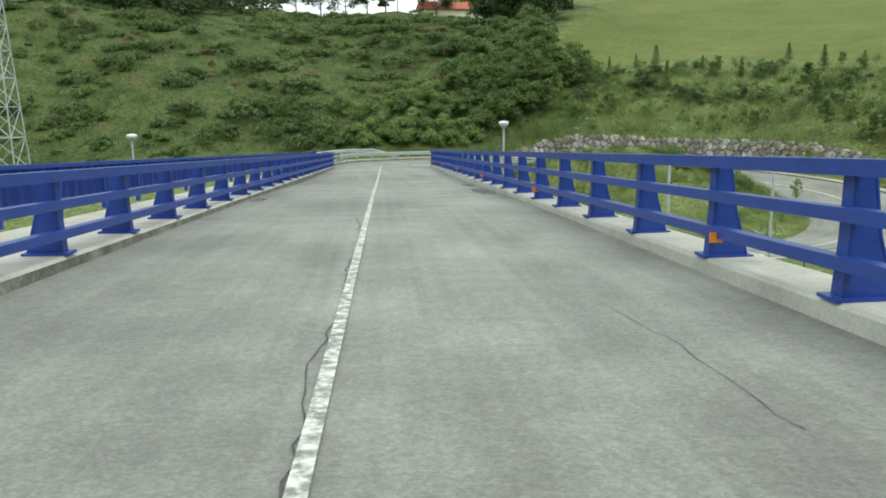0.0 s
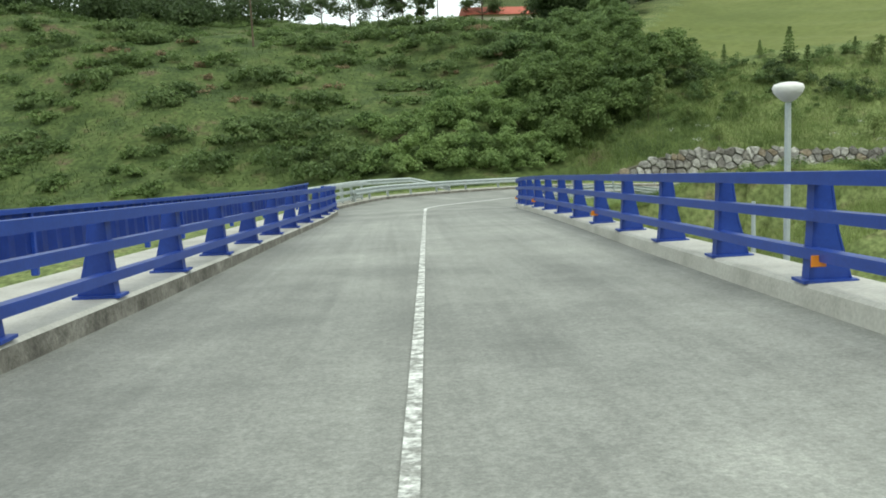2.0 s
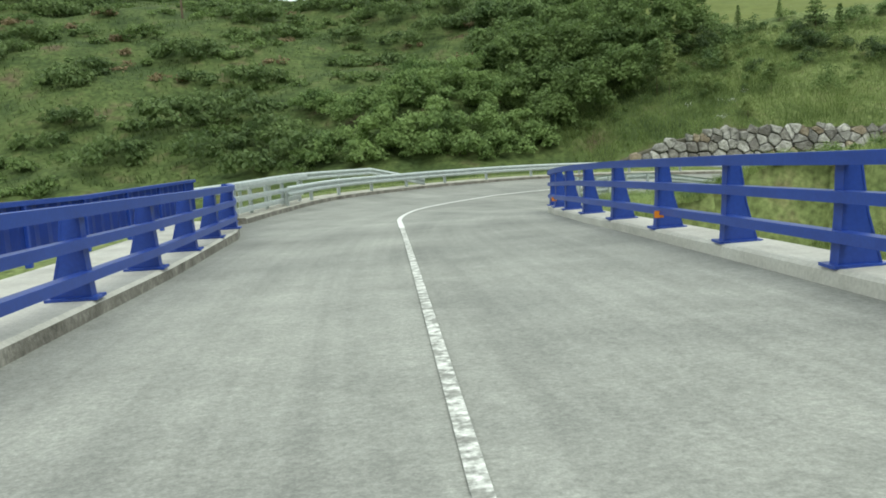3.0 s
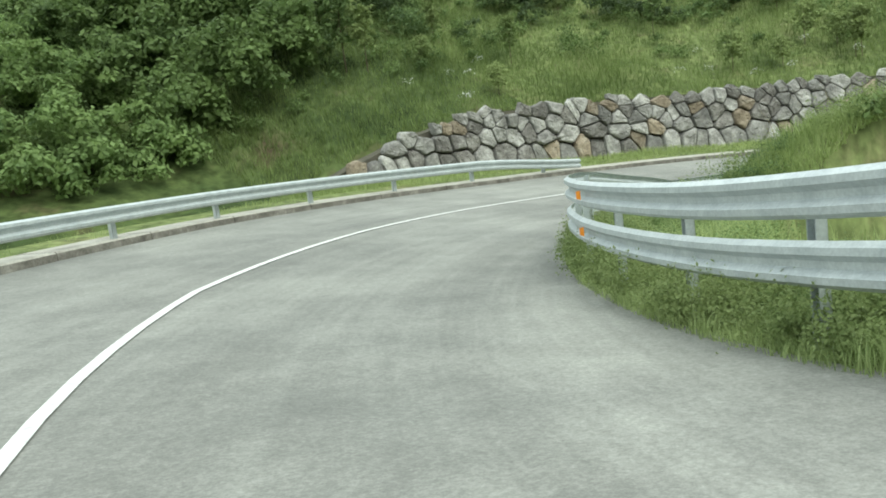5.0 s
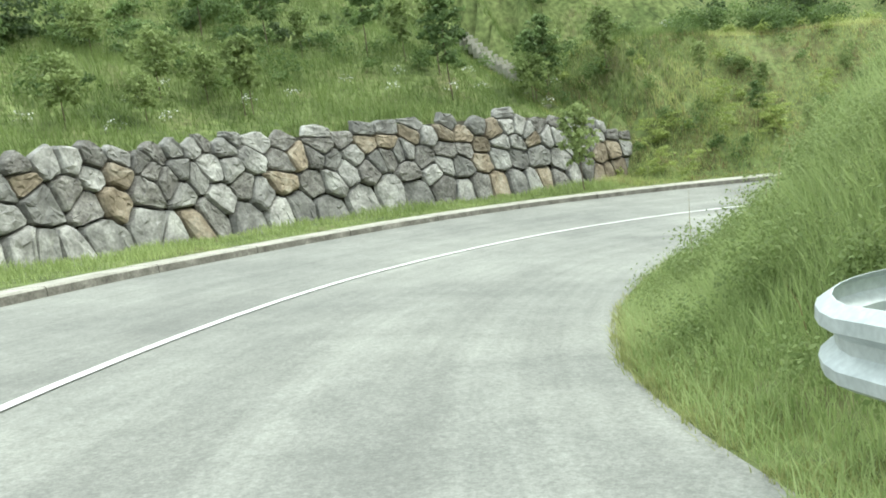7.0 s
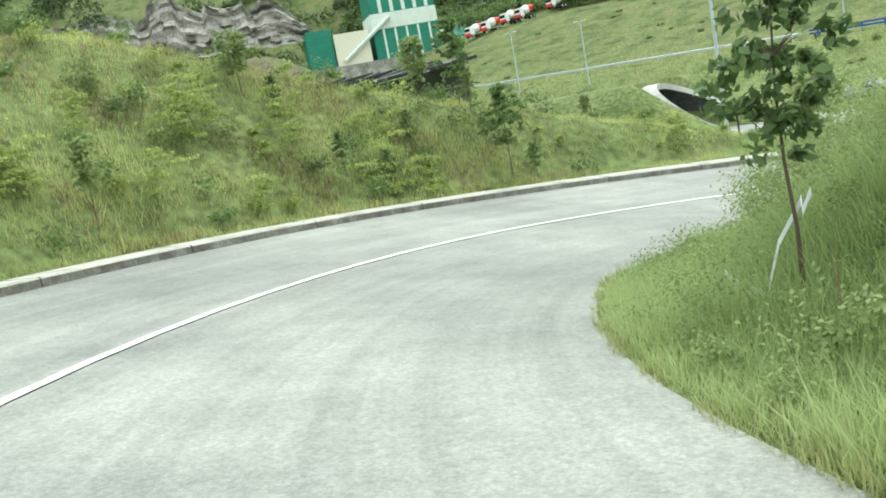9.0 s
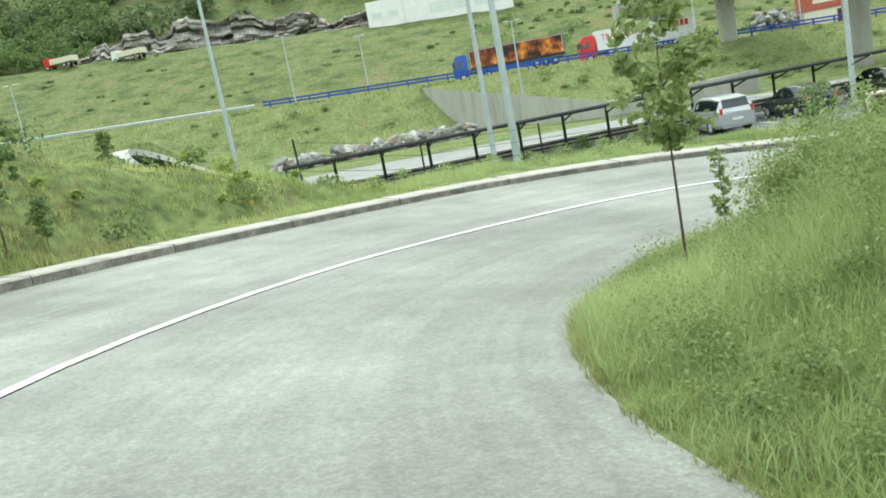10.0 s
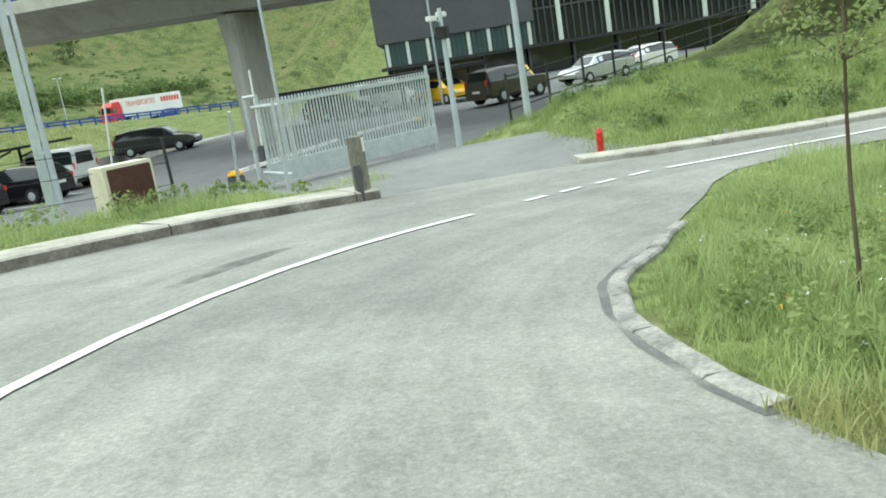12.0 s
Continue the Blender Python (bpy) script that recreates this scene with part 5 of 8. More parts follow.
# hydrant on the far verge
hx, hy = 17.3, 55.0
hyd = empty("fire_hydrant", pose(hx, hy, ground_z(hx, hy) + 0.02) @ Matrix.Scale(0.82, 4), "red fire hydrant in the grass verge", "hydrant")
part("body", bar((0, 0, -0.1), (0, 0, 0.55), 0.09, 0.08, 10), RED, hyd)
part("cap", bar((0, 0, 0.55), (0, 0, 0.66), 0.1, 0.05, 10), RED, hyd)
part("outlet", bar((-0.16, 0, 0.4), (0.16, 0, 0.4), 0.05, 0.05, 8), RED, hyd)
# far kerb past the gate
far_kerb = empty("far_kerb", pose(0, 0, 0), "pale concrete kerb past the gate", "kerb", kind="structure")
for i in range(6):
    seg = np.linspace(S_END + 77.7 + 2 * i, S_END + 79.67 + 2 * i, 3)
    part("kerbstone", sweep([place(s, edge_out(s)) for s in seg], [(0, -0.25), (-0.01, 0.085), (-0.04, 0.11), (-0.5, 0.12), (-0.53, 0.06), (-0.53, -0.25)]), KERB, far_kerb)

# ---- vehicles ----
SHAPES = {
    # x, low z, belt z, roof z, half width, half roof width
    "hatch": [(-2.0, .42, .84, .86, .76, .7), (-1.93, .28, .95, 1.0, .83, .7), (-1.62, .23, .98, 1.4, .87, .6), (-1.0, .2, .97, 1.48, .88, .6), (-0.1, .2, .95, 1.48, .88, .6), (.5, .2, .93, 1.38, .88, .6), (1.05, .2, .93, .98, .88, .7), (1.6, .22, .84, .86, .86, .74), (1.93, .3, .7, .72, .8, .7), (2.03, .4, .58, .6, .7, .64)],
    "estate": [(-2.35, .42, .86, .88, .76, .7), (-2.28, .28, .96, 1.05, .84, .7), (-2.1, .23, .98, 1.4, .88, .62), (-1.2, .2, .97, 1.5, .9, .62), (0.0, .2, .95, 1.5, .9, .62), (.55, .2, .93, 1.4, .9, .6), (1.15, .2, .93, .98, .9, .72), (1.85, .22, .84, .86, .88, .74), (2.2, .3, .7, .72, .8, .7), (2.3, .4, .58, .6, .7, .64)],
    "suv": [(-2.2, .5, .95, .97, .8, .74), (-2.14, .35, 1.08, 1.15, .88, .74), (-1.98, .3, 1.1, 1.62, .92, .68), (-1.2, .28, 1.08, 1.72, .93, .68), (0.0, .28, 1.06, 1.72, .93, .68), (.5, .28, 1.04, 1.62, .93, .66), (1.05, .28, 1.04, 1.1, .93, .78), (1.75, .3, .98, 1.0, .91, .8), (2.1, .38, .82, .84, .84, .74), (2.2, .48, .7, .72, .74, .68)],
    "van": [(-2.05, .4, 1.0, 1.7, .82, .72), (-2.0, .28, 1.05, 1.8, .86, .74), (-1.5, .22, 1.05, 1.84, .88, .74), (-.5, .2, 1.03, 1.84, .88, .74), (.3, .2, 1.0, 1.78, .88, .72), (.85, .2, .98, 1.35, .88, .7), (1.15, .2, .98, 1.05, .88, .74), (1.65, .22, .9, .92, .86, .76), (1.95, .3, .74, .76, .8, .7), (2.05, .4, .6, .62, .7, .64)],
}


def loft(rows, f):
    bm = bmesh.new()
    rings = [[bm.verts.new(v) for v in f(r)] for r in rows]
    n = len(rings[0])
    for a, b in zip(rings, rings[1:]):
        for i in range(n - 1):
            bm.faces.new((a[i], b[i], b[i + 1], a[i + 1]))
    bm.faces.new(rings[0])
    bm.faces.new(rings[-1][::-1])
    return bm


def wheel(x, y, r, parent, rim):
    s = 1 if y > 0 else -1
    w = part("wheel", bar((x, y - s * 0.19, r), (x, y + s * 0.01, r), r, r, 18), RUBBER, parent)
    part("rim", bar((x, y, r), (x, y + s * 0.02, r), r * 0.62, r * 0.5, 10), rim, w)


def car(kind, paint, x, y, z, heading, label, group="", lights=True):
    rows = SHAPES[kind]
    c = empty("car" if kind != "van" else "van", pose(x, y, z, 0, 0, heading), label, "car" if kind != "van" else "van", group)

    def ring(r):
        X, lo, be, ro, hw, rw = r
        return [(X, -hw * 0.9, lo), (X, -hw, lo + 0.12), (X, -hw, (lo + be) / 2), (X, -hw * 0.97, be), (X, -rw, ro - 0.03), (X, -rw * 0.9, ro), (X, rw * 0.9, ro), (X, rw, ro - 0.03), (X, hw * 0.97, be), (X, hw, (lo + be) / 2), (X, hw, lo + 0.12), (X, hw * 0.9, lo)]
    part("body", loft(rows, ring), paint, c, smooth=False)
    cab = [r for r in rows if r[3] - r[2] > 0.25]
    for sgn in (-1, 1):
        bm = bmesh.new()
        lo_v, hi_v = [], []
        for r in cab:
            X, lo, be, ro, hw, rw = r
            t0, t1 = 0.1, 0.86
            ya, za = hw * 0.97 + (rw - hw * 0.97) * t0, be + (ro - be) * t0
            yb, zb = hw * 0.97 + (rw - hw * 0.97) * t1, be + (ro - 0.03 - be) * t1
            lo_v.append(bm.verts.new((X, sgn * (ya + 0.012), za)))
            hi_v.append(bm.verts.new((X, sgn * (yb + 0.012), zb)))
        for i in range(len(cab) - 1):
            bm.faces.new((lo_v[i], lo_v[i + 1], hi_v[i + 1], hi_v[i]))
        part("side_window", bm, GLASS, c)
    # front and rear screens lie on the sloping ends of the cabin
    for a, b, off, nm in ((rows[rows.index(cab[-1])], rows[rows.index(cab[-1]) + 1], 0.02, "windscreen"), (rows[rows.index(cab[0])], rows[rows.index(cab[0]) - 1], -0.02, "rear_window")):
        if kind == "van" and nm == "rear_window":
            a = rows[0]
            v = [(a[0] - 0.012, -0.55, 1.1), (a[0] - 0.012, 0.55, 1.1), (a[0] - 0.012, 0.5, 1.58), (a[0] - 0.012, -0.5, 1.58)]
        else:
            p0 = Vector((a[0], 0, a[3]))
            p1 = Vector((b[0], 0, b[3]))
            q0, q1 = p0.lerp(p1, 0.08), p0.lerp(p1, 0.92)
            nrm = Vector((off, 0, 0.02))
            v = [q1 + nrm + Vector((0, -b[5] * 0.86, 0)), q1 + nrm + Vector((0, b[5] * 0.86, 0)), q0 + nrm + Vector((0, a[5] * 0.86, 0)), q0 + nrm + Vector((0, -a[5] * 0.86, 0))]
        bm = bmesh.new()
        bm.faces.new([bm.verts.new(q) for q in v])
        part(nm, bm, GLASS, c)
    L0, L1 = rows[0][0], rows[-1][0]
    k = 1.25 if kind != "estate" else 1.4
    for wx in (-k, k):
        for wy in (-rows[4][4] - 0.005, rows[4][4] + 0.005):
            wheel(wx, wy, 0.31 if kind != "suv" else 0.36, c, STEEL)
    be = rows[1][2]
    for sgn in (-1, 1):
        part("tail_light", block(L0 - 0.012, L0 + 0.1, sgn * 0.74 - 0.06, sgn * 0.74 + 0.06, be - 0.16, be + (0.14 if kind in ("estate", "van", "suv") else 0.02), 0.015), RED, c)
        part("headlight", block(L1 - 0.12, L1 - 0.01, sgn * 0.62 - 0.12, sgn * 0.62 + 0.12, 0.58, 0.7, 0.02), WHITE, c)
    part("number_plate", block(L0 - 0.02, L0 + 0.02, -0.26, 0.26, 0.62, 0.73, 0.004), WHITE, c)
    part("bumper", block(L0 - 0.03, L0 + 0.12, -0.76, 0.76, 0.3, 0.52, 0.03), paint if kind != "van" else RUBBER, c)
    return c


PAINT_DARK = lacquer("dark_grey_lacquer", (0.035, 0.038, 0.042), 0.3)
PAINT_BLACK = lacquer("black_lacquer", (0.01, 0.01, 0.012))
PAINT_SILVER = lacquer("silver_lacquer", (0.5, 0.52, 0.53), 0.5, 0.35)
PAINT_WHITE = lacquer("white_lacquer", (0.75, 0.75, 0.74))
PAINT_YELLOW = lacquer("yellow_lacquer", (0.7, 0.42, 0.02))
PAINT_BROWN = lacquer("bronze_lacquer", (0.07, 0.062, 0.052), 0.3)
PAINT_BLUE = lacquer("blue_lacquer", (0.02, 0.06, 0.25))
FL = PARK + 0.09
HEAD = -84.0  # noses toward the carport
car("suv", PAINT_SILVER, 22.0, 32.0, FL, HEAD, "silver off-road car parked under the carport", "parked cars")
car("hatch", PAINT_DARK, 17.75, 31.2, FL, HEAD + 3, "dark grey hatchback parked in a bay", "parked cars")
car("hatch", PAINT_BLACK, 12.6, 29.3, FL, HEAD, "black hatchback parked in a bay", "parked cars")
car("hatch", PAINT_BLACK, 9.7, 29.5, FL, HEAD + 3, "black hatchback parked beside a white van", "parked cars")
car("van", PAINT_WHITE, 6.6, 27.6, FL, HEAD + 2, "small white panel van with rear windows", "parked cars")
car("estate", PAINT_DARK, -3.9, 24.4, floor_z(-4), 114, "dark grey estate car standing beyond the van", "parked cars")
car("suv", PAINT_BROWN, -7.2, 44.4, floor_z(-7.2), 154, "bronze estate car standing behind the gate", "parked cars")
car("hatch", PAINT_YELLOW, -12.8, 38.4, floor_z(-13), 60, "yellow hatchback near the glass building", "parked cars")
car("hatch", PAINT_YELLOW, -14.0, 42.6, floor_z(-14), 20, "yellow hatchback parked by the building", "parked cars")
car("estate", PAINT_SILVER, -14.6, 47.0, floor_z(-15), -31, "silver estate car parked by the fence", "parked cars")
car("estate", PAINT_WHITE, -19.6, 48.6, floor_z(-20), -31, "white estate car parked by the fence", "parked cars")
car("van", PAINT_WHITE, -15.8, 33.1, floor_z(-16), 160, "white van parked behind the gate", "parked cars")
car("hatch", lacquer("maroon_lacquer", (0.14, 0.015, 0.02)), -11.8, 31.5, floor_z(-12), 150, "dark red hatchback parked behind the gate", "parked cars")
far_things = set(scene.objects)
q = mway(-72, -45)
car("estate", PAINT_BLUE, q[0], q[1], q[2] + 0.06, 3, "blue car on the motorway")


def truck(x, v, cab_paint, box_mat, label, trailer="plain"):
    px, py, pz = mway(x, v)
    p2 = mway(x - 8, v)
    t = empty("articulated_truck", pose(px, py, pz + 0.06, 0, 0, math.degrees(math.atan2(py - p2[1], px - p2[0]))), label, "truck", "trucks on the motorway")
    # cab, nose towards +x
    rows = [(5.1, .5, 1.9, 3.3, 1.2, 1.12), (5.3, .4, 1.9, 3.55, 1.24, 1.1), (6.6, .4, 1.9, 3.5, 1.25, 1.1), (7.0, .4, 1.85, 2.9, 1.24, 1.08), (7.2, .4, 1.8, 1.95, 1.2, 1.15), (7.28, .5, 1.6, 1.7, 1.1, 1.08)]

    def ring(r):
        X, lo, be, ro, hw, rw = r
        return [(X, -hw, lo), (X, -hw, be), (X, -rw, ro), (X, rw, ro), (X, hw, be), (X, hw, lo)]
    cabin = part("cab", loft(rows, ring), cab_paint, t)
    bm = bmesh.new()
    bm.faces.new([bm.verts.new(q) for q in ((7.22, -1.05, 1.98), (7.22, 1.05, 1.98), (7.03, 1.0, 2.85), (7.03, -1.0, 2.85))])
    part("windscreen", bm, GLASS, cabin)
    for s in (-1, 1):
        bm = bmesh.new()
        bm.faces.new([bm.verts.new(q) for q in ((6.0, s * 1.255, 1.95), (7.0, s * 1.25, 1.92), (6.85, s * 1.16, 2.75), (6.0, s * 1.175, 2.85))])
        part("side_window", bm, GLASS, cabin)
        part("mirror", block(7.1, 7.25, s * 1.4 - 0.1, s * 1.4 + 0.1, 2.0, 2.7, 0.02), BLACK, cabin)
    part("chassis", block(-8.0, 6.6, -0.5, 0.5, 0.75, 1.05), BLACK, t)
    tr = part("trailer", block(-8.2, 4.9, -1.27, 1.27, 1.15, 3.95, 0.04), box_mat, t)
    for s in (-1, 1):
        part("side_skirt", block(-6.4, 3.6, s * 1.22 - 0.03, s * 1.22 + 0.03, 0.5, 1.1, 0.01), TRUCK_BLUE if trailer == "picture" else STEEL, t)
    for wx, r in ((6.0, .5), (2.6, .5), (-4.2, .5), (-5.5, .5), (-6.8, .5)):
        for wy in (-1.25, 1.25):
            wheel(wx, wy, r, t, STEEL)
    if trailer == "lettered":
        for s in (-1, 1):
            cu = bpy.data.curves.new("lettering", "FONT")
            cu.body = "TRANSPORTES"
            cu.size, cu.extrude = 1.15, 0.004
            tx = new("lettering", cu)
            me = bpy.data.meshes.new_from_object(tx)
            bpy.data.objects.remove(tx)
            me.materials.append(RED)
            ob = new("lettering", me)
            ob.parent = tr
            if s > 0:
                ob.matrix_basis = Matrix.Translation((4.2, 1.285, 2.6)) @ Matrix.Rotation(math.pi, 4, "Z") @ Matrix.Rotation(math.pi / 2, 4, "X") @ Matrix.Scale(0.83, 4, (1, 0, 0))
            else:
                ob.matrix_basis = Matrix.Translation((-3.6, -1.285, 2.6)) @ Matrix.Rotation(math.pi / 2, 4, "X") @ Matrix.Scale(0.83, 4, (1, 0, 0))
            for k in range(7):
                x0 = (-3.4 - 0.62 * k) if s > 0 else (-3.9 - 0.0 + 0)
                if s > 0:
                    part("name_bar", block(x0 - 0.45, x0, 1.275, 1.283, 2.62, 3.4, 0.0), RED, tr)
    if trailer == "picture":
        for s in (-1, 1):
            y0, y1 = sorted((s * 1.272, s * 1.284))
            part("print_panel", block(-8.0, 4.7, y0, y1, 1.55, 3.8), PRINT, tr, "blurred orange and brown print on black")
            for a, b, c, d in ((-8.1, 4.8, 3.8, 3.88), (-8.1, -8.0, 1.5, 3.8), (4.7, 4.8, 1.5, 3.8)):
                part("frame_strip", block(a, b, y0 - 0.002, y1 + 0.002, c, d), STEEL, tr)
    return t


truck(12.0, -46, RED, WHITE, "red lorry with a white lettered box trailer", "lettered")
truck(-32.5, -46, RED, WHITE, "red lorry with a white lettered box trailer", "lettered")
truck(-68, -46, RED, WHITE, "red lorry with a white lettered box trailer", "lettered")
truck(29.5, -46, TRUCK_BLUE, BLACK, "blue lorry with a dark trailer printed in orange", "picture")
move_far(far_things)

# ---- buildings and far things ----
office = empty("office_building", pose(-37.6, 21.8, PARK + 0.38, 0, 0, 116), "dark grey office block over a band of green glass", "building")
OL, OD = 36.0, 16.0
part("ground_floor", block(0, OL, 0.6, OD - 0.6, 0, 2.7, 0.02), GLASS, office, "dark recessed ground floor glazing")
part("upper_body", block(-0.6, 14.0, -0.4, OD, 5.0, 15.0, 0.03), GREY_CLAD, office)
part("upper_glazing", block(14.0, OL, 0.0, OD, 2.9, 15.0, 0.02), GLASS, office, "dark glass curtain wall")
part("glass_band", block(0.0, 14.0, 0.0, OD - 0.3, 2.9, 5.0, 0.01), GLASS_GREEN, office, "green glass window band")
part("floor_edge", block(-0.5, OL, -0.9, OD, 2.6, 2.9, 0.02), BLACK, office)
fin = bpy.data.meshes.new("fin")
bm = block(-0.05, 0.05, -0.25, 0.0, 0, 1.0)
bm.to_mesh(fin)
bm.free()
fin.materials.append(GREY_CLAD)
pale = fin.copy()
pale.materials.clear()
pale.materials.append(PALE_TIN)
for k in range(30):
    f = new("fin", fin if k % 4 else pale)
    f.parent = office
    f.location, f.scale = (0.3 + 0.47 * k, -0.003, 2.92), (1 if k % 4 else 3, 1, 2.06)
for k in range(34):
    f = new("fin", fin if k % 7 != 3 else pale)
    f.parent = office
    f.location, f.scale = (14.4 + 0.64 * k, -0.003, 2.92), (1 if k % 7 != 3 else 4, 1, 11.9)
for z in (6.0, 9.0, 12.0):
    part("transom", block(14.1, OL, -0.12, -0.002, z - 0.08, z + 0.08), GREY_CLAD, office)
for k in range(9):
    part("column", bar((0.6 + 4.2 * k, -0.2, 0), (0.6 + 4.2 * k, -0.2, 2.6), 0.12, 0.12, 8), GREY_CLAD, office)
# second carport by the office
shed = empty("carport", pose(-12.0, 33.8, PARK + 0.35, 0, 0, 118), "black carport in front of the office block", "carport")
part("roof", block(-7, 7, -2.2, 2.2, 2.1, 2.35, 0.03), BLACK, shed)
for x in (-6, -2, 2, 6):
    part("post", bar((x, -1.2, 0), (x, -1.2, 2.1), 0.12, 0.1, 8), BLACK, shed)
# hoarding fence past the gate
mesh_fence = empty("chain_link_fence", pose(0, 0, 0), "dark slim-posted fence along the works' bank", "fence")
pts = []
for k in range(13):
    x, y = 8.6 - 2.6 * k, 50.1 + 0.5 * k
    pts.append(Vector((x, y, ground_z(x, y))))
for p in pts:
    part("post", bar(p - Vector((0, 0, 0.3)), p + Vector((0, 0, 1.6)), 0.045, 0.045, 6), BLACK, mesh_fence)
for h in (0.5, 1.0, 1.5):
    part("rail", sweep([p + Vector((0, 0, h)) for p in pts], [(-0.02, -0.02), (-0.02, 0.02), (0.02, 0.02), (0.02, -0.02)]), BLACK, mesh_fence)

far_things = set(scene.objects)
# long white hall on the terrace beyond the motorway
hall = empty("white_hall", pose(38, -121, far_z(38, -121) - 1.0, 0, 0, 0), "long white windowless hall on a hillside terrace", "building")
part("wall", block(-16.5, 8, -6, 0, 0, 8.3, 0.05), WHITE, hall)
part("annex", block(8, 16, -6, 0.5, 0, 7.2, 0.05), WHITE, hall)
for x0, x1, z0, z1 in ((-14, -8, 2.2, 4.6), (-6.5, 2, 2.4, 4.6), (9, 11.4, 3.2, 4.6), (12.6, 15, 3.2, 4.6)):
    part("window", block(x0, x1, 0.0 if x0 < 8 else 0.5, 0.03 if x0 < 8 else 0.53, z0, z1, 0.01), PALE_TIN, hall)
for x in (4.5, 10.0):
    part("vent", block(x - 0.6, x + 0.6, 0.0 if x < 8 else 0.5, 0.1 if x < 8 else 0.6, 0.6, 1.3, 0.02), BLACK, hall)
part("roof", block(-16.7, 8.2, -6.2, 0.2, 8.3, 8.55, 0.03), PALE_TIN, hall)

# red-topped pump house
px, py, pz = mway(-22.5, -66)
hut = empty("pump_house", pose(px, py, far_z(px, py) - 0.8, 0, 0, -8) @ Matrix.Diagonal((0.7, 0.8, 0.9, 1)), "small cream and red hut beside the motorway", "hut")
part("base", block(-5, 5, -3, 3, 0, 3.0, 0.03), CREAM, hut)
part("upper_wall", block(-5.2, 5.2, -3.2, 3.2, 3.0, 5.6, 0.03), BRICK_RED, hut, "red rendered upper wall")
part("door", block(-3.6, -1.8, 3.0, 3.06, 0, 2.6, 0.01), BROWN, hut)
part("sign_bar", block(-1.5, 3.2, 3.2, 3.24, 4.1, 4.7, 0.01), CREAM, hut)
part("parapet", block(-5.3, 5.3, -3.3, 3.3, 5.6, 5.85, 0.02), CREAM, hut)
hut_rocks = empty("riprap", pose(0, 0, 0), "grey boulders stacked beside the red hut", "stones", kind="structure")
for k in range(46):
    x = px + 4.5 + 6.5 * rng.random()
    y = py + rng.uniform(-1.2, 1.2)
    b = new("stone", protos[k % len(protos)])
    b.parent = hut_rocks
    b.matrix_basis = pose(x, y, far_z(x, y) + rng.uniform(0.0, 2.2), rng.uniform(-40, 40), rng.uniform(-40, 40), rng.uniform(0, 360)) @ Matrix.Diagonal((rng.uniform(.9, 1.6), rng.uniform(.8, 1.3), rng.uniform(.7, 1.1), 1))

# tunnel mouth: a pipe cut off aslant, its crown set back under the bank
tun = empty("tunnel_portal", pose(51.2, 16, PARK), "slanted pale concrete tunnel mouth in the grassy bank", "tunnel", kind="structure")
bm = bmesh.new()
ri, ro, ln = 4.0, 4.45, 40.0
cut = []
for k in range(17):
    a = math.pi * k / 16
    sl = 7.8 * math.sin(a) ** 0.8
    cut.append([bm.verts.new(q) for q in ((sl, ro * math.cos(a), ro * math.sin(a)), (sl, ri * math.cos(a), ri * math.sin(a)), (ln, ri * math.cos(a), ri * math.sin(a)), (ln, ro * math.cos(a), ro * math.sin(a)))])
for a, b in zip(cut, cut[1:]):
    for j in range(4):
        bm.faces.new((a[j], b[j], b[(j + 1) % 4], a[(j + 1) % 4]))
ring = part("ring", bm, BRIDGE, tun)
ring.data.materials.append(LINING)
for f in ring.data.polygons:
    r_ = [math.hypot(ring.data.vertices[i].co.y, ring.data.vertices[i].co.z) for i in f.vertices]
    f.material_index = int(max(r_) < 4.2)
# added black cap: stands in for the darkness deep in the pipe
part("tunnel_end", block(ln - 0.4, ln, -4, 4, 0, 4.2), RUBBER, tun)
rw = empty("retaining_wall", pose(0, 0, 0), "curved pale concrete retaining wall below the motorway bank", "wall", kind="structure")
bm = bmesh.new()
rr_ = []
for k in range(19):
    f = k / 18
    x, y = 41 - 16 * f, -30 + 37 * f ** 0.8
    top = -4.6 - 4.0 * f
    g = min(top - 0.4, far_z(x, y) - 0.5)
    rr_.append([bm.verts.new((x, y + 0.25, g)), bm.verts.new((x, y + 0.25, top)), bm.verts.new((x, y - 0.25, top)), bm.verts.new((x, y - 0.25, g))])
for k in range(1, 12):
    x, y = 25 - 1.0 * k, 7 + 0.15 * k
    rr_.append([bm.verts.new((x, y + 0.25, PARK - 0.3)), bm.verts.new((x, y + 0.25, -8.6 + 0.04 * k)), bm.verts.new((x, y - 0.25, -8.6 + 0.04 * k)), bm.verts.new((x, y - 0.25, PARK - 0.3))])
for a, b in zip(rr_, rr_[1:]):
    for j in range(3):
        bm.faces.new((a[j], b[j], b[j + 1], a[j + 1]))
part("wall_face", bm, BRIDGE, rw)

# small riprap band at the bank's foot
rip = empty("riprap", pose(0, 0, 0), "band of grey stones at the foot of the bank", "stones", kind="structure")
for k in range(170):
    x = rng.uniform(35.5, 53.0)
    y = float(np.interp(x, [35, 46, 53], [-3.2, -2.6, 1.8])) + rng.uniform(-0.9, 0.9)
    b = new("stone", protos[k % len(protos)])
    b.parent = rip
    b.matrix_basis = pose(x, y, far_z(x, y) + rng.uniform(0.0, 0.9), rng.uniform(-40, 40), rng.uniform(-40, 40), rng.uniform(0, 360)) @ Matrix.Diagonal((rng.uniform(.7, 1.5), rng.uniform(.6, 1.1), rng.uniform(.5, .9), 1))

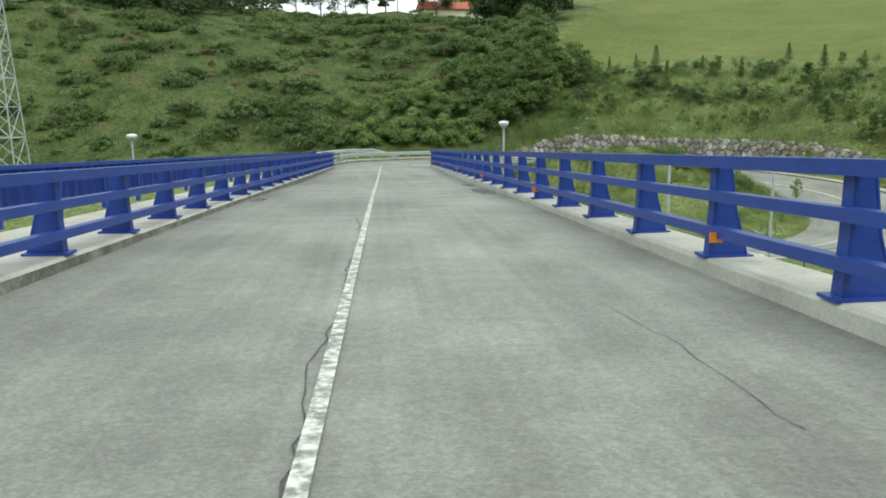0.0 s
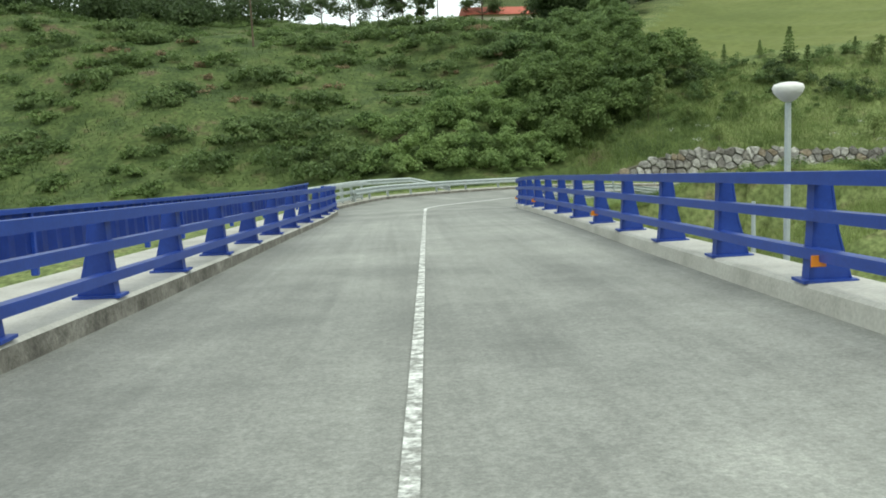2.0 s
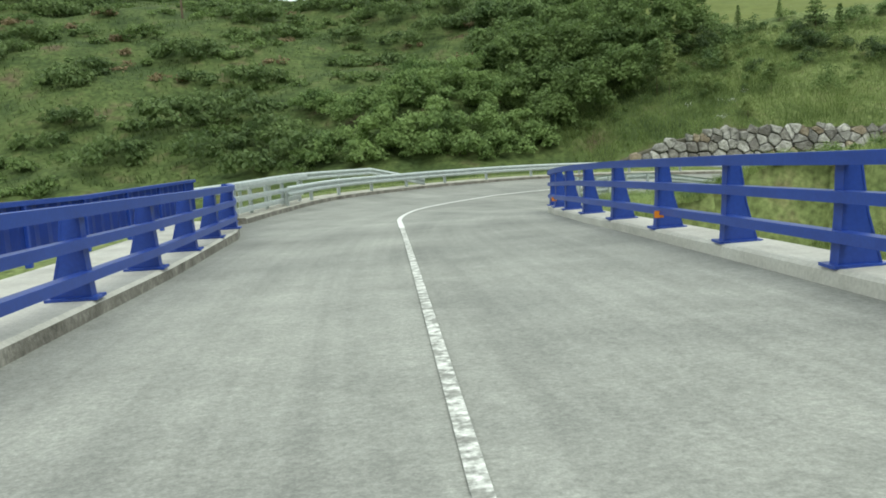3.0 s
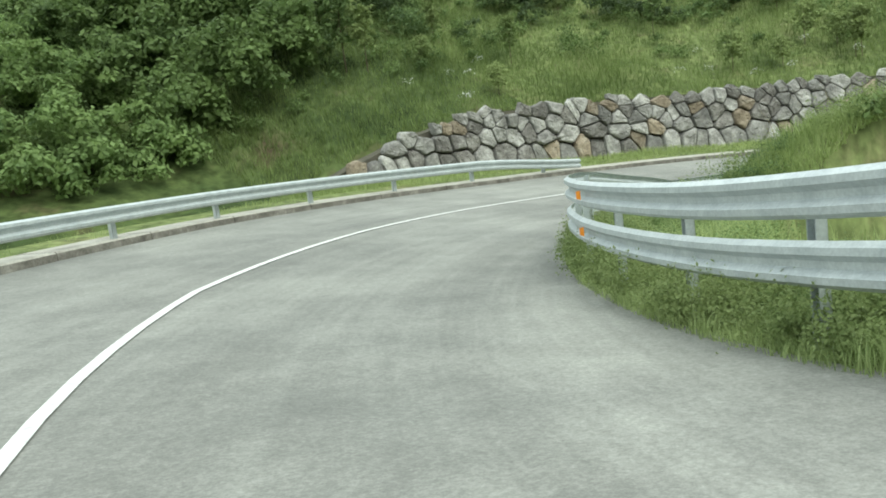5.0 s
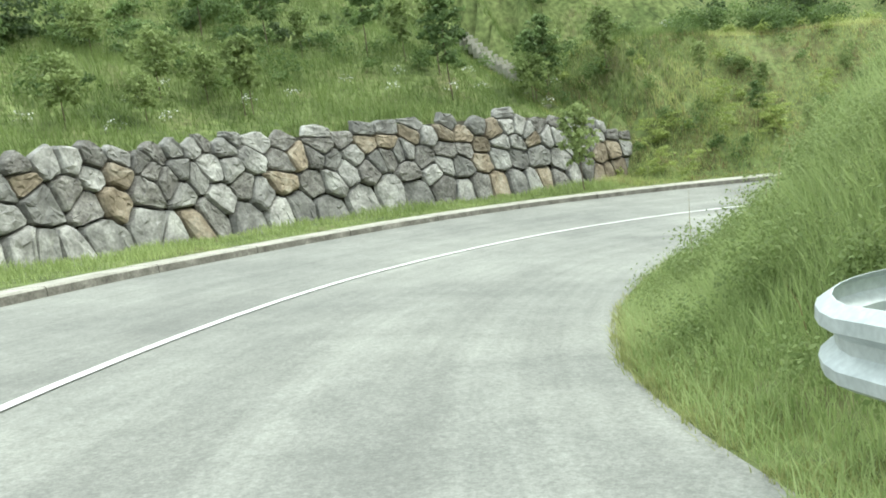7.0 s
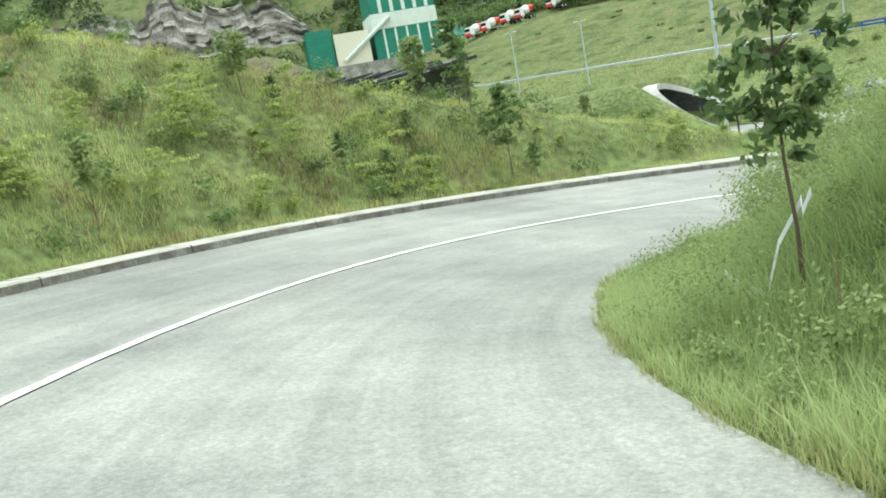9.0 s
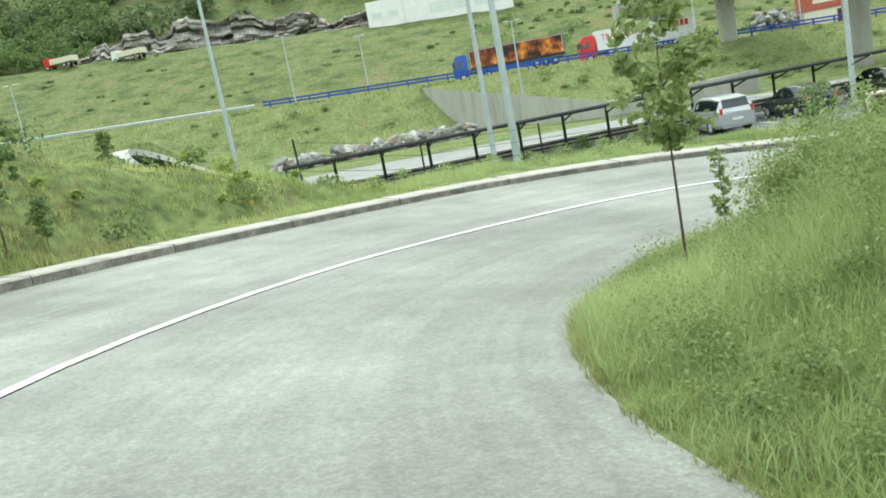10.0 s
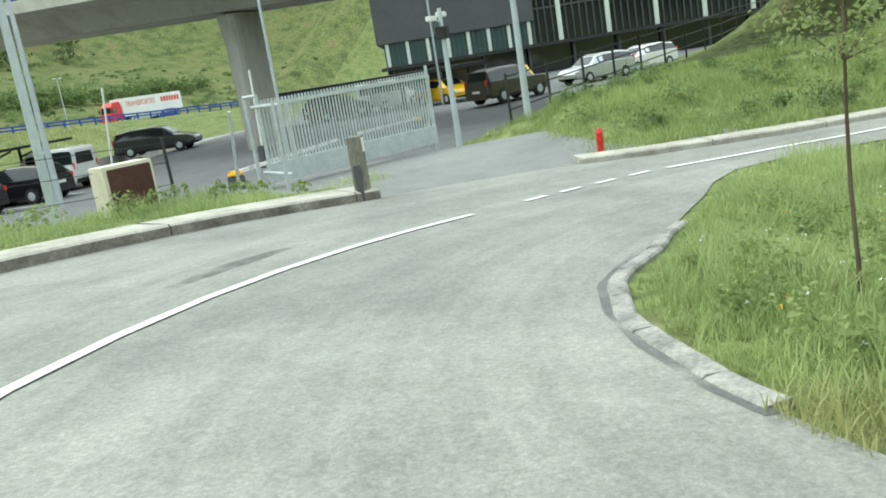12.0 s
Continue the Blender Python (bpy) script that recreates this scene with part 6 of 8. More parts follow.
# dark screen wall with a slatted roof in the cutting
netw = empty("screen_wall", pose(80, 26, PARK, 0, 0, -8), "dark grey screen wall under a black slatted roof", "wall", kind="structure")
part("wall_face", block(-11, 11, -0.4, 0.4, -1, 8.6, 0.1), GREY_CLAD, netw)
for k in range(26):
    x = -12 + 0.95 * k
    b = part("slat", block(x, x + 0.8, -0.8, 3.6, 0, 0.25, 0.04), BLACK, netw)
    b.matrix_basis = Matrix.Translation((0, 0, 8.7 + 0.05 * (x + 12) + 0.12 * math.sin(5 * x))) @ Matrix.Rotation(radians(-9 + 3 * math.sin(3 * x)), 4, "X")

# concrete works: striped green tower, sheds, mixer lorries
wx, wy = 200.0, -121.0
wz = far_z(wx, wy) - 0.2
plant = empty("batching_plant", pose(wx, wy, wz, 0, 0, 232 - 180), "tall green and white striped concrete plant", "industrial plant")
plant.scale = (1.5, 1.5, 1.5)
part("tower", block(-6.5, 6.5, -5, 5, 0, 26, 0.05), GREEN_TIN, plant)
for k in range(5):
    x = -5.2 + 2.3 * k
    part("white_stripe", block(x, x + 0.7, 5.0, 5.06, 9.0, 26), PALE_TIN, plant)
    part("white_stripe", block(x + 0.2, x + 0.6, 5.0, 5.06, 0, 5.8), PALE_TIN, plant)
part("pale_band", block(-6.6, 6.6, -5.1, 5.1, 5.9, 8.9, 0.03), PALE_TIN, plant)
part("silo_shed", block(14.5, 19.5, -4, 4, 0, 7.6, 0.05), GREEN_TIN, plant)
part("loading_bay", block(7.5, 14.3, -3, 5, 0, 6.3, 0.05), CREAM, plant)
part("conveyor", bar((13, 5.6, 1), (3, 5.6, 8), 0.45, 0.45, 6), PALE_TIN, plant)
bm = bmesh.new()
shed = [[bm.verts.new((x, y, z)) for y, z in ((-3.5, 0), (-3.5, 2.6), (0, 4.6), (3.5, 2.6), (3.5, 0))] for x in (-13.5, -7.2)]
for j in range(5):
    bm.faces.new((shed[0][j], shed[1][j], shed[1][(j + 1) % 5], shed[0][(j + 1) % 5]))
bm.faces.new(shed[0])
bm.faces.new(shed[1])
part("gabled_shed", bm, GREEN_TIN, plant)
yard = tagged(part("works_yard", block(-40, 60, -12, 14, -14, -0.05, 0.2), ROCK), "bare rocky yard of the concrete works", "ground", kind="structure")
yard.matrix_world = pose(wx + 2, wy, wz, 0, 0, 52)
for k, az in enumerate((54.5, 55.6, 56.9, 57.9, 60.0)):
    d = 238.0
    mx_, my_ = 30.9 + d * math.cos(radians(az)), 79.1 - d * math.sin(radians(az))
    m = empty("mixer_lorry", pose(mx_, my_, far_z(mx_, my_), 0, 0, 78), "red and white concrete mixer lorry in a row", "mixer lorry", "parked mixer lorries")
    part("cab", block(0.4, 2.2, -1.15, 1.15, 0.6, 2.9, 0.2), WHITE, m)
    part("windscreen", block(2.2, 2.23, -1.0, 1.0, 1.7, 2.5), GLASS, m)
    part("bumper", block(2.1, 2.35, -1.2, 1.2, 0.5, 1.3, 0.05), RED, m)
    drum = part("drum", bar((-1.4, 0, 2.5), (0.2, 0, 2.2), 1.3, 1.0, 14), WHITE, m)
    part("drum_tail", bar((-4.0, 0, 3.2), (-1.4, 0, 2.5), 0.55, 1.3, 14), RED, drum, "red painted tail of the drum")
    part("chassis", block(-4.2, 2.0, -0.5, 0.5, 0.5, 0.9), BLACK, m)
    for ax in (-3.2, -1.9, 1.3):
        for ay in (-1.1, 1.1):
            wheel(ax, ay, 0.5, m, STEEL)
# quarry faces
def rock_face(x, y, z, w, h, rz, label, seed):
    bm = bmesh.new()
    n, m_ = 96, 30
    rr2 = random.Random(seed)
    ph = rr2.uniform(0, 9)
    grid = []
    for i in range(n + 1):
        row = []
        for j in range(m_ + 1):
            u_, v_ = i / n, j / m_
            # tilted beds that break off in blocks, in benches set back one above another
            bed = v_ * 9 + u_ * w * 0.05
            back = 0.55 * h * (math.floor(v_ * 3.99) + min(1, 3 * ((v_ * 3.99) % 1))) / 4
            block_ = noise.cell(Vector((u_ * w / 2.6 + 2 * math.floor(bed), math.floor(bed), ph)))
            crag = noise.cell(Vector((u_ * w / 6.5 + ph, math.floor(bed / 2), 5)))
            p = Vector((w * (u_ - 0.5), back + 1.1 * block_ + 1.8 * crag + 2.0 * noise.noise(Vector((u_ * 7 + ph, v_ * 5, 0))), h * v_ * (0.8 + 0.35 * noise.noise(Vector((u_ * 6 + ph, 0, 1))) + 0.12 * noise.cell(Vector((u_ * w / 4, 2, ph)))) * (1 - abs(2 * u_ - 1) ** 6) + 0.35 * noise.noise(Vector((u_ * 60, v_ * 20, ph)))))
            row.append(bm.verts.new(p))
        grid.append(row)
    for i in range(n):
        for j in range(m_):
            bm.faces.new((grid[i][j], grid[i + 1][j], grid[i + 1][j + 1], grid[i][j + 1]))
    ob = part("rock_face", bm, ROCK, smooth=False)
    ob.matrix_world = pose(x, y, z, 0, 0, rz)
    return tagged(ob, label, "rock face", kind="structure")


rock_face(96, -130, far_z(96, -130) - 1, 66, 9, 190, "grey quarried rock face above the slope", 2)
rock_face(243, -64, far_z(243, -64) - 3, 96, 20, 232, "pale layered rock face behind the works", 4)
rock_face(60, -125, far_z(60, -125) - 1, 24, 5, 182, "low grey rock cut on the terrace", 6)
heap = bmesh.new()
hg = []
for i in range(33):
    a = 2 * math.pi * i / 32
    row = []
    for j in range(13):
        q = j / 12
        rad = 23 * q * (1 + 0.18 * noise.noise(Vector((math.cos(a) * 1.5, math.sin(a) * 1.5, 7))))
        x, y = 141.5 + rad * math.cos(a) * 1.2, -14 + rad * math.sin(a)
        row.append(heap.verts.new((x, y, far_z(x, y) - 0.4 + (10.5 - far_z(141.5, -14)) * (math.cos(math.pi * q) * 0.5 + 0.5) + 0.5 * noise.noise(Vector((x * 0.3, y * 0.3, 0))))))
    hg.append(row)
for a, b in zip(hg, hg[1:]):
    for j in range(12):
        heap.faces.new((a[j], a[j + 1], b[j + 1], b[j]))
bmesh.ops.remove_doubles(heap, verts=heap.verts, dist=0.02)
tagged(part("spoil_heap", heap, HEAP, smooth=True), "brown and green overgrown spoil heap", "mound", kind="structure")
for k, x in enumerate((108.0, 124.0)):
    d = empty("tipper_lorry", pose(x, -119 - 0.05 * (x - 108), far_z(x, -119 - 0.05 * (x - 108)), 0, 0, -20), "dusty tipper lorry below the rock face", "truck", "tipper lorries")
    part("cab", block(2.6, 4.4, -1.1, 1.1, 0.6, 2.6, 0.1), [WHITE, RED][k], d)
    part("body", block(-4, 2.4, -1.2, 1.2, 1.0, 2.2, 0.06), CREAM, d)
    for ax in (-3, -1.6, 3.4):
        for ay in (-1.1, 1.1):
            wheel(ax, ay, 0.5, d, STEEL)

move_far(far_things)

# hill top: house with a red roof, wooden poles, pylon
def wood_pole(x, y, h, label):
    p = empty("utility_pole", pose(x, y, ground_z(x, y)), label, "utility pole", "utility poles")
    part("pole", bar((0, 0, -0.5), (0, 0, h), 0.13, 0.09, 8), BARK, p)
    part("crossarm", block(-0.7, 0.7, -0.05, 0.05, h - 0.4, h - 0.28, 0.01), BARK, p)


wood_pole(-21.5, 137, 8.5, "wooden utility pole on the scrubby hillside")
wood_pole(3.5, 196, 8.0, "wooden utility pole on the ridge")
hz = ground_z(16, 205) - 1.3
farm = empty("farmhouse", pose(16, 205, hz, 0, 0, 10), "low farmhouse with an orange tiled roof", "house")
part("wall", block(-7, 7, -4, 4, -1, 2.8, 0.03), CREAM, farm)
bm = bmesh.new()
v = [bm.verts.new(q) for q in ((-7.6, -4.6, 2.7), (7.6, -4.6, 2.7), (7.6, 4.6, 2.7), (-7.6, 4.6, 2.7), (-7.6, 0, 4.8), (7.6, 0, 4.8))]
for f in ((0, 1, 5, 4), (2, 3, 4, 5), (0, 4, 3), (1, 2, 5), (0, 3, 2, 1)):
    bm.faces.new([v[i] for i in f])
part("roof", bm, BRICK_RED, farm, "orange tiled roof")
pyl = empty("pylon", pose(-40.4, 92, ground_z(-40.4, 92) + 0.0), "grey steel lattice electricity pylon", "pylon")
bm = bmesh.new()
H_, b0, b1 = 26.0, 2.0, 0.5
cs = [(-1, -1), (1, -1), (1, 1), (-1, 1)]
lev = [0, 3.4, 6.6, 9.6, 12.4, 15, 17.4, 19.6, 21.6, 23.4, 26]
for z0, z1 in zip(lev, lev[1:]):
    w0, w1 = b0 + (b1 - b0) * z0 / H_, b0 + (b1 - b0) * z1 / H_
    for i in range(4):
        (ax, ay), (bx_, by_) = cs[i], cs[(i + 1) % 4]
        tube(bm, (ax * w0, ay * w0, z0), (ax * w1, ay * w1, z1), 0.08, 0.08, 4)
        tube(bm, (ax * w0, ay * w0, z0), (bx_ * w1, by_ * w1, z1), 0.045, 0.045, 4)
        tube(bm, (bx_ * w0, by_ * w0, z0), (ax * w1, ay * w1, z1), 0.045, 0.045, 4)
        tube(bm, (ax * w1, ay * w1, z1), (bx_ * w1, by_ * w1, z1), 0.045, 0.045, 4)
part("lattice", bm, POLE, pyl)
bm = bmesh.new()
for z in (17.5, 21.0, 24.5):
    tube(bm, (-4, 0, z), (4, 0, z), 0.08, 0.08, 4)
part("crossarms", bm, POLE, pyl)

# ---- plants ----
nrg = np.random.default_rng(11)


def leaves(centres, radii, count, size, flat=0.75, shell=0.55):
    """Arrays of leaf quads scattered through ellipsoids: verts, faces."""
    centres, radii = np.asarray(centres, float), np.asarray(radii, float)
    if radii.ndim == 1:
        radii = np.stack([radii, radii, radii * flat], 1)
    n = len(centres)
    c = np.repeat(centres, count, 0)
    r = np.repeat(radii, count, 0)
    d = nrg.normal(size=(n * count, 3))
    d /= np.linalg.norm(d, axis=1)[:, None]
    d[:, 2] = np.where(d[:, 2] < -0.35, -d[:, 2], d[:, 2])
    rad = shell + (1 - shell) * nrg.random((n * count, 1)) ** 0.7
    lump = 1 + 0.22 * np.sin(d[:, :1] * 5 + c[:, :1]) * np.cos(d[:, 1:2] * 5 + c[:, 1:2])
    p = c + d * r * rad * lump
    nr = d + nrg.normal(size=p.shape) * 0.7 + (0, 0, 0.35)
    nr /= np.linalg.norm(nr, axis=1)[:, None]
    a = np.cross(nr, nrg.normal(size=p.shape))
    a /= np.linalg.norm(a, axis=1)[:, None]
    b = np.cross(nr, a)
    s = size * (0.6 + 0.8 * nrg.random((len(p), 1)))
    v = np.stack([p - a * s, p - b * s * 0.55 + nr * s * 0.15, p + a * s, p + b * s * 0.55 + nr * s * 0.15], 1).reshape(-1, 3)
    return v, np.arange(len(v)).reshape(-1, 4)


def cloud(name, centres, radii, count, size, mat, parent=None, flat=0.75, shell=0.55):
    v, f = leaves(centres, radii, count, size, flat, shell)
    return quick_mesh(name, v, f, mat, parent)


def trunk_mesh(h, r, limbs, seed, spread, low=0.38):
    """A bent tapering trunk with its limbs grown on, and the limbs' ends."""
    rg = random.Random(seed)
    bm = bmesh.new()
    n, rings = 7, []
    for k in range(7):
        c = Vector((rg.uniform(-0.005, 0.005) * h * k ** 0.5, rg.uniform(-0.005, 0.005) * h * k ** 0.5, -0.3 + (h + 0.3) * k / 6))
        q = r * (1 - 0.13 * k)
        rings.append([bm.verts.new(c + Vector((q * math.cos(2 * math.pi * i / n), q * math.sin(2 * math.pi * i / n), 0))) for i in range(n)])
    for a, b in zip(rings, rings[1:]):
        for i in range(n):
            bm.faces.new((a[i], a[(i + 1) % n], b[(i + 1) % n], b[i]))
    tip = bm.verts.new(Vector((0, 0, h * 1.02)))
    for i in range(n):
        bm.faces.new((rings[-1][i], rings[-1][(i + 1) % n], tip))
    ends = []
    for k in range(limbs):
        f = rg.uniform(low, 0.95)
        j = min(5, int((f * h + 0.3) / (h + 0.3) * 6))
        i = rg.randrange(n)
        m = sum((v.co for v in rings[j]), Vector()) / n
        m = m.lerp(sum((v.co for v in rings[j + 1]), Vector()) / n, 0.5)
        a = 2 * math.pi * (i + 0.5) / n
        q = m + Vector((math.cos(a) * spread * (1.15 - f * 0.6), math.sin(a) * spread * (1.15 - f * 0.6), spread * rg.uniform(0.3, 0.8)))
        mid = m.lerp(q, 0.25)
        side = Vector((-math.sin(a), math.cos(a), 0))
        foot, ring = [[bm.verts.new(c + side * sx * rm + Vector((0, 0, sz * rm))) for sx, sz in ((-1, -1), (1, -1), (1, 1), (-1, 1))] for c, rm in ((m, r * 0.36), (mid, r * 0.25))]
        e = bm.verts.new(q)
        for c in range(4):
            bm.faces.new((foot[c], foot[(c + 1) % 4], ring[(c + 1) % 4], ring[c]))
            bm.faces.new((ring[c], ring[(c + 1) % 4], e))
        ends.append(q)
    return bm, ends + [Vector((0, 0, h))]


def tree(name, x, y, z, h, spread, leaf, count, mat, label, seed=1, r=0.08, limbs=7, group="", clump=0.42, lean=0.0, category="tree", slim=False, low=0.38):
    t = empty(name, pose(x, y, z, lean, 0, seed * 37 % 360), label, category, group)
    bm, ends = trunk_mesh(h * 0.92, r, limbs, seed, spread, low)
    part("trunk", bm, BARK, t)
    rg = random.Random(seed + 50)
    cs, rs = [], []
    if slim:
        # a loose crown all along the upper stem
        for k in range(64):
            f = rg.uniform(low - 0.02, 1.02)
            w = spread * (0.35 + 1.1 * math.sin(math.pi * min(1, max(0, (f - low + 0.08) / (1.13 - low)))))
            a = rg.uniform(0, 6.283)
            q = w * rg.uniform(0.1, 1.0)
            cs.append((q * math.cos(a), q * math.sin(a), h * f - 0.15 * q))
            rs.append(spread * rg.uniform(0.25, 0.5))
    for e in ends:
        for k in range(1 if slim else 3):
            cs.append(tuple(e + Vector((rg.uniform(-1, 1), rg.uniform(-1, 1), rg.uniform(-0.7, 0.9))) * spread * 0.35))
            rs.append(spread * clump * rg.uniform(0.6, 1.15))
    cloud("crown", cs, np.array(rs), max(8, count // len(cs)), leaf, mat, t, 0.8, 0.1 if slim else 0.3)
    return t


def blades(name, xy, height, width, mat, label, lean=0.35, seeds=0.0, z=None, plain=False):
    """Grass: one bent blade at each place."""
    xy = np.asarray(xy, float)
    free = ~on_road(xy[:, 0], xy[:, 1])
    xy, height = xy[free], np.broadcast_to(height, len(free))[free]
    n = len(xy)
    zz = ground(xy[:, 0], xy[:, 1])
    if z is not None:
        zz = np.maximum(zz, nearest(xy[:, 0], xy[:, 1])[2] + z)
    h = np.asarray(height, float) * (0.45 + 0.8 * nrg.random(n))
    a = nrg.random(n) * 2 * np.pi
    d = np.stack([np.cos(a), np.sin(a)], 1)
    side = np.stack([-d[:, 1], d[:, 0]], 1) * (width * (0.6 + 0.8 * nrg.random(n)))[:, None]
    bend = d * (h * lean * (0.3 + nrg.random(n)))[:, None]
    base = np.c_[xy, zz - 0.03]
    v0 = base + np.c_[side, np.zeros(n)]
    v1 = base - np.c_[side, np.zeros(n)]
    m0 = base + np.c_[bend * 0.35 - side * 0.7, h * 0.6]
    m1 = base + np.c_[bend * 0.35 + side * 0.7, h * 0.6]
    tip = base + np.c_[bend, h]
    if plain:
        ob = quick_mesh(name, np.stack([v0, v1, tip], 1).reshape(-1, 3), np.arange(3 * n).reshape(-1, 3), mat)
        return tagged(ob, label, "grass", kind="stuff")
    v = np.stack([v0, v1, m0, m1, tip], 1).reshape(-1, 3)
    k = np.arange(n)[:, None] * 5
    f = np.concatenate([k + [0, 1, 2], k + [0, 2, 3], k + [3, 2, 4]], 0)
    ob = quick_mesh(name, v, f, mat)
    return tagged(ob, label, "grass", kind="stuff")


def along(r0, r1, lat0, lat1, n):
    """Random places beside the road; lat0 and lat1 are functions of the run."""
    s = S_END + r0 + (r1 - r0) * nrg.random(n)
    a = np.array([lat0(q) for q in s])
    b = np.array([lat1(q) for q in s])
    l = a + (b - a) * nrg.random(n)
    x = np.interp(s, S, line[:, 0]) + np.interp(s, S, right[:, 0]) * l
    y = np.interp(s, S, line[:, 1]) + np.interp(s, S, right[:, 1]) * l
    return np.stack([x, y], 1)


# verges
def mottled(p, lo, hi, f=0.9):
    """Uneven heights: patches of short and long growth."""
    return lo + (hi - lo) * (0.5 + 0.5 * np.sin(p[:, 0] * f + 1.7 * np.sin(p[:, 1] * f * 0.6)) * np.cos(p[:, 1] * f * 1.2)) ** 1.3


p = along(26, 61, lambda s: edge_in(s) + 0.1, lambda s: edge_in(s) + 1.8 + 2.6 * nrg.random(), 120000)
d_in = np.clip(nearest(p[:, 0], p[:, 1])[1] - 1.2, 0, 3)
blades("tall_grass", p, mottled(p, 0.16, 0.42) * (0.5 + 0.45 * d_in), 0.0042, GRASS_VERGE, "tall green roadside grass inside the loop", 0.7, z=-0.02)
p = along(26, 66.5, lambda s: edge_in(s) + 0.0, lambda s: edge_in(s) + 0.5, 30000)
blades("verge_grass", p, mottled(p, 0.06, 0.2), 0.0045, GRASS, "short yellow-green grass at the asphalt's edge", 0.7, z=-0.02)
p = along(7.9, 27, lambda s: edge_in(s) - 0.1, lambda s: edge_in(s) + 2.4, 62000)
blades("verge_grass", p, mottled(p, 0.14, 0.42), 0.0045, GRASS_VERGE, "green grass under the guard rail", 0.7, z=-0.02)
p = along(60, 80, lambda s: edge_in(s) + 0.35, lambda s: edge_in(s) + 7, 80000)
blades("verge_grass", p, mottled(p, 0.1, 0.36, 1.7), 0.0045, GRASS_VERGE, "uneven grass with small flowers at the loop's end", 0.7, z=-0.02)
p = along(4, 60, lambda s: edge_in(s) + 1.5, lambda s: edge_in(s) + 12, 90000)
blades("meadow_grass", p, mottled(p, 0.2, 0.5), 0.014, GRASS_TALL, "rough grass inside the loop", 0.6, plain=True)
p = along(26, 52, lambda s: edge_out(s) - 0.9, lambda s: float(wall_lat(s - S_END)) + 0.7, 22000)
blades("verge_grass", p, mottled(p, 0.12, 0.3), 0.009, GRASS_TALL, "grass between the kerb and the rock wall", 0.7, z=0.05)
p = along(26, 52, lambda s: float(wall_lat(s - S_END)) - 0.85, lambda s: float(wall_lat(s - S_END)) - 17, 95000)
blades("bank_grass", p, mottled(p, 0.25, 0.6, 0.5), 0.016, GRASS_WALL, "long grass on the bank above the rock wall", 0.6, plain=True)
p = along(48, 65.5, lambda s: edge_out(s) - 0.85, lambda s: edge_out(s) - 14, 85000)
blades("bank_grass", p, mottled(p, 0.1, 0.34, 0.6), 0.011, GRASS_BANK, "dry and green grass on the embankment", 0.7, z=0.05, plain=True)
p = along(63, 76.2, lambda s: edge_out(s) - 0.85, lambda s: edge_out(s) - 3.6, 32000)
blades("verge_grass", p, mottled(p, 0.1, 0.34, 1.5), 0.007, GRASS_VERGE, "weedy grass in the verge by the parking", 0.7)
p = along(78.4, 94, lambda s: edge_out(s) - 0.6, lambda s: edge_out(s) - 15, 80000)
keep = (p[:, 1] - apron_side(p[:, 0]) > 0.15) & (p[:, 0] > 6.5)
blades("bank_grass", p[keep], mottled(p[keep], 0.14, 0.4, 1.2), 0.011, GRASS_TALL, "grass on the mound past the gate", 0.7, plain=True)
p = along(9, 27, lambda s: edge_out(s) - 1.0, lambda s: edge_out(s) - 7, 22000)
blades("verge_grass", p, mottled(p, 0.2, 0.5), 0.012, GRASS_TALL, "grass behind the outer guard rail", 0.6, plain=True)
x = nrg.uniform(-2, 34, 110000)
y = nrg.uniform(50, 88, 110000)
sx, lx, _ = nearest(x, y)
keep = (lx > 4.6) & (sx - S_END < 62)
p = np.stack([x[keep], y[keep]], 1)
blades("meadow_grass", p, mottled(p, 0.12, 0.3), 0.016, GRASS_TALL, "rough grass on the slope beside the bridge", 0.6, plain=True)

p = along(48, 61, lambda s: edge_out(s) - 0.9, lambda s: edge_out(s) - 13, 24000)
blades("dry_grass", p, mottled(p, 0.1, 0.36, 0.8), 0.01, GRASS_DRY, "dry straw-coloured grass on the embankment", 0.8, z=0.05, plain=True)
p = along(62, 80, lambda s: edge_in(s) + 0.2, lambda s: edge_in(s) + 2.2, 26000)
blades("verge_grass", p, mottled(p, 0.05, 0.15), 0.005, GRASS_TALL, "short grass behind the stone edging", 0.8, z=-0.01)
p = along(79.5, 93, lambda s: edge_out(s) - 1.2, lambda s: edge_out(s) - 14, 150)
p = p[(p[:, 1] - apron_side(p[:, 0]) > 1.0) & (p[:, 0] > 7)]
hgt = nrg.uniform(0.15, 0.55, len(p))
tagged(cloud("mound_shrubs", np.c_[p, ground(p[:, 0], p[:, 1]) + hgt * 0.4], hgt, 150, 0.04, LEAF_BUSH, None, 0.9, 0.15), "low shrubs and brambles on the mound past the gate", "shrubs", kind="stuff")
# withered patches and feathery shrubs on the embankment
p = along(48, 58.5, lambda s: edge_out(s) - 0.9, lambda s: edge_out(s) - 9, 28000)
spot = np.sin(p[:, 0] * 1.1 + 2 * np.sin(p[:, 1] * 0.7)) + np.cos(p[:, 1] * 1.3 - p[:, 0] * 0.5) + 0.6 * np.sin(p[:, 0] * 2.7 + p[:, 1] * 3.1)
p = p[spot > 0.25]
blades("withered_grass", p, mottled(p, 0.1, 0.3), 0.011, GRASS_BROWN, "brown withered growth in patches on the embankment", 0.9, z=0.05, plain=True)
p = along(49, 58.5, lambda s: edge_out(s) - 1.3, lambda s: edge_out(s) - 5.0, 24)
zc = ground(p[:, 0], p[:, 1])
cs, rs = [], []
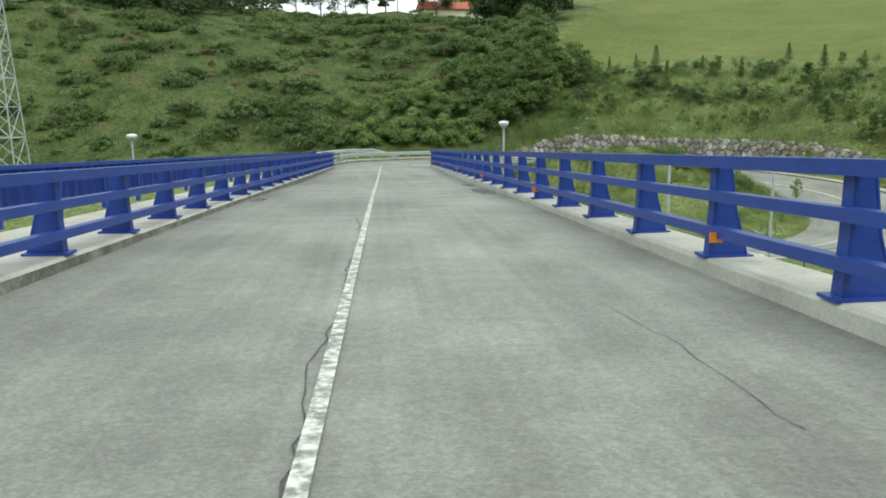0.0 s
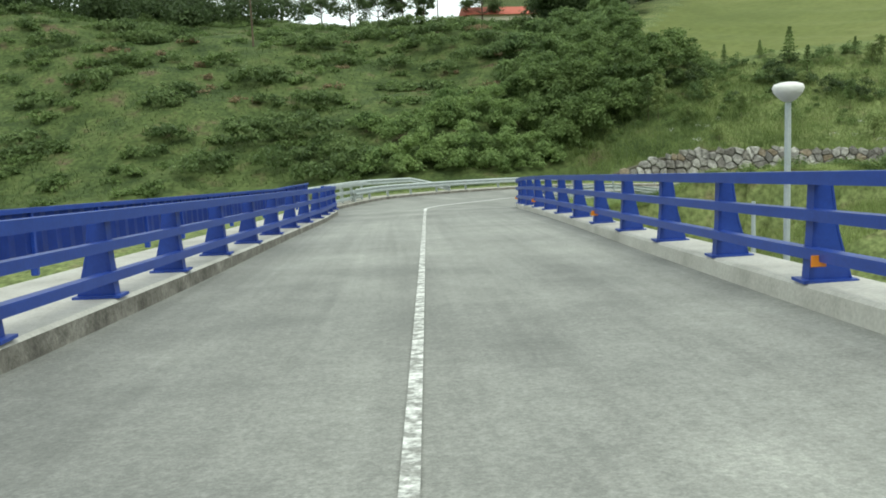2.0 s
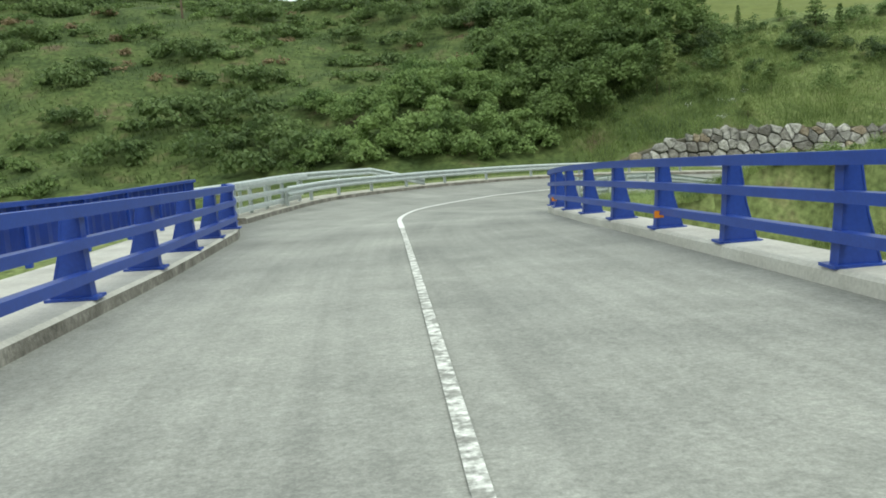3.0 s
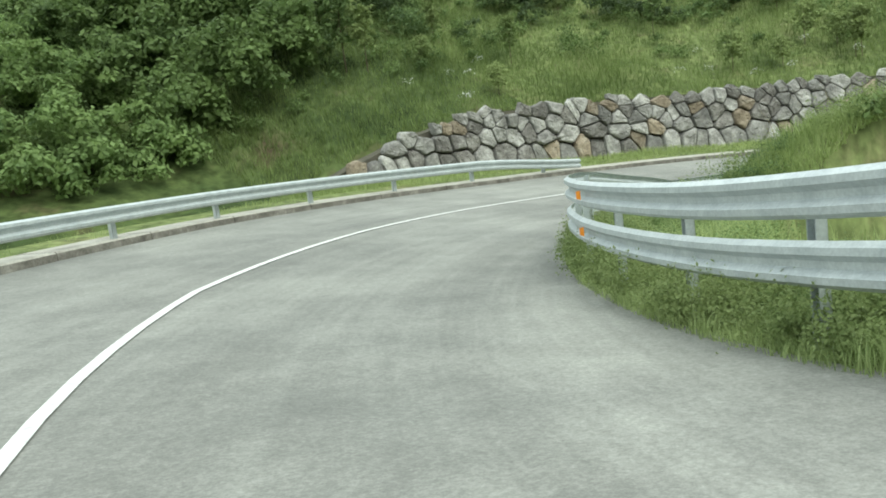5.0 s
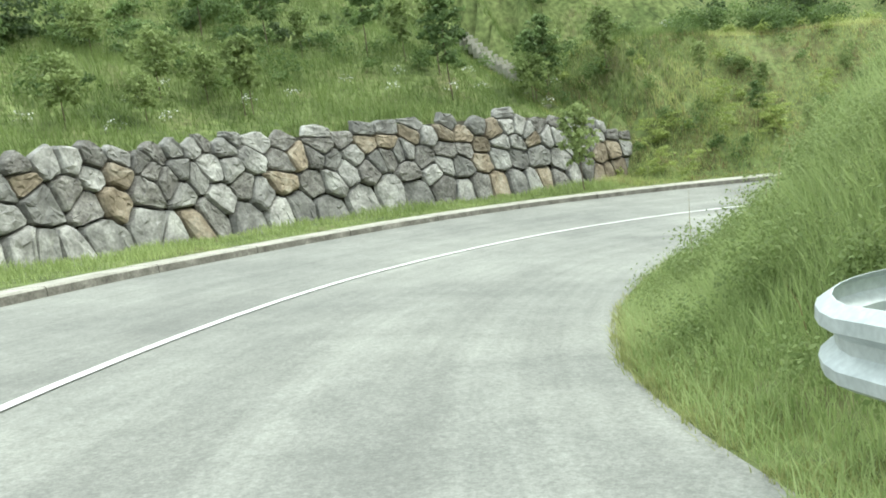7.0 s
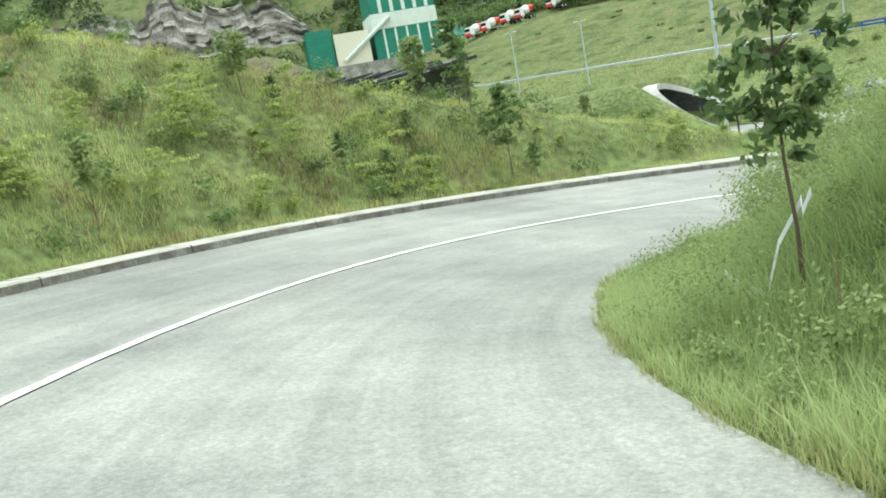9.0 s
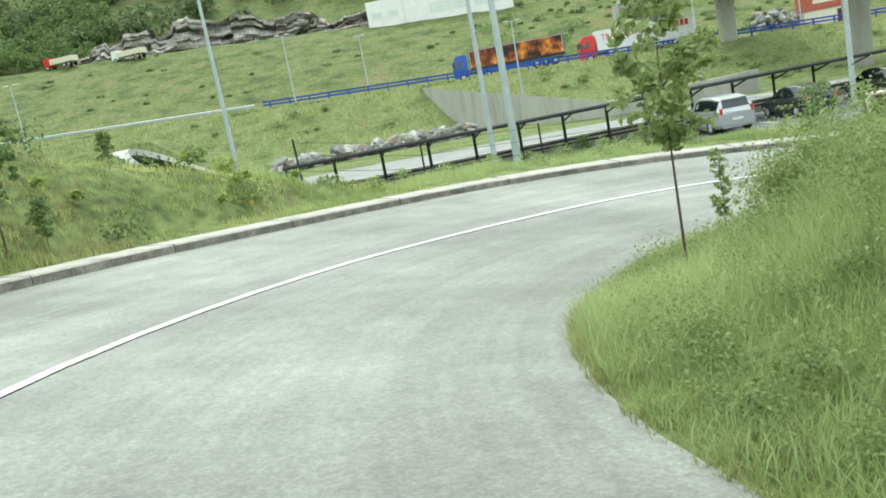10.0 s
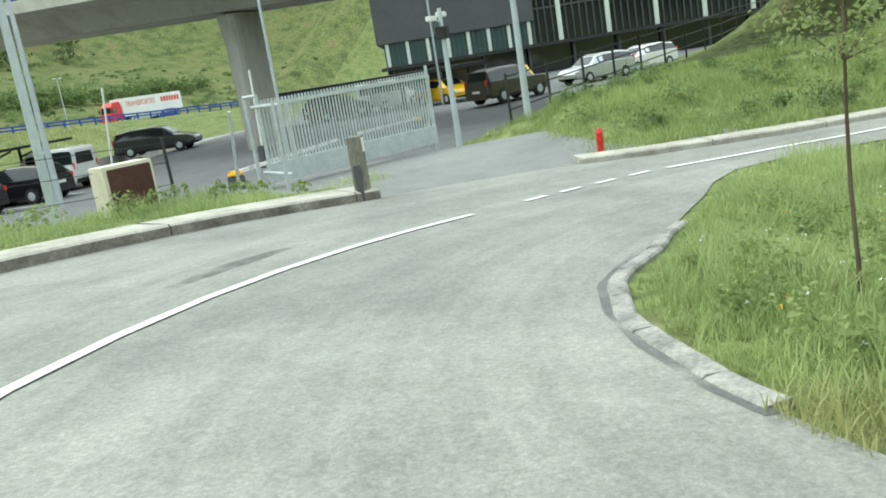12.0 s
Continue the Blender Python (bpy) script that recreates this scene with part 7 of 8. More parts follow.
for q, z0 in zip(p, zc):
    for k in range(7):
        w_ = nrg.uniform(0.2, 0.5)
        cs.append((q[0] + nrg.normal() * 0.28, q[1] + nrg.normal() * 0.28, z0 + 0.15 + 0.13 * k))
        rs.append((w_, w_, 0.11))
tagged(cloud("feathery_shrubs", cs, np.array(rs), 80, 0.045, LEAF_FRESH, None, 1.0, 0.05), "pale feathery shrubs along the embankment's foot", "shrubs", kind="stuff")
p = along(49, 55, lambda s: edge_out(s) - 9, lambda s: edge_out(s) - 14, 26)
hgt = nrg.uniform(0.5, 1.2, 26)
tagged(cloud("bushes", np.c_[p, ground(p[:, 0], p[:, 1]) + hgt * 0.5], hgt, 420, 0.07, LEAF, None, 0.8, 0.3), "dense green bushes on the crest of the bank", "bushes", kind="stuff")
# tall weeds deep in the verge
p = along(43, 63, lambda s: edge_in(s) + 1.5, lambda s: edge_in(s) + 4.5, 170)
hgt = nrg.uniform(0.22, 0.5, 170)
tagged(cloud("tall_weeds", np.c_[p, ground(p[:, 0], p[:, 1]) + 0.45], hgt, 300, 0.017, LEAF_PALE, None, 1.3, 0.05), "tall leafy weeds deep in the verge", "weeds", kind="stuff")
# leafy weeds along the inner verge
for r0, r1, n, hgt, lab in ((27, 63, 420, 0.24, "leafy weeds in the roadside grass"), (8.2, 24, 280, 0.28, "leafy weeds under the guard rail")):
    p = along(r0, r1, lambda s: edge_in(s) + 0.3, lambda s: edge_in(s) + 3.4, n)
    zc = ground(p[:, 0], p[:, 1]) + hgt * 0.7
    tagged(cloud("weeds", np.c_[p, zc], nrg.uniform(0.14, 0.38, n), 210, 0.016, LEAF_BUSH if r0 < 20 else LEAF_PALE, None, 1.0, 0.1), lab, "weeds", kind="stuff")
p = along(8.3, 25, lambda s: edge_in(s) - 0.05, lambda s: edge_in(s) + 1.1, 230)
hgt = nrg.uniform(0.16, 0.4, 230)
tagged(cloud("weeds", np.c_[p, np.maximum(ground(p[:, 0], p[:, 1]), nearest(p[:, 0], p[:, 1])[2]) + hgt * 0.6], hgt, 380, 0.017, LEAF_PALE, None, 1.1, 0.15), "bushy weeds hanging over the asphalt below the guard rail", "weeds", kind="stuff")
p = along(22, 46, lambda s: edge_in(s) + 0.6, lambda s: edge_in(s) + 5.5, 260)
hgt = nrg.uniform(0.12, 0.42, 260)
tagged(cloud("weeds", np.c_[p, ground(p[:, 0], p[:, 1]) + hgt * 0.7 + 0.1], hgt, 200, 0.021, LEAF_PALE, None, 1.1, 0.1), "leafy weeds on the mound inside the loop", "weeds", kind="stuff")
p = along(24, 46, lambda s: edge_in(s) + 0.8, lambda s: edge_in(s) + 5.0, 90)
blades("dry_stalks", p, 0.95, 0.006, GRASS_DRY, "tall dry stalks on the mound inside the loop", 0.5)
p = along(48.5, 64, lambda s: edge_out(s) - 1.4, lambda s: edge_out(s) - 11, 80)
tagged(cloud("bank_shrubs", np.c_[p, ground(p[:, 0], p[:, 1]) + 0.25], nrg.uniform(0.15, 0.45, 80), 110, 0.055, LEAF_FRESH, None, 0.9, 0.1), "low shrubs scattered on the embankment", "shrubs", kind="stuff")
p = along(25, 48, lambda s: float(wall_lat(s - S_END)) - 5.0, lambda s: float(wall_lat(s - S_END)) - 19, 300)
tagged(cloud("bank_shrubs", np.c_[p, ground(p[:, 0], p[:, 1]) + 0.3], nrg.uniform(0.3, 0.8, 300), 110, 0.07, LEAF, None, 0.9, 0.2), "brambles and shrubs above the rock wall", "shrubs", kind="stuff")
p = along(48.5, 63, lambda s: edge_out(s) - 1.3, lambda s: edge_out(s) - 9, 70)
tagged(cloud("bank_shrubs", np.c_[p, ground(p[:, 0], p[:, 1]) + 0.3], nrg.uniform(0.25, 0.7, 70), 150, 0.05, LEAF, None, 1.0, 0.1), "leafy green bushes along the foot of the embankment", "shrubs", kind="stuff")
p = along(64, 75, lambda s: edge_out(s) - 2.0, lambda s: edge_out(s) - 3.6, 40)
tagged(cloud("weeds", np.c_[p, ground(p[:, 0], p[:, 1]) + 0.2], nrg.uniform(0.15, 0.35, 40), 50, 0.05, LEAF_PALE), "weeds in the verge by the parking", "weeds", kind="stuff")

p = along(38, 57, lambda s: edge_in(s) + 4.5, lambda s: edge_in(s) + 8.5, 60)
hgt = nrg.uniform(0.5, 0.95, 60)
tagged(cloud("bushes", np.c_[p, ground(p[:, 0], p[:, 1]) + 0.4], hgt, 300, 0.05, LEAF_BUSH, None, 0.9, 0.3), "bushes behind the tall grass of the verge", "bushes", kind="stuff")
# undergrowth in the bowl of the loop
n = 900
x, y = nrg.uniform(9, 38, n), nrg.uniform(56, 88, n)
s_, l_, _ = nearest(x, y)
keep = (l_ > 6.0) & (s_ - S_END > 2) & (s_ - S_END < 63)
x, y = x[keep], y[keep]
hgt = nrg.uniform(0.25, 0.75, len(x))
tagged(cloud("undergrowth", np.c_[x, y, ground(x, y) + 0.15], hgt, 110, 0.07, LEAF, None, 0.8, 0.2), "green undergrowth in the bowl of the loop", "undergrowth", kind="stuff")

# scrub on the northern hillside: flat dark mounds between grassy clearings
def bush(x, y, w, h, rg, sub=0.75, sink=0.25):
    """Leaf clumps over a lumpy dome that stands on the ground: centres and radii."""
    z = ground_z(x, y) - sink
    cs, rs = [], []
    for k in range(max(6, int(9 * w * (w + h) / sub / 4))):
        a, u = rg.uniform(0, 6.283), rg.uniform(0.0, 1.0)
        v = math.sqrt(1 - u * u)
        f = rg.uniform(0.72, 1.05)
        cs.append((x + w * v * f * math.cos(a), y + w * v * f * math.sin(a), z + h * (0.12 + 0.88 * u) * f))
        q = sub * rg.uniform(0.6, 1.25)
        rs.append((q, q, q * 0.8))
    return cs, rs


def bushes(name, spots, count, leaf, mat, label, category, seed, sub=0.75, shell=0.35):
    rg = random.Random(seed)
    cs, rs = [], []
    for x, y, w, h in spots:
        a, b = bush(x, y, w, h, rg, sub)
        cs += a
        rs += b
    return tagged(cloud(name, cs, np.array(rs), count, leaf, mat, None, 0.8, shell), label, category, kind="stuff")


hr = random.Random(31)


def scattered(n, x0, x1, y0, y1, w0, w1, flat, keep):
    out = []
    while len(out) < n:
        x, y = hr.uniform(x0, x1), hr.uniform(y0, y1)
        if keep(x, y):
            w = hr.uniform(w0, w1)
            out.append((x, y, w, w * flat * hr.uniform(0.7, 1.3)))
    return out


def gorse(x, y):
    return x < 8 + 0.12 * (y - 92) and noise.noise(Vector((x * 0.07, y * 0.06, 3.0))) + 0.3 * noise.noise(Vector((x * 0.25, y * 0.2, 1.0))) > -0.02


low_dark = [(-17, 107, 3.2, 2.4), (-14.5, 112, 2.6, 2.0), (-11, 109, 2.6, 2.2), (-13, 102, 2.8, 1.9), (-8.5, 104, 2.6, 2.1), (-6, 100, 2.2, 1.9), (-20, 102, 2.6, 1.8), (-10, 99, 2.2, 1.5)]
clumps = [(1, 134, 3.4, 1.5), (6.4, 130, 3.2, 1.6), (-10.4, 130, 2.6, 1.2), (-18.6, 124, 3.6, 1.7), (-3.5, 130, 2.6, 1.2), (4, 138, 2.4, 1.2)]
bushes("hillside_scrub", low_dark + clumps + scattered(150, -70, 24, 104, 196, 1.2, 3.4, 0.42, gorse), 34, 0.2, LEAF_SCRUB, "dark gorse and bramble mounds on the hillside", "scrub", 5, 0.8)
bushes("hillside_scrub", scattered(520, -70, 22, 98, 190, 0.5, 1.6, 0.4, lambda x, y: x < 9 + 0.1 * (y - 92) and noise.noise(Vector((x * 0.09, y * 0.08, 6.0))) > -0.25), 30, 0.17, LEAF, "paler green scrub on the hillside", "scrub", 6, 0.6)
bushes("bracken", scattered(26, -40, 14, 112, 150, 0.6, 1.8, 0.3, gorse), 30, 0.16, GRASS_BROWN, "brown dead bracken among the scrub", "bracken", 7, 0.6)
x = nrg.uniform(-90, 40, 60000)
y = 98.5 + 100 * nrg.random(60000) ** 1.3
s_, l_, _ = nearest(x, y)
keep = ((s_ - S_END < 24) | (x < 16)) & (np.abs(l_) > 8.5)
p = np.stack([x[keep], y[keep]], 1)
blades("hillside_grass", p, mottled(p, 0.2, 0.5, 0.3), 0.045, GRASS_HILL, "long grass on the hillside", 0.6, plain=True)

# bushes under the meadow's edge
row = []
for k in range(64):
    r_ = 25.5 + 24 * hr.random()
    q = place(S_END + r_, float(wall_lat(r_)) - hr.uniform(9.5, 18.5))
    w = hr.uniform(0.7, 1.5)
    row.append((q[0], q[1], w, w * hr.uniform(0.9, 1.4)))
bushes("bank_bushes", row[:40], 70, 0.09, LEAF_BUSH, "leafy bushes in a row below the meadow", "bushes", 8, 0.5)
bushes("bank_bushes", row[40:], 70, 0.09, LEAF_DARK, "dark brambles in a row below the meadow", "bushes", 9, 0.5)

# thicket of broadleaved bushes outside the bend, dark trees behind it
near_green = [(-5.2, 98.6, 1.4, 1.5), (-2.6, 98.3, 1.4, 1.7), (0.2, 98, 1.4, 1.9), (2.9, 97.6, 1.3, 1.9), (5.6, 97.4, 1.3, 2.0), (8.2, 97.7, 1.2, 1.8), (10.6, 98.3, 1.0, 1.5), (-3.5, 100, 1.9, 1.7), (0, 100, 2.2, 2.5), (3.3, 99.6, 2.2, 2.9), (6.4, 99.4, 2.1, 2.7), (9.2, 99.6, 1.8, 2.2), (-2, 105, 2.2, 2.2), (1.5, 104, 2.6, 3.2), (5, 105, 2.6, 3.4), (8, 104, 2.3, 3.0), (3, 109, 2.6, 3.0), (-5.5, 108, 2.2, 1.8), (7.5, 110, 2.4, 3.0)]
dark = [(11.6, 99.8, 1.8, 3.2), (14.4, 101, 1.9, 4.0), (17.2, 102.6, 2.0, 4.2), (19.8, 105.2, 2.1, 4.4), (22.4, 108.2, 2.2, 4.4), (25.2, 111, 2.0, 3.8), (11.6, 104, 2.2, 3.8), (16, 106.4, 2.4, 4.6), (13.2, 107.5, 2.8, 4.8), (10.5, 109.5, 2.6, 4.2), (19.2, 110, 2.6, 4.8), (16.3, 112.5, 3.0, 5.2), (12.4, 115, 3.0, 4.6), (21.2, 115.5, 2.6, 4.6), (18.4, 119.5, 3.0, 5.2), (22.6, 122.5, 2.8, 4.8)]
upper = [(10.5, 121, 2.6, 3.2), (14.5, 122, 2.8, 4.0), (16, 127, 3.0, 4.2), (21, 128.5, 3.0, 4.4), (24.4, 133, 2.8, 4.2), (14.5, 133, 2.8, 3.2), (19, 137, 3.0, 4.0), (24, 140, 3.0, 4.2), (12, 128, 2.4, 2.6)]
bushes("thicket", near_green, 150, 0.12, LEAF_THICKET, "dense broadleaved thicket outside the bend", "thicket", 11)
bushes("thicket", dark, 130, 0.14, LEAF, "tall dark broadleaved thicket above the bend", "thicket", 12, 0.85)
bushes("thicket", upper, 100, 0.16, LEAF_BUSH, "mid-green leafy bushes climbing the hillside", "thicket", 13, 0.9)

n = 40
x = nrg.normal(25, 4.5, n)
y = nrg.uniform(146, 162, n)
hgt = nrg.uniform(1.8, 3.2, n)
tagged(cloud("thicket", np.c_[x, y, ground(x, y) + nrg.uniform(0.3, 4.0, n)], hgt, 240, 0.26, LEAF_DARK, None, 0.9, 0.5), "dark evergreen bushes at the top of the hill", "thicket", kind="stuff")
# dark trees at the top of the thicket, ridge trees
for k, (tx, ty, th, sp) in enumerate(((19.5, 152, 11, 3.6), (24, 151, 12, 4), (29, 153, 11.5, 3.8), (22, 158, 12, 4), (36, 163, 10, 3.6))):
    tree("pine_tree", tx, ty, ground_z(tx, ty), th, sp, 0.26, 11000, LEAF_DARK, "tall dark evergreen tree on the hill", 20 + k, 0.3, 24, "evergreens on the hill", low=0.06)
for k, (tx, ty, th, sp) in enumerate(((-8.5, 203, 7.0, 3.2), (-3.5, 204, 7.0, 3.0), (0.8, 203, 6, 2.0), (12.5, 200, 5.6, 2.8), (-14, 200, 7.5, 3.2), (-26, 190, 8, 3.6), (-34, 186, 10, 4), (-19, 194, 6.5, 2.8))):
    tree("ridge_tree", tx, ty, ground_z(tx, ty), th, sp, 0.2, 4200, LEAF_MID, "broadleaved tree standing against the sky on the ridge", 40 + k, 0.2, 16, "trees on the ridge", 0.5, low=0.14)
x = nrg.uniform(-90, -22, 90)
y = nrg.uniform(150, 190, 90)
hgt = nrg.uniform(2, 4.5, 90)
tagged(cloud("woodland_edge", np.c_[x, y, ground(x, y) + hgt * 0.6], hgt, 420, 0.3, LEAF_DARK, None, 0.9, 0.5), "dark woodland along the top of the hill", "woodland", kind="stuff")

# saplings: a few kinds, then copies
kinds = [tree("sapling", 46.5, 57.8, ground_z(46.5, 57.8), 2.1, 0.4, 0.06, 1500, LEAF_PALE, "young broadleaved sapling on a grassy bank", 61, 0.02, 7, "saplings on the banks", slim=True),
         tree("sapling", 44.9, 58.0, ground_z(44.9, 58.0), 2.6, 0.42, 0.065, 1700, LEAF_BUSH, "young broadleaved sapling on a grassy bank", 62, 0.022, 8, "saplings on the banks", slim=True),
         tree("sapling", 48.0, 63.5, ground_z(48.0, 63.5), 1.6, 0.5, 0.06, 1300, LEAF_PALE, "young broadleaved sapling on a grassy bank", 63, 0.02, 7, "saplings on the banks", slim=True)]
rg = random.Random(9)
spots = []
for k in range(34):
    r = rg.uniform(28, 51)
    q = place(S_END + r, float(wall_lat(r)) - rg.uniform(2.5, 17))
    spots.append((q[0], q[1], rg.uniform(0.8, 1.6)))
for k in range(12):
    r = rg.uniform(49, 62)
    q = place(S_END + r, edge_out(S_END + r) - rg.uniform(1.8, 6))
    spots.append((q[0], q[1], rg.uniform(0.35, 0.7)))
spots += [(42.6, 59.4, 0.95), (43.4, 59.2, 0.5), (42.2, 58.8, 0.4)]
for x, y, s in spots:
    c = copy_thing(kinds[rg.randrange(3)], pose(x, y, ground_z(x, y), 0, 0, rg.uniform(0, 360)))
    c.scale = (s, s, s)
# conifer-shaped young trees along the bank's top
con = empty("young_conifer", pose(34.7, 107, ground_z(34.7, 107)), "young conifer at the top of the bank", "tree", "young conifers")
part("trunk", bar((0, 0, -0.2), (0, 0, 3.3), 0.05, 0.015, 6), BARK, con)
lv = [(0, 0, 0.6 + 0.34 * k) for k in range(9)]
cloud("crown", lv, np.array([[0.95 - 0.095 * k, 0.95 - 0.095 * k, 0.22] for k in range(9)]), 130, 0.1, LEAF, con, 0.3, 0.2)
for k in range(15):
    r = 27 + 1.5 * k
    q = place(S_END + r, float(wall_lat(r)) - rg.uniform(15, 19))
    c = copy_thing(con, pose(q[0], q[1], ground_z(q[0], q[1]), 0, 0, 60 * k))
    f = rg.uniform(0.45, 0.85)
    c.scale = (f, f, f)

# young street trees inside the loop, staked with white tape
def staked(x, y, h, spread, count, seed, label, lean=0.0, tape=True, mat=None, leaf=0.045, stake=True, low=0.38):
    z = ground_z(x, y)
    t = tree("young_tree", x, y, z, h, spread, leaf, count, mat or LEAF_PALE, label, seed, 0.018, 9, "young trees inside the loop", 0.5, lean, slim=True, low=low)
    if tape:
        if stake:
            part("stake", bar((0.35, 0.1, -0.3), (0.38, 0.12, 0.95), 0.024, 0.02, 7), BARK, t)
        bm = bmesh.new()
        rg2 = random.Random(seed)
        pts = [Vector((0.37, 0.1, 0.85)), Vector((0.2, 0.05, 0.7)), Vector((0.02, 0.06, 0.75)), Vector((-0.15, -0.1, 0.45)), Vector((-0.25, -0.2, 0.1)), Vector((-0.6, -0.35, 0.06)), Vector((-1.0, -0.5, 0.1))]
        for a, b in zip(pts, pts[1:]):
            o = Vector((0, 0, 0.028))
            bm.faces.new([bm.verts.new(q) for q in (a - o, b - o * 0.7, b + o, a + o * 0.8)])
        bmesh.ops.remove_doubles(bm, verts=bm.verts, dist=0.001)
        bmesh.ops.solidify(bm, geom=bm.faces[:], thickness=0.004)
        part("tape", bm, RIBBON, t, "torn white barrier tape")
    return t


def inside(r, lat):
    q = place(S_END + r, lat)
    return q[0], q[1]


staked(*inside(46.0, 2.85), 2.5, 0.33, 1700, 71, "young tree tied with white tape in the tall grass", 0, True, LEAF_BUSH, stake=False, low=0.42)
staked(*inside(57.2, 2.7), 2.75, 0.36, 2000, 75, "young slim tree in the tall grass", 0, False, low=0.5)
staked(*inside(61.0, 2.8), 1.3, 0.12, 160, 77, "slim young tree in the tall grass", 0, False, LEAF_PALE, 0.03)
staked(*inside(65.9, 2.9), 2.15, 0.33, 1150, 72, "young tree tied to a stake with white tape", 0, True, LEAF_BUSH, 0.034, low=0.5)
staked(*inside(66.8, 3.3), 2.1, 0.2, 420, 73, "thin young tree tied to a stake in the grass", 0, True, LEAF_PALE, 0.032, low=0.42)
staked(*inside(69.0, 3.05), 2.9, 0.36, 1500, 74, "young tree tied to a stake in the grass", 0, False, None, 0.02, low=0.5)
staked(*inside(73.5, 4.4), 2.6, 0.4, 900, 76, "young tree in the grass island", 0, False, None, 0.026)
# long white tape strung round the staked trees
tape = [(68.6, 4.1, 0.5), (68.0, 3.8, 0.28), (67.5, 3.7, 0.2), (67.07, 3.59, 0.16), (66.5, 3.35, 0.2), (66.1, 3.14, 0.14), (66.15, 2.95, 0.22), (66.3, 2.74, 0.2), (66.7, 2.75, 0.24), (67.2, 2.76, 0.28)]
bm = bmesh.new()
prev = None
for r, l, h in tape:
    x, y, _ = place(S_END + r, l)
    c = Vector((x, y, ground_z(x, y) + h))
    tw = Vector((0.03 * math.sin(7 * r), 0.03 * math.cos(5 * r), 0.04 + 0.02 * math.sin(11 * r)))
    pair = [bm.verts.new(c + tw), bm.verts.new(c - tw)]
    if prev:
        bm.faces.new((prev[0], prev[1], pair[1], pair[0]))
    prev = pair
bmesh.ops.solidify(bm, geom=bm.faces[:], thickness=0.003)
tagged(part("barrier_tape", bm, RIBBON), "slack white barrier tape strung through the grass", "tape")
for x, y, f in ((28.85, 47.0, 0.85), (31.0, 46.7, 0.5)):
    t = copy_thing(kinds[1], pose(x, y, ground_z(x, y), 0, 0, 40))
    t["label"] = "young tree in the verge by the parking fence"
    t.scale = (f, f, f)
x, y, _ = place(S_END + 46.8, -7.7)
t = copy_thing(kinds[0], pose(x, y, ground_z(x, y)))
t["label"] = "pale green sapling at the foot of the rock wall"
t.scale = (1.25, 1.25, 1.3)
p = along(64, 76, lambda s: edge_in(s) + 0.5, lambda s: edge_in(s) + 5, 75)
hgt = nrg.uniform(0.1, 0.3, 75)
tagged(cloud("weeds", np.c_[p, ground(p[:, 0], p[:, 1]) + hgt * 0.8], hgt, 120, 0.022, LEAF_PALE, None, 1.1, 0.1), "leafy weeds in the grass island", "weeds", kind="stuff")
# dark earth-filled joint along the edging
tagged(ribbon("edging_joint", S_END + 66.4, S_END + 72.0, lambda s: edge_in(s) - 0.04, lambda s: edge_in(s) + 0.03, 0.006, ASPHALT_WET, 0.2, 2), "dark dirty joint between asphalt and edging", "joint", kind="structure")
# small flowers in the mown grass
for mat, n, lab in ((YELLOW, 60, "small yellow flowers in the mown grass"), (WHITE, 90, "small white daisies in the mown grass")):
    p = along(62, 76, lambda s: edge_in(s) + 0.5, lambda s: edge_in(s) + 5, n)
    tagged(cloud("flowers", np.c_[p, ground(p[:, 0], p[:, 1]) + 0.16], np.full(n, 0.022), 5, 0.011, mat), lab, "flowers", kind="stuff")
p = along(30, 52, lambda s: float(wall_lat(s - S_END)) - 1.5, lambda s: float(wall_lat(s - S_END)) - 5, 26)
tagged(cloud("flowers", np.c_[p, ground(p[:, 0], p[:, 1]) + 0.55], np.full(26, 0.3), 26, 0.03, WHITE), "white flower heads on the bank above the wall", "flowers", kind="stuff")
p = np.array((39.9, 54.6)) + nrg.normal(size=(24, 2)) * (0.4, 0.2)
tagged(cloud("flowers", np.c_[p, ground(p[:, 0], p[:, 1]) + 0.3], np.full(24, 0.1), 7, 0.018, BLOOM), "clump of yellow flowers on the embankment's foot", "flowers", kind="stuff")
# pale stone edging at the loop's end
edging = empty("stone_edging", pose(0, 0, 0), "cracked pale concrete edging of the grass island", "kerb", kind="structure")
for i in range(12):
    seg = np.linspace(S_END + 66.5 + 0.62 * i, S_END + 66.5 + 0.62 * i + 0.61, 3)
    part("edging_stone", sweep([place(s, edge_in(s) + 0.08 + 0.01 * math.sin(3 * s) + 0.006 * (i % 3)) for s in seg], [(-0.085, -0.2), (-0.075, 0.004), (-0.05, 0.018 + 0.006 * (i % 2)), (0.06, 0.028), (0.08, 0.01), (0.08, -0.2)]), EDGING, edging)

# plants on the far slopes
n = 520
x = nrg.uniform(-170, 24, n)
y = nrg.uniform(-150, -64, n)
hgt = nrg.uniform(0.4, 1.9, n) * (1 + 0.6 * np.sin(x * 0.09 + y * 0.07))
tagged(cloud("slope_scrub", np.c_[x, y, ground(x, y) + hgt * 0.2], np.maximum(hgt, 0.3), 90, 0.2, LEAF_BUSH, None, 0.6, 0.4), "bushes spread over the slope beyond the bridge", "scrub", kind="stuff")
for k in range(9):
    f = k / 8
    tx, ty = 238 - 44 * f + rg.uniform(-3, 3), -30 - 46 * f + rg.uniform(-3, 3)
    tree("quarry_tree", tx, ty, ground_z(tx, ty), rg.uniform(6, 10), 2.6, 0.3, 1500, LEAF if k % 2 else LEAF_MID, "broadleaved tree below the quarried rock", 90 + k, 0.2, 9, "trees below the rock face", low=0.15)
n = 400
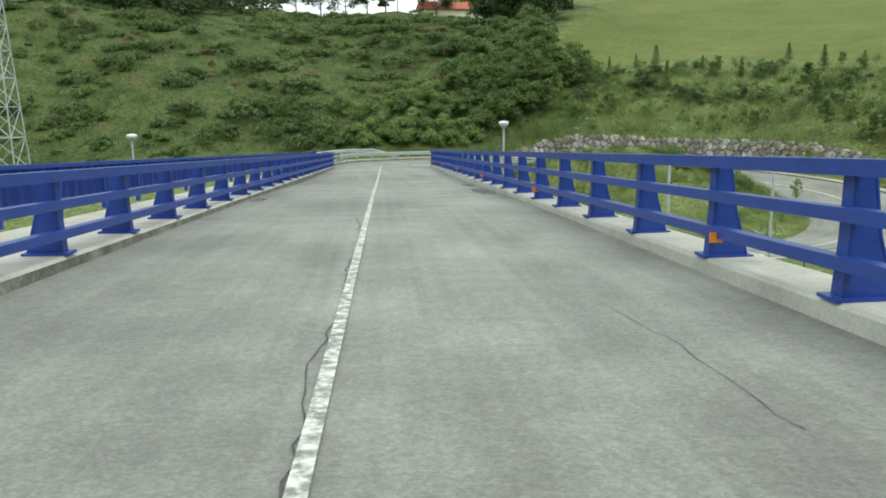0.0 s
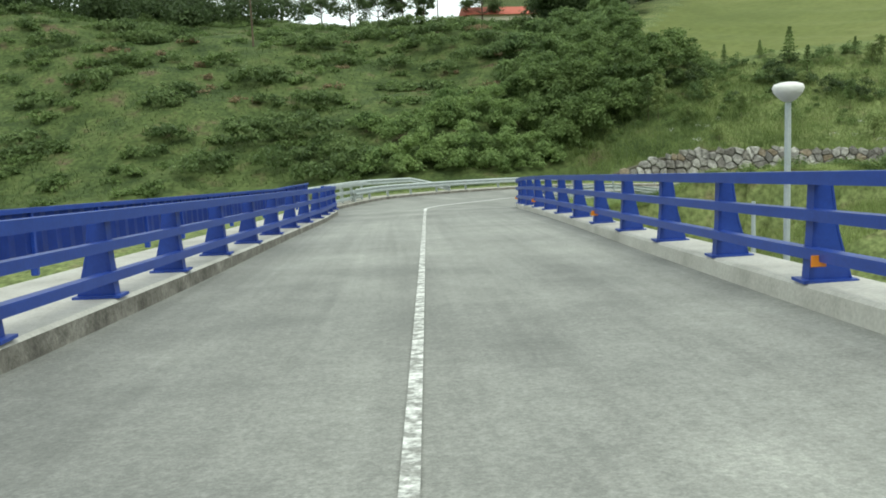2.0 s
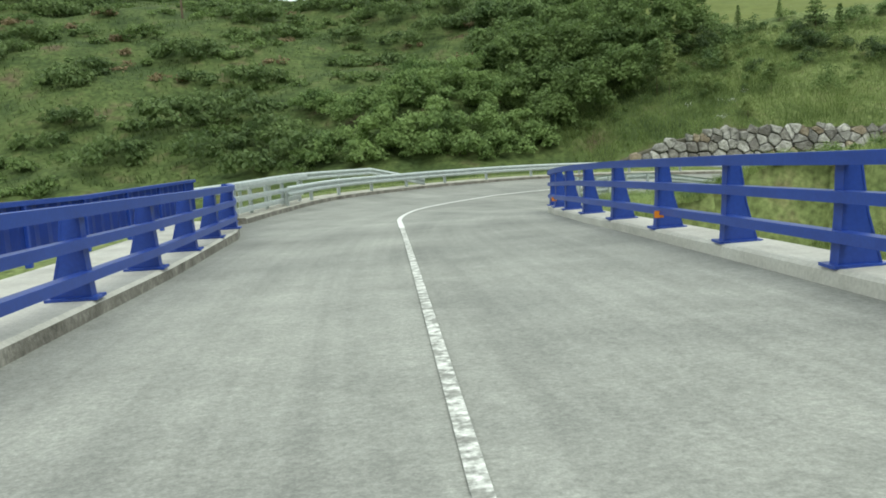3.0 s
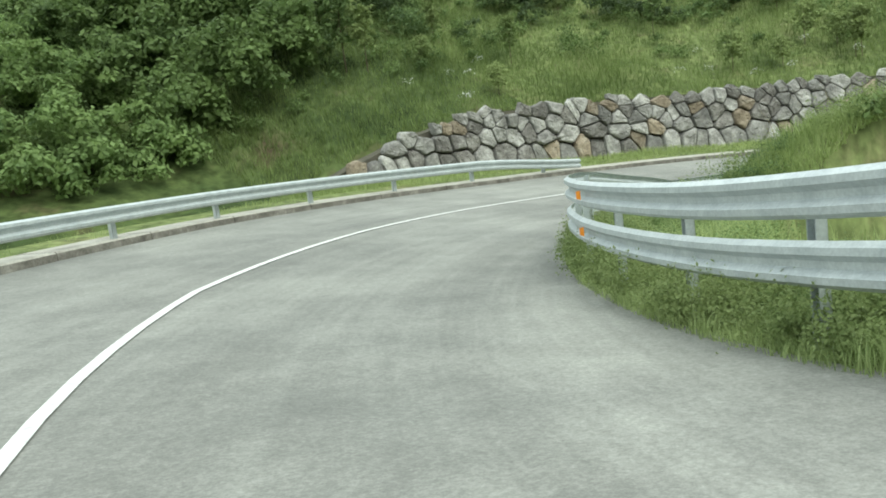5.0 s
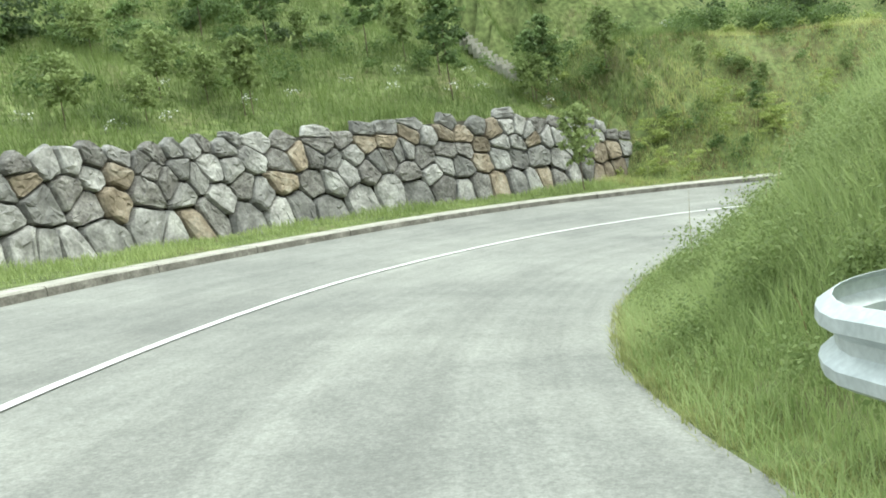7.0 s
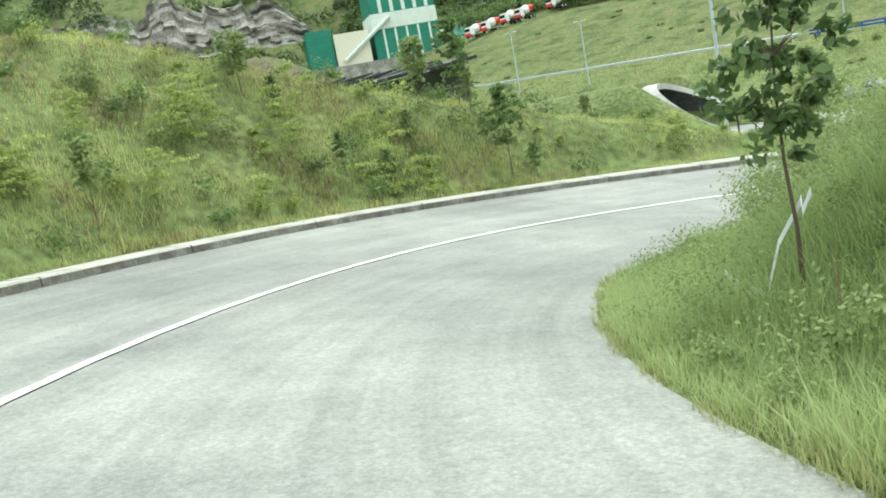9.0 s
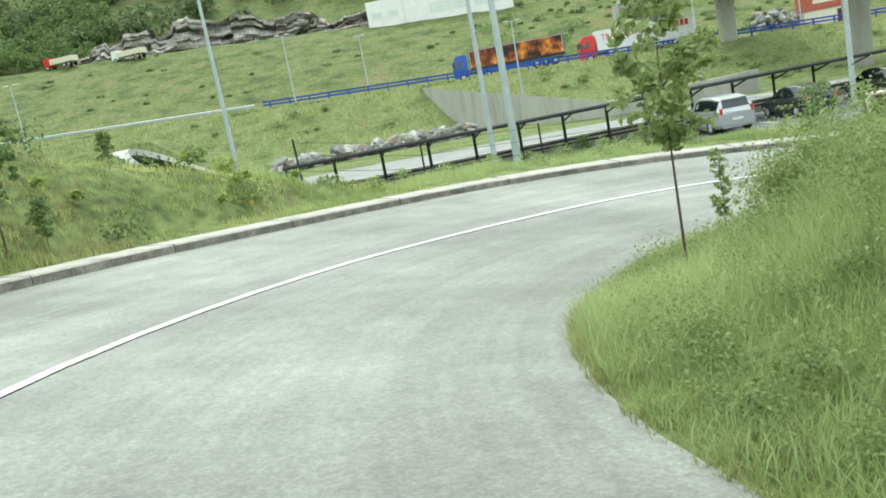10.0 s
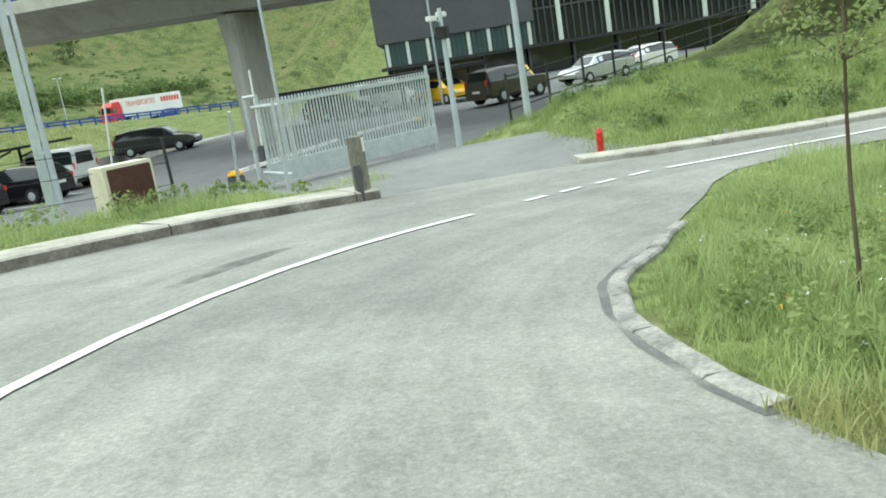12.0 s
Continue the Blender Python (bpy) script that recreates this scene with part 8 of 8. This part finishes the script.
x = nrg.uniform(118, 250, n)
y = -138 - 46 * nrg.random(n) - 0.0011 * np.clip(x - 120, 0, 130) ** 2
hgt = nrg.uniform(2.4, 4.8, n)
tagged(cloud("woodland", np.c_[x, y, ground(x, y) + hgt * 0.5], hgt, 190, 0.5, LEAF, None, 1.0, 0.3), "broadleaved woodland above the works", "woodland", kind="stuff")
n = 300
x = nrg.uniform(190, 330, n)
y = nrg.uniform(-190, 30, n)
hgt = nrg.uniform(3, 6, n)
far_e = np.hypot(x - 20, y - 30) > 236
x, y, hgt = x[far_e], y[far_e], hgt[far_e]
tagged(cloud("woodland", np.c_[x, y, ground(x, y) + hgt * 0.5], hgt, 120, 0.7, LEAF_DARK, None, 1.1, 0.5), "dense woodland above the quarry", "woodland", kind="stuff")
n = 120
x = nrg.uniform(-130, 150, n)
v = nrg.uniform(-150, -62, n)
x, y = from_far(x, v - motorway_v(x, np.zeros(n)))
tagged(cloud("slope_scrub", np.c_[x, y, ground(x, y)], nrg.uniform(0.3, 1.3, n), 60, 0.24, LEAF, None, 0.5, 0.4), "scattered scrub on the slope beyond the motorway", "scrub", kind="stuff")
n = 900
x = nrg.uniform(-160, 330, n)
v = nrg.uniform(-300, -150, n)
x, y = from_far(x, v - motorway_v(x, np.zeros(n)))
hgt = nrg.uniform(2.5, 5.0, n)
keepw = (np.sin(x * 0.03) + np.cos(v * 0.05) > -0.4) | (x > 60)
x, y, hgt = x[keepw], y[keepw], hgt[keepw]
tagged(cloud("woodland", np.c_[x, y, ground(x, y) + hgt * 0.5], hgt, 130, 0.6, LEAF_MID, None, 1.1, 0.5), "dense woodland on the far hill", "woodland", kind="stuff")
n = 130
x = nrg.uniform(-10, 120, n)
v = nrg.uniform(-32, -2, n)
x, y = from_far(x, v - motorway_v(x, np.zeros(n)))
tagged(cloud("slope_scrub", np.c_[x, y, ground(x, y)], nrg.uniform(0.3, 0.9, n), 60, 0.16, LEAF_PALE, None, 0.6, 0.5), "low shrubs on the motorway bank", "scrub", kind="stuff")
x = nrg.uniform(-40, 110, 40000)
v = nrg.uniform(-33, 6, 40000)
x, y = from_far(x, v - motorway_v(x, np.zeros(40000)))
keep = ground(x, y) > PARK + 0.15
blades("bank_grass", np.stack([x[keep], y[keep]], 1), 0.4, 0.06, GRASS, "grass on the motorway bank", 0.5, plain=True)
n = 110
x = nrg.uniform(-135, -50, n)
v = -82 - 9 * nrg.random(n) + 0.08 * (x + 90)
x, y = from_far(x, v - motorway_v(x, np.zeros(n)))
hgt = nrg.uniform(1.0, 2.4, n)
tagged(cloud("hedge", np.c_[x, y, ground(x, y) + hgt * 0.6], hgt, 150, 0.28, LEAF, None, 0.9, 0.4), "row of dark green bushes across the slope", "hedge", kind="stuff")
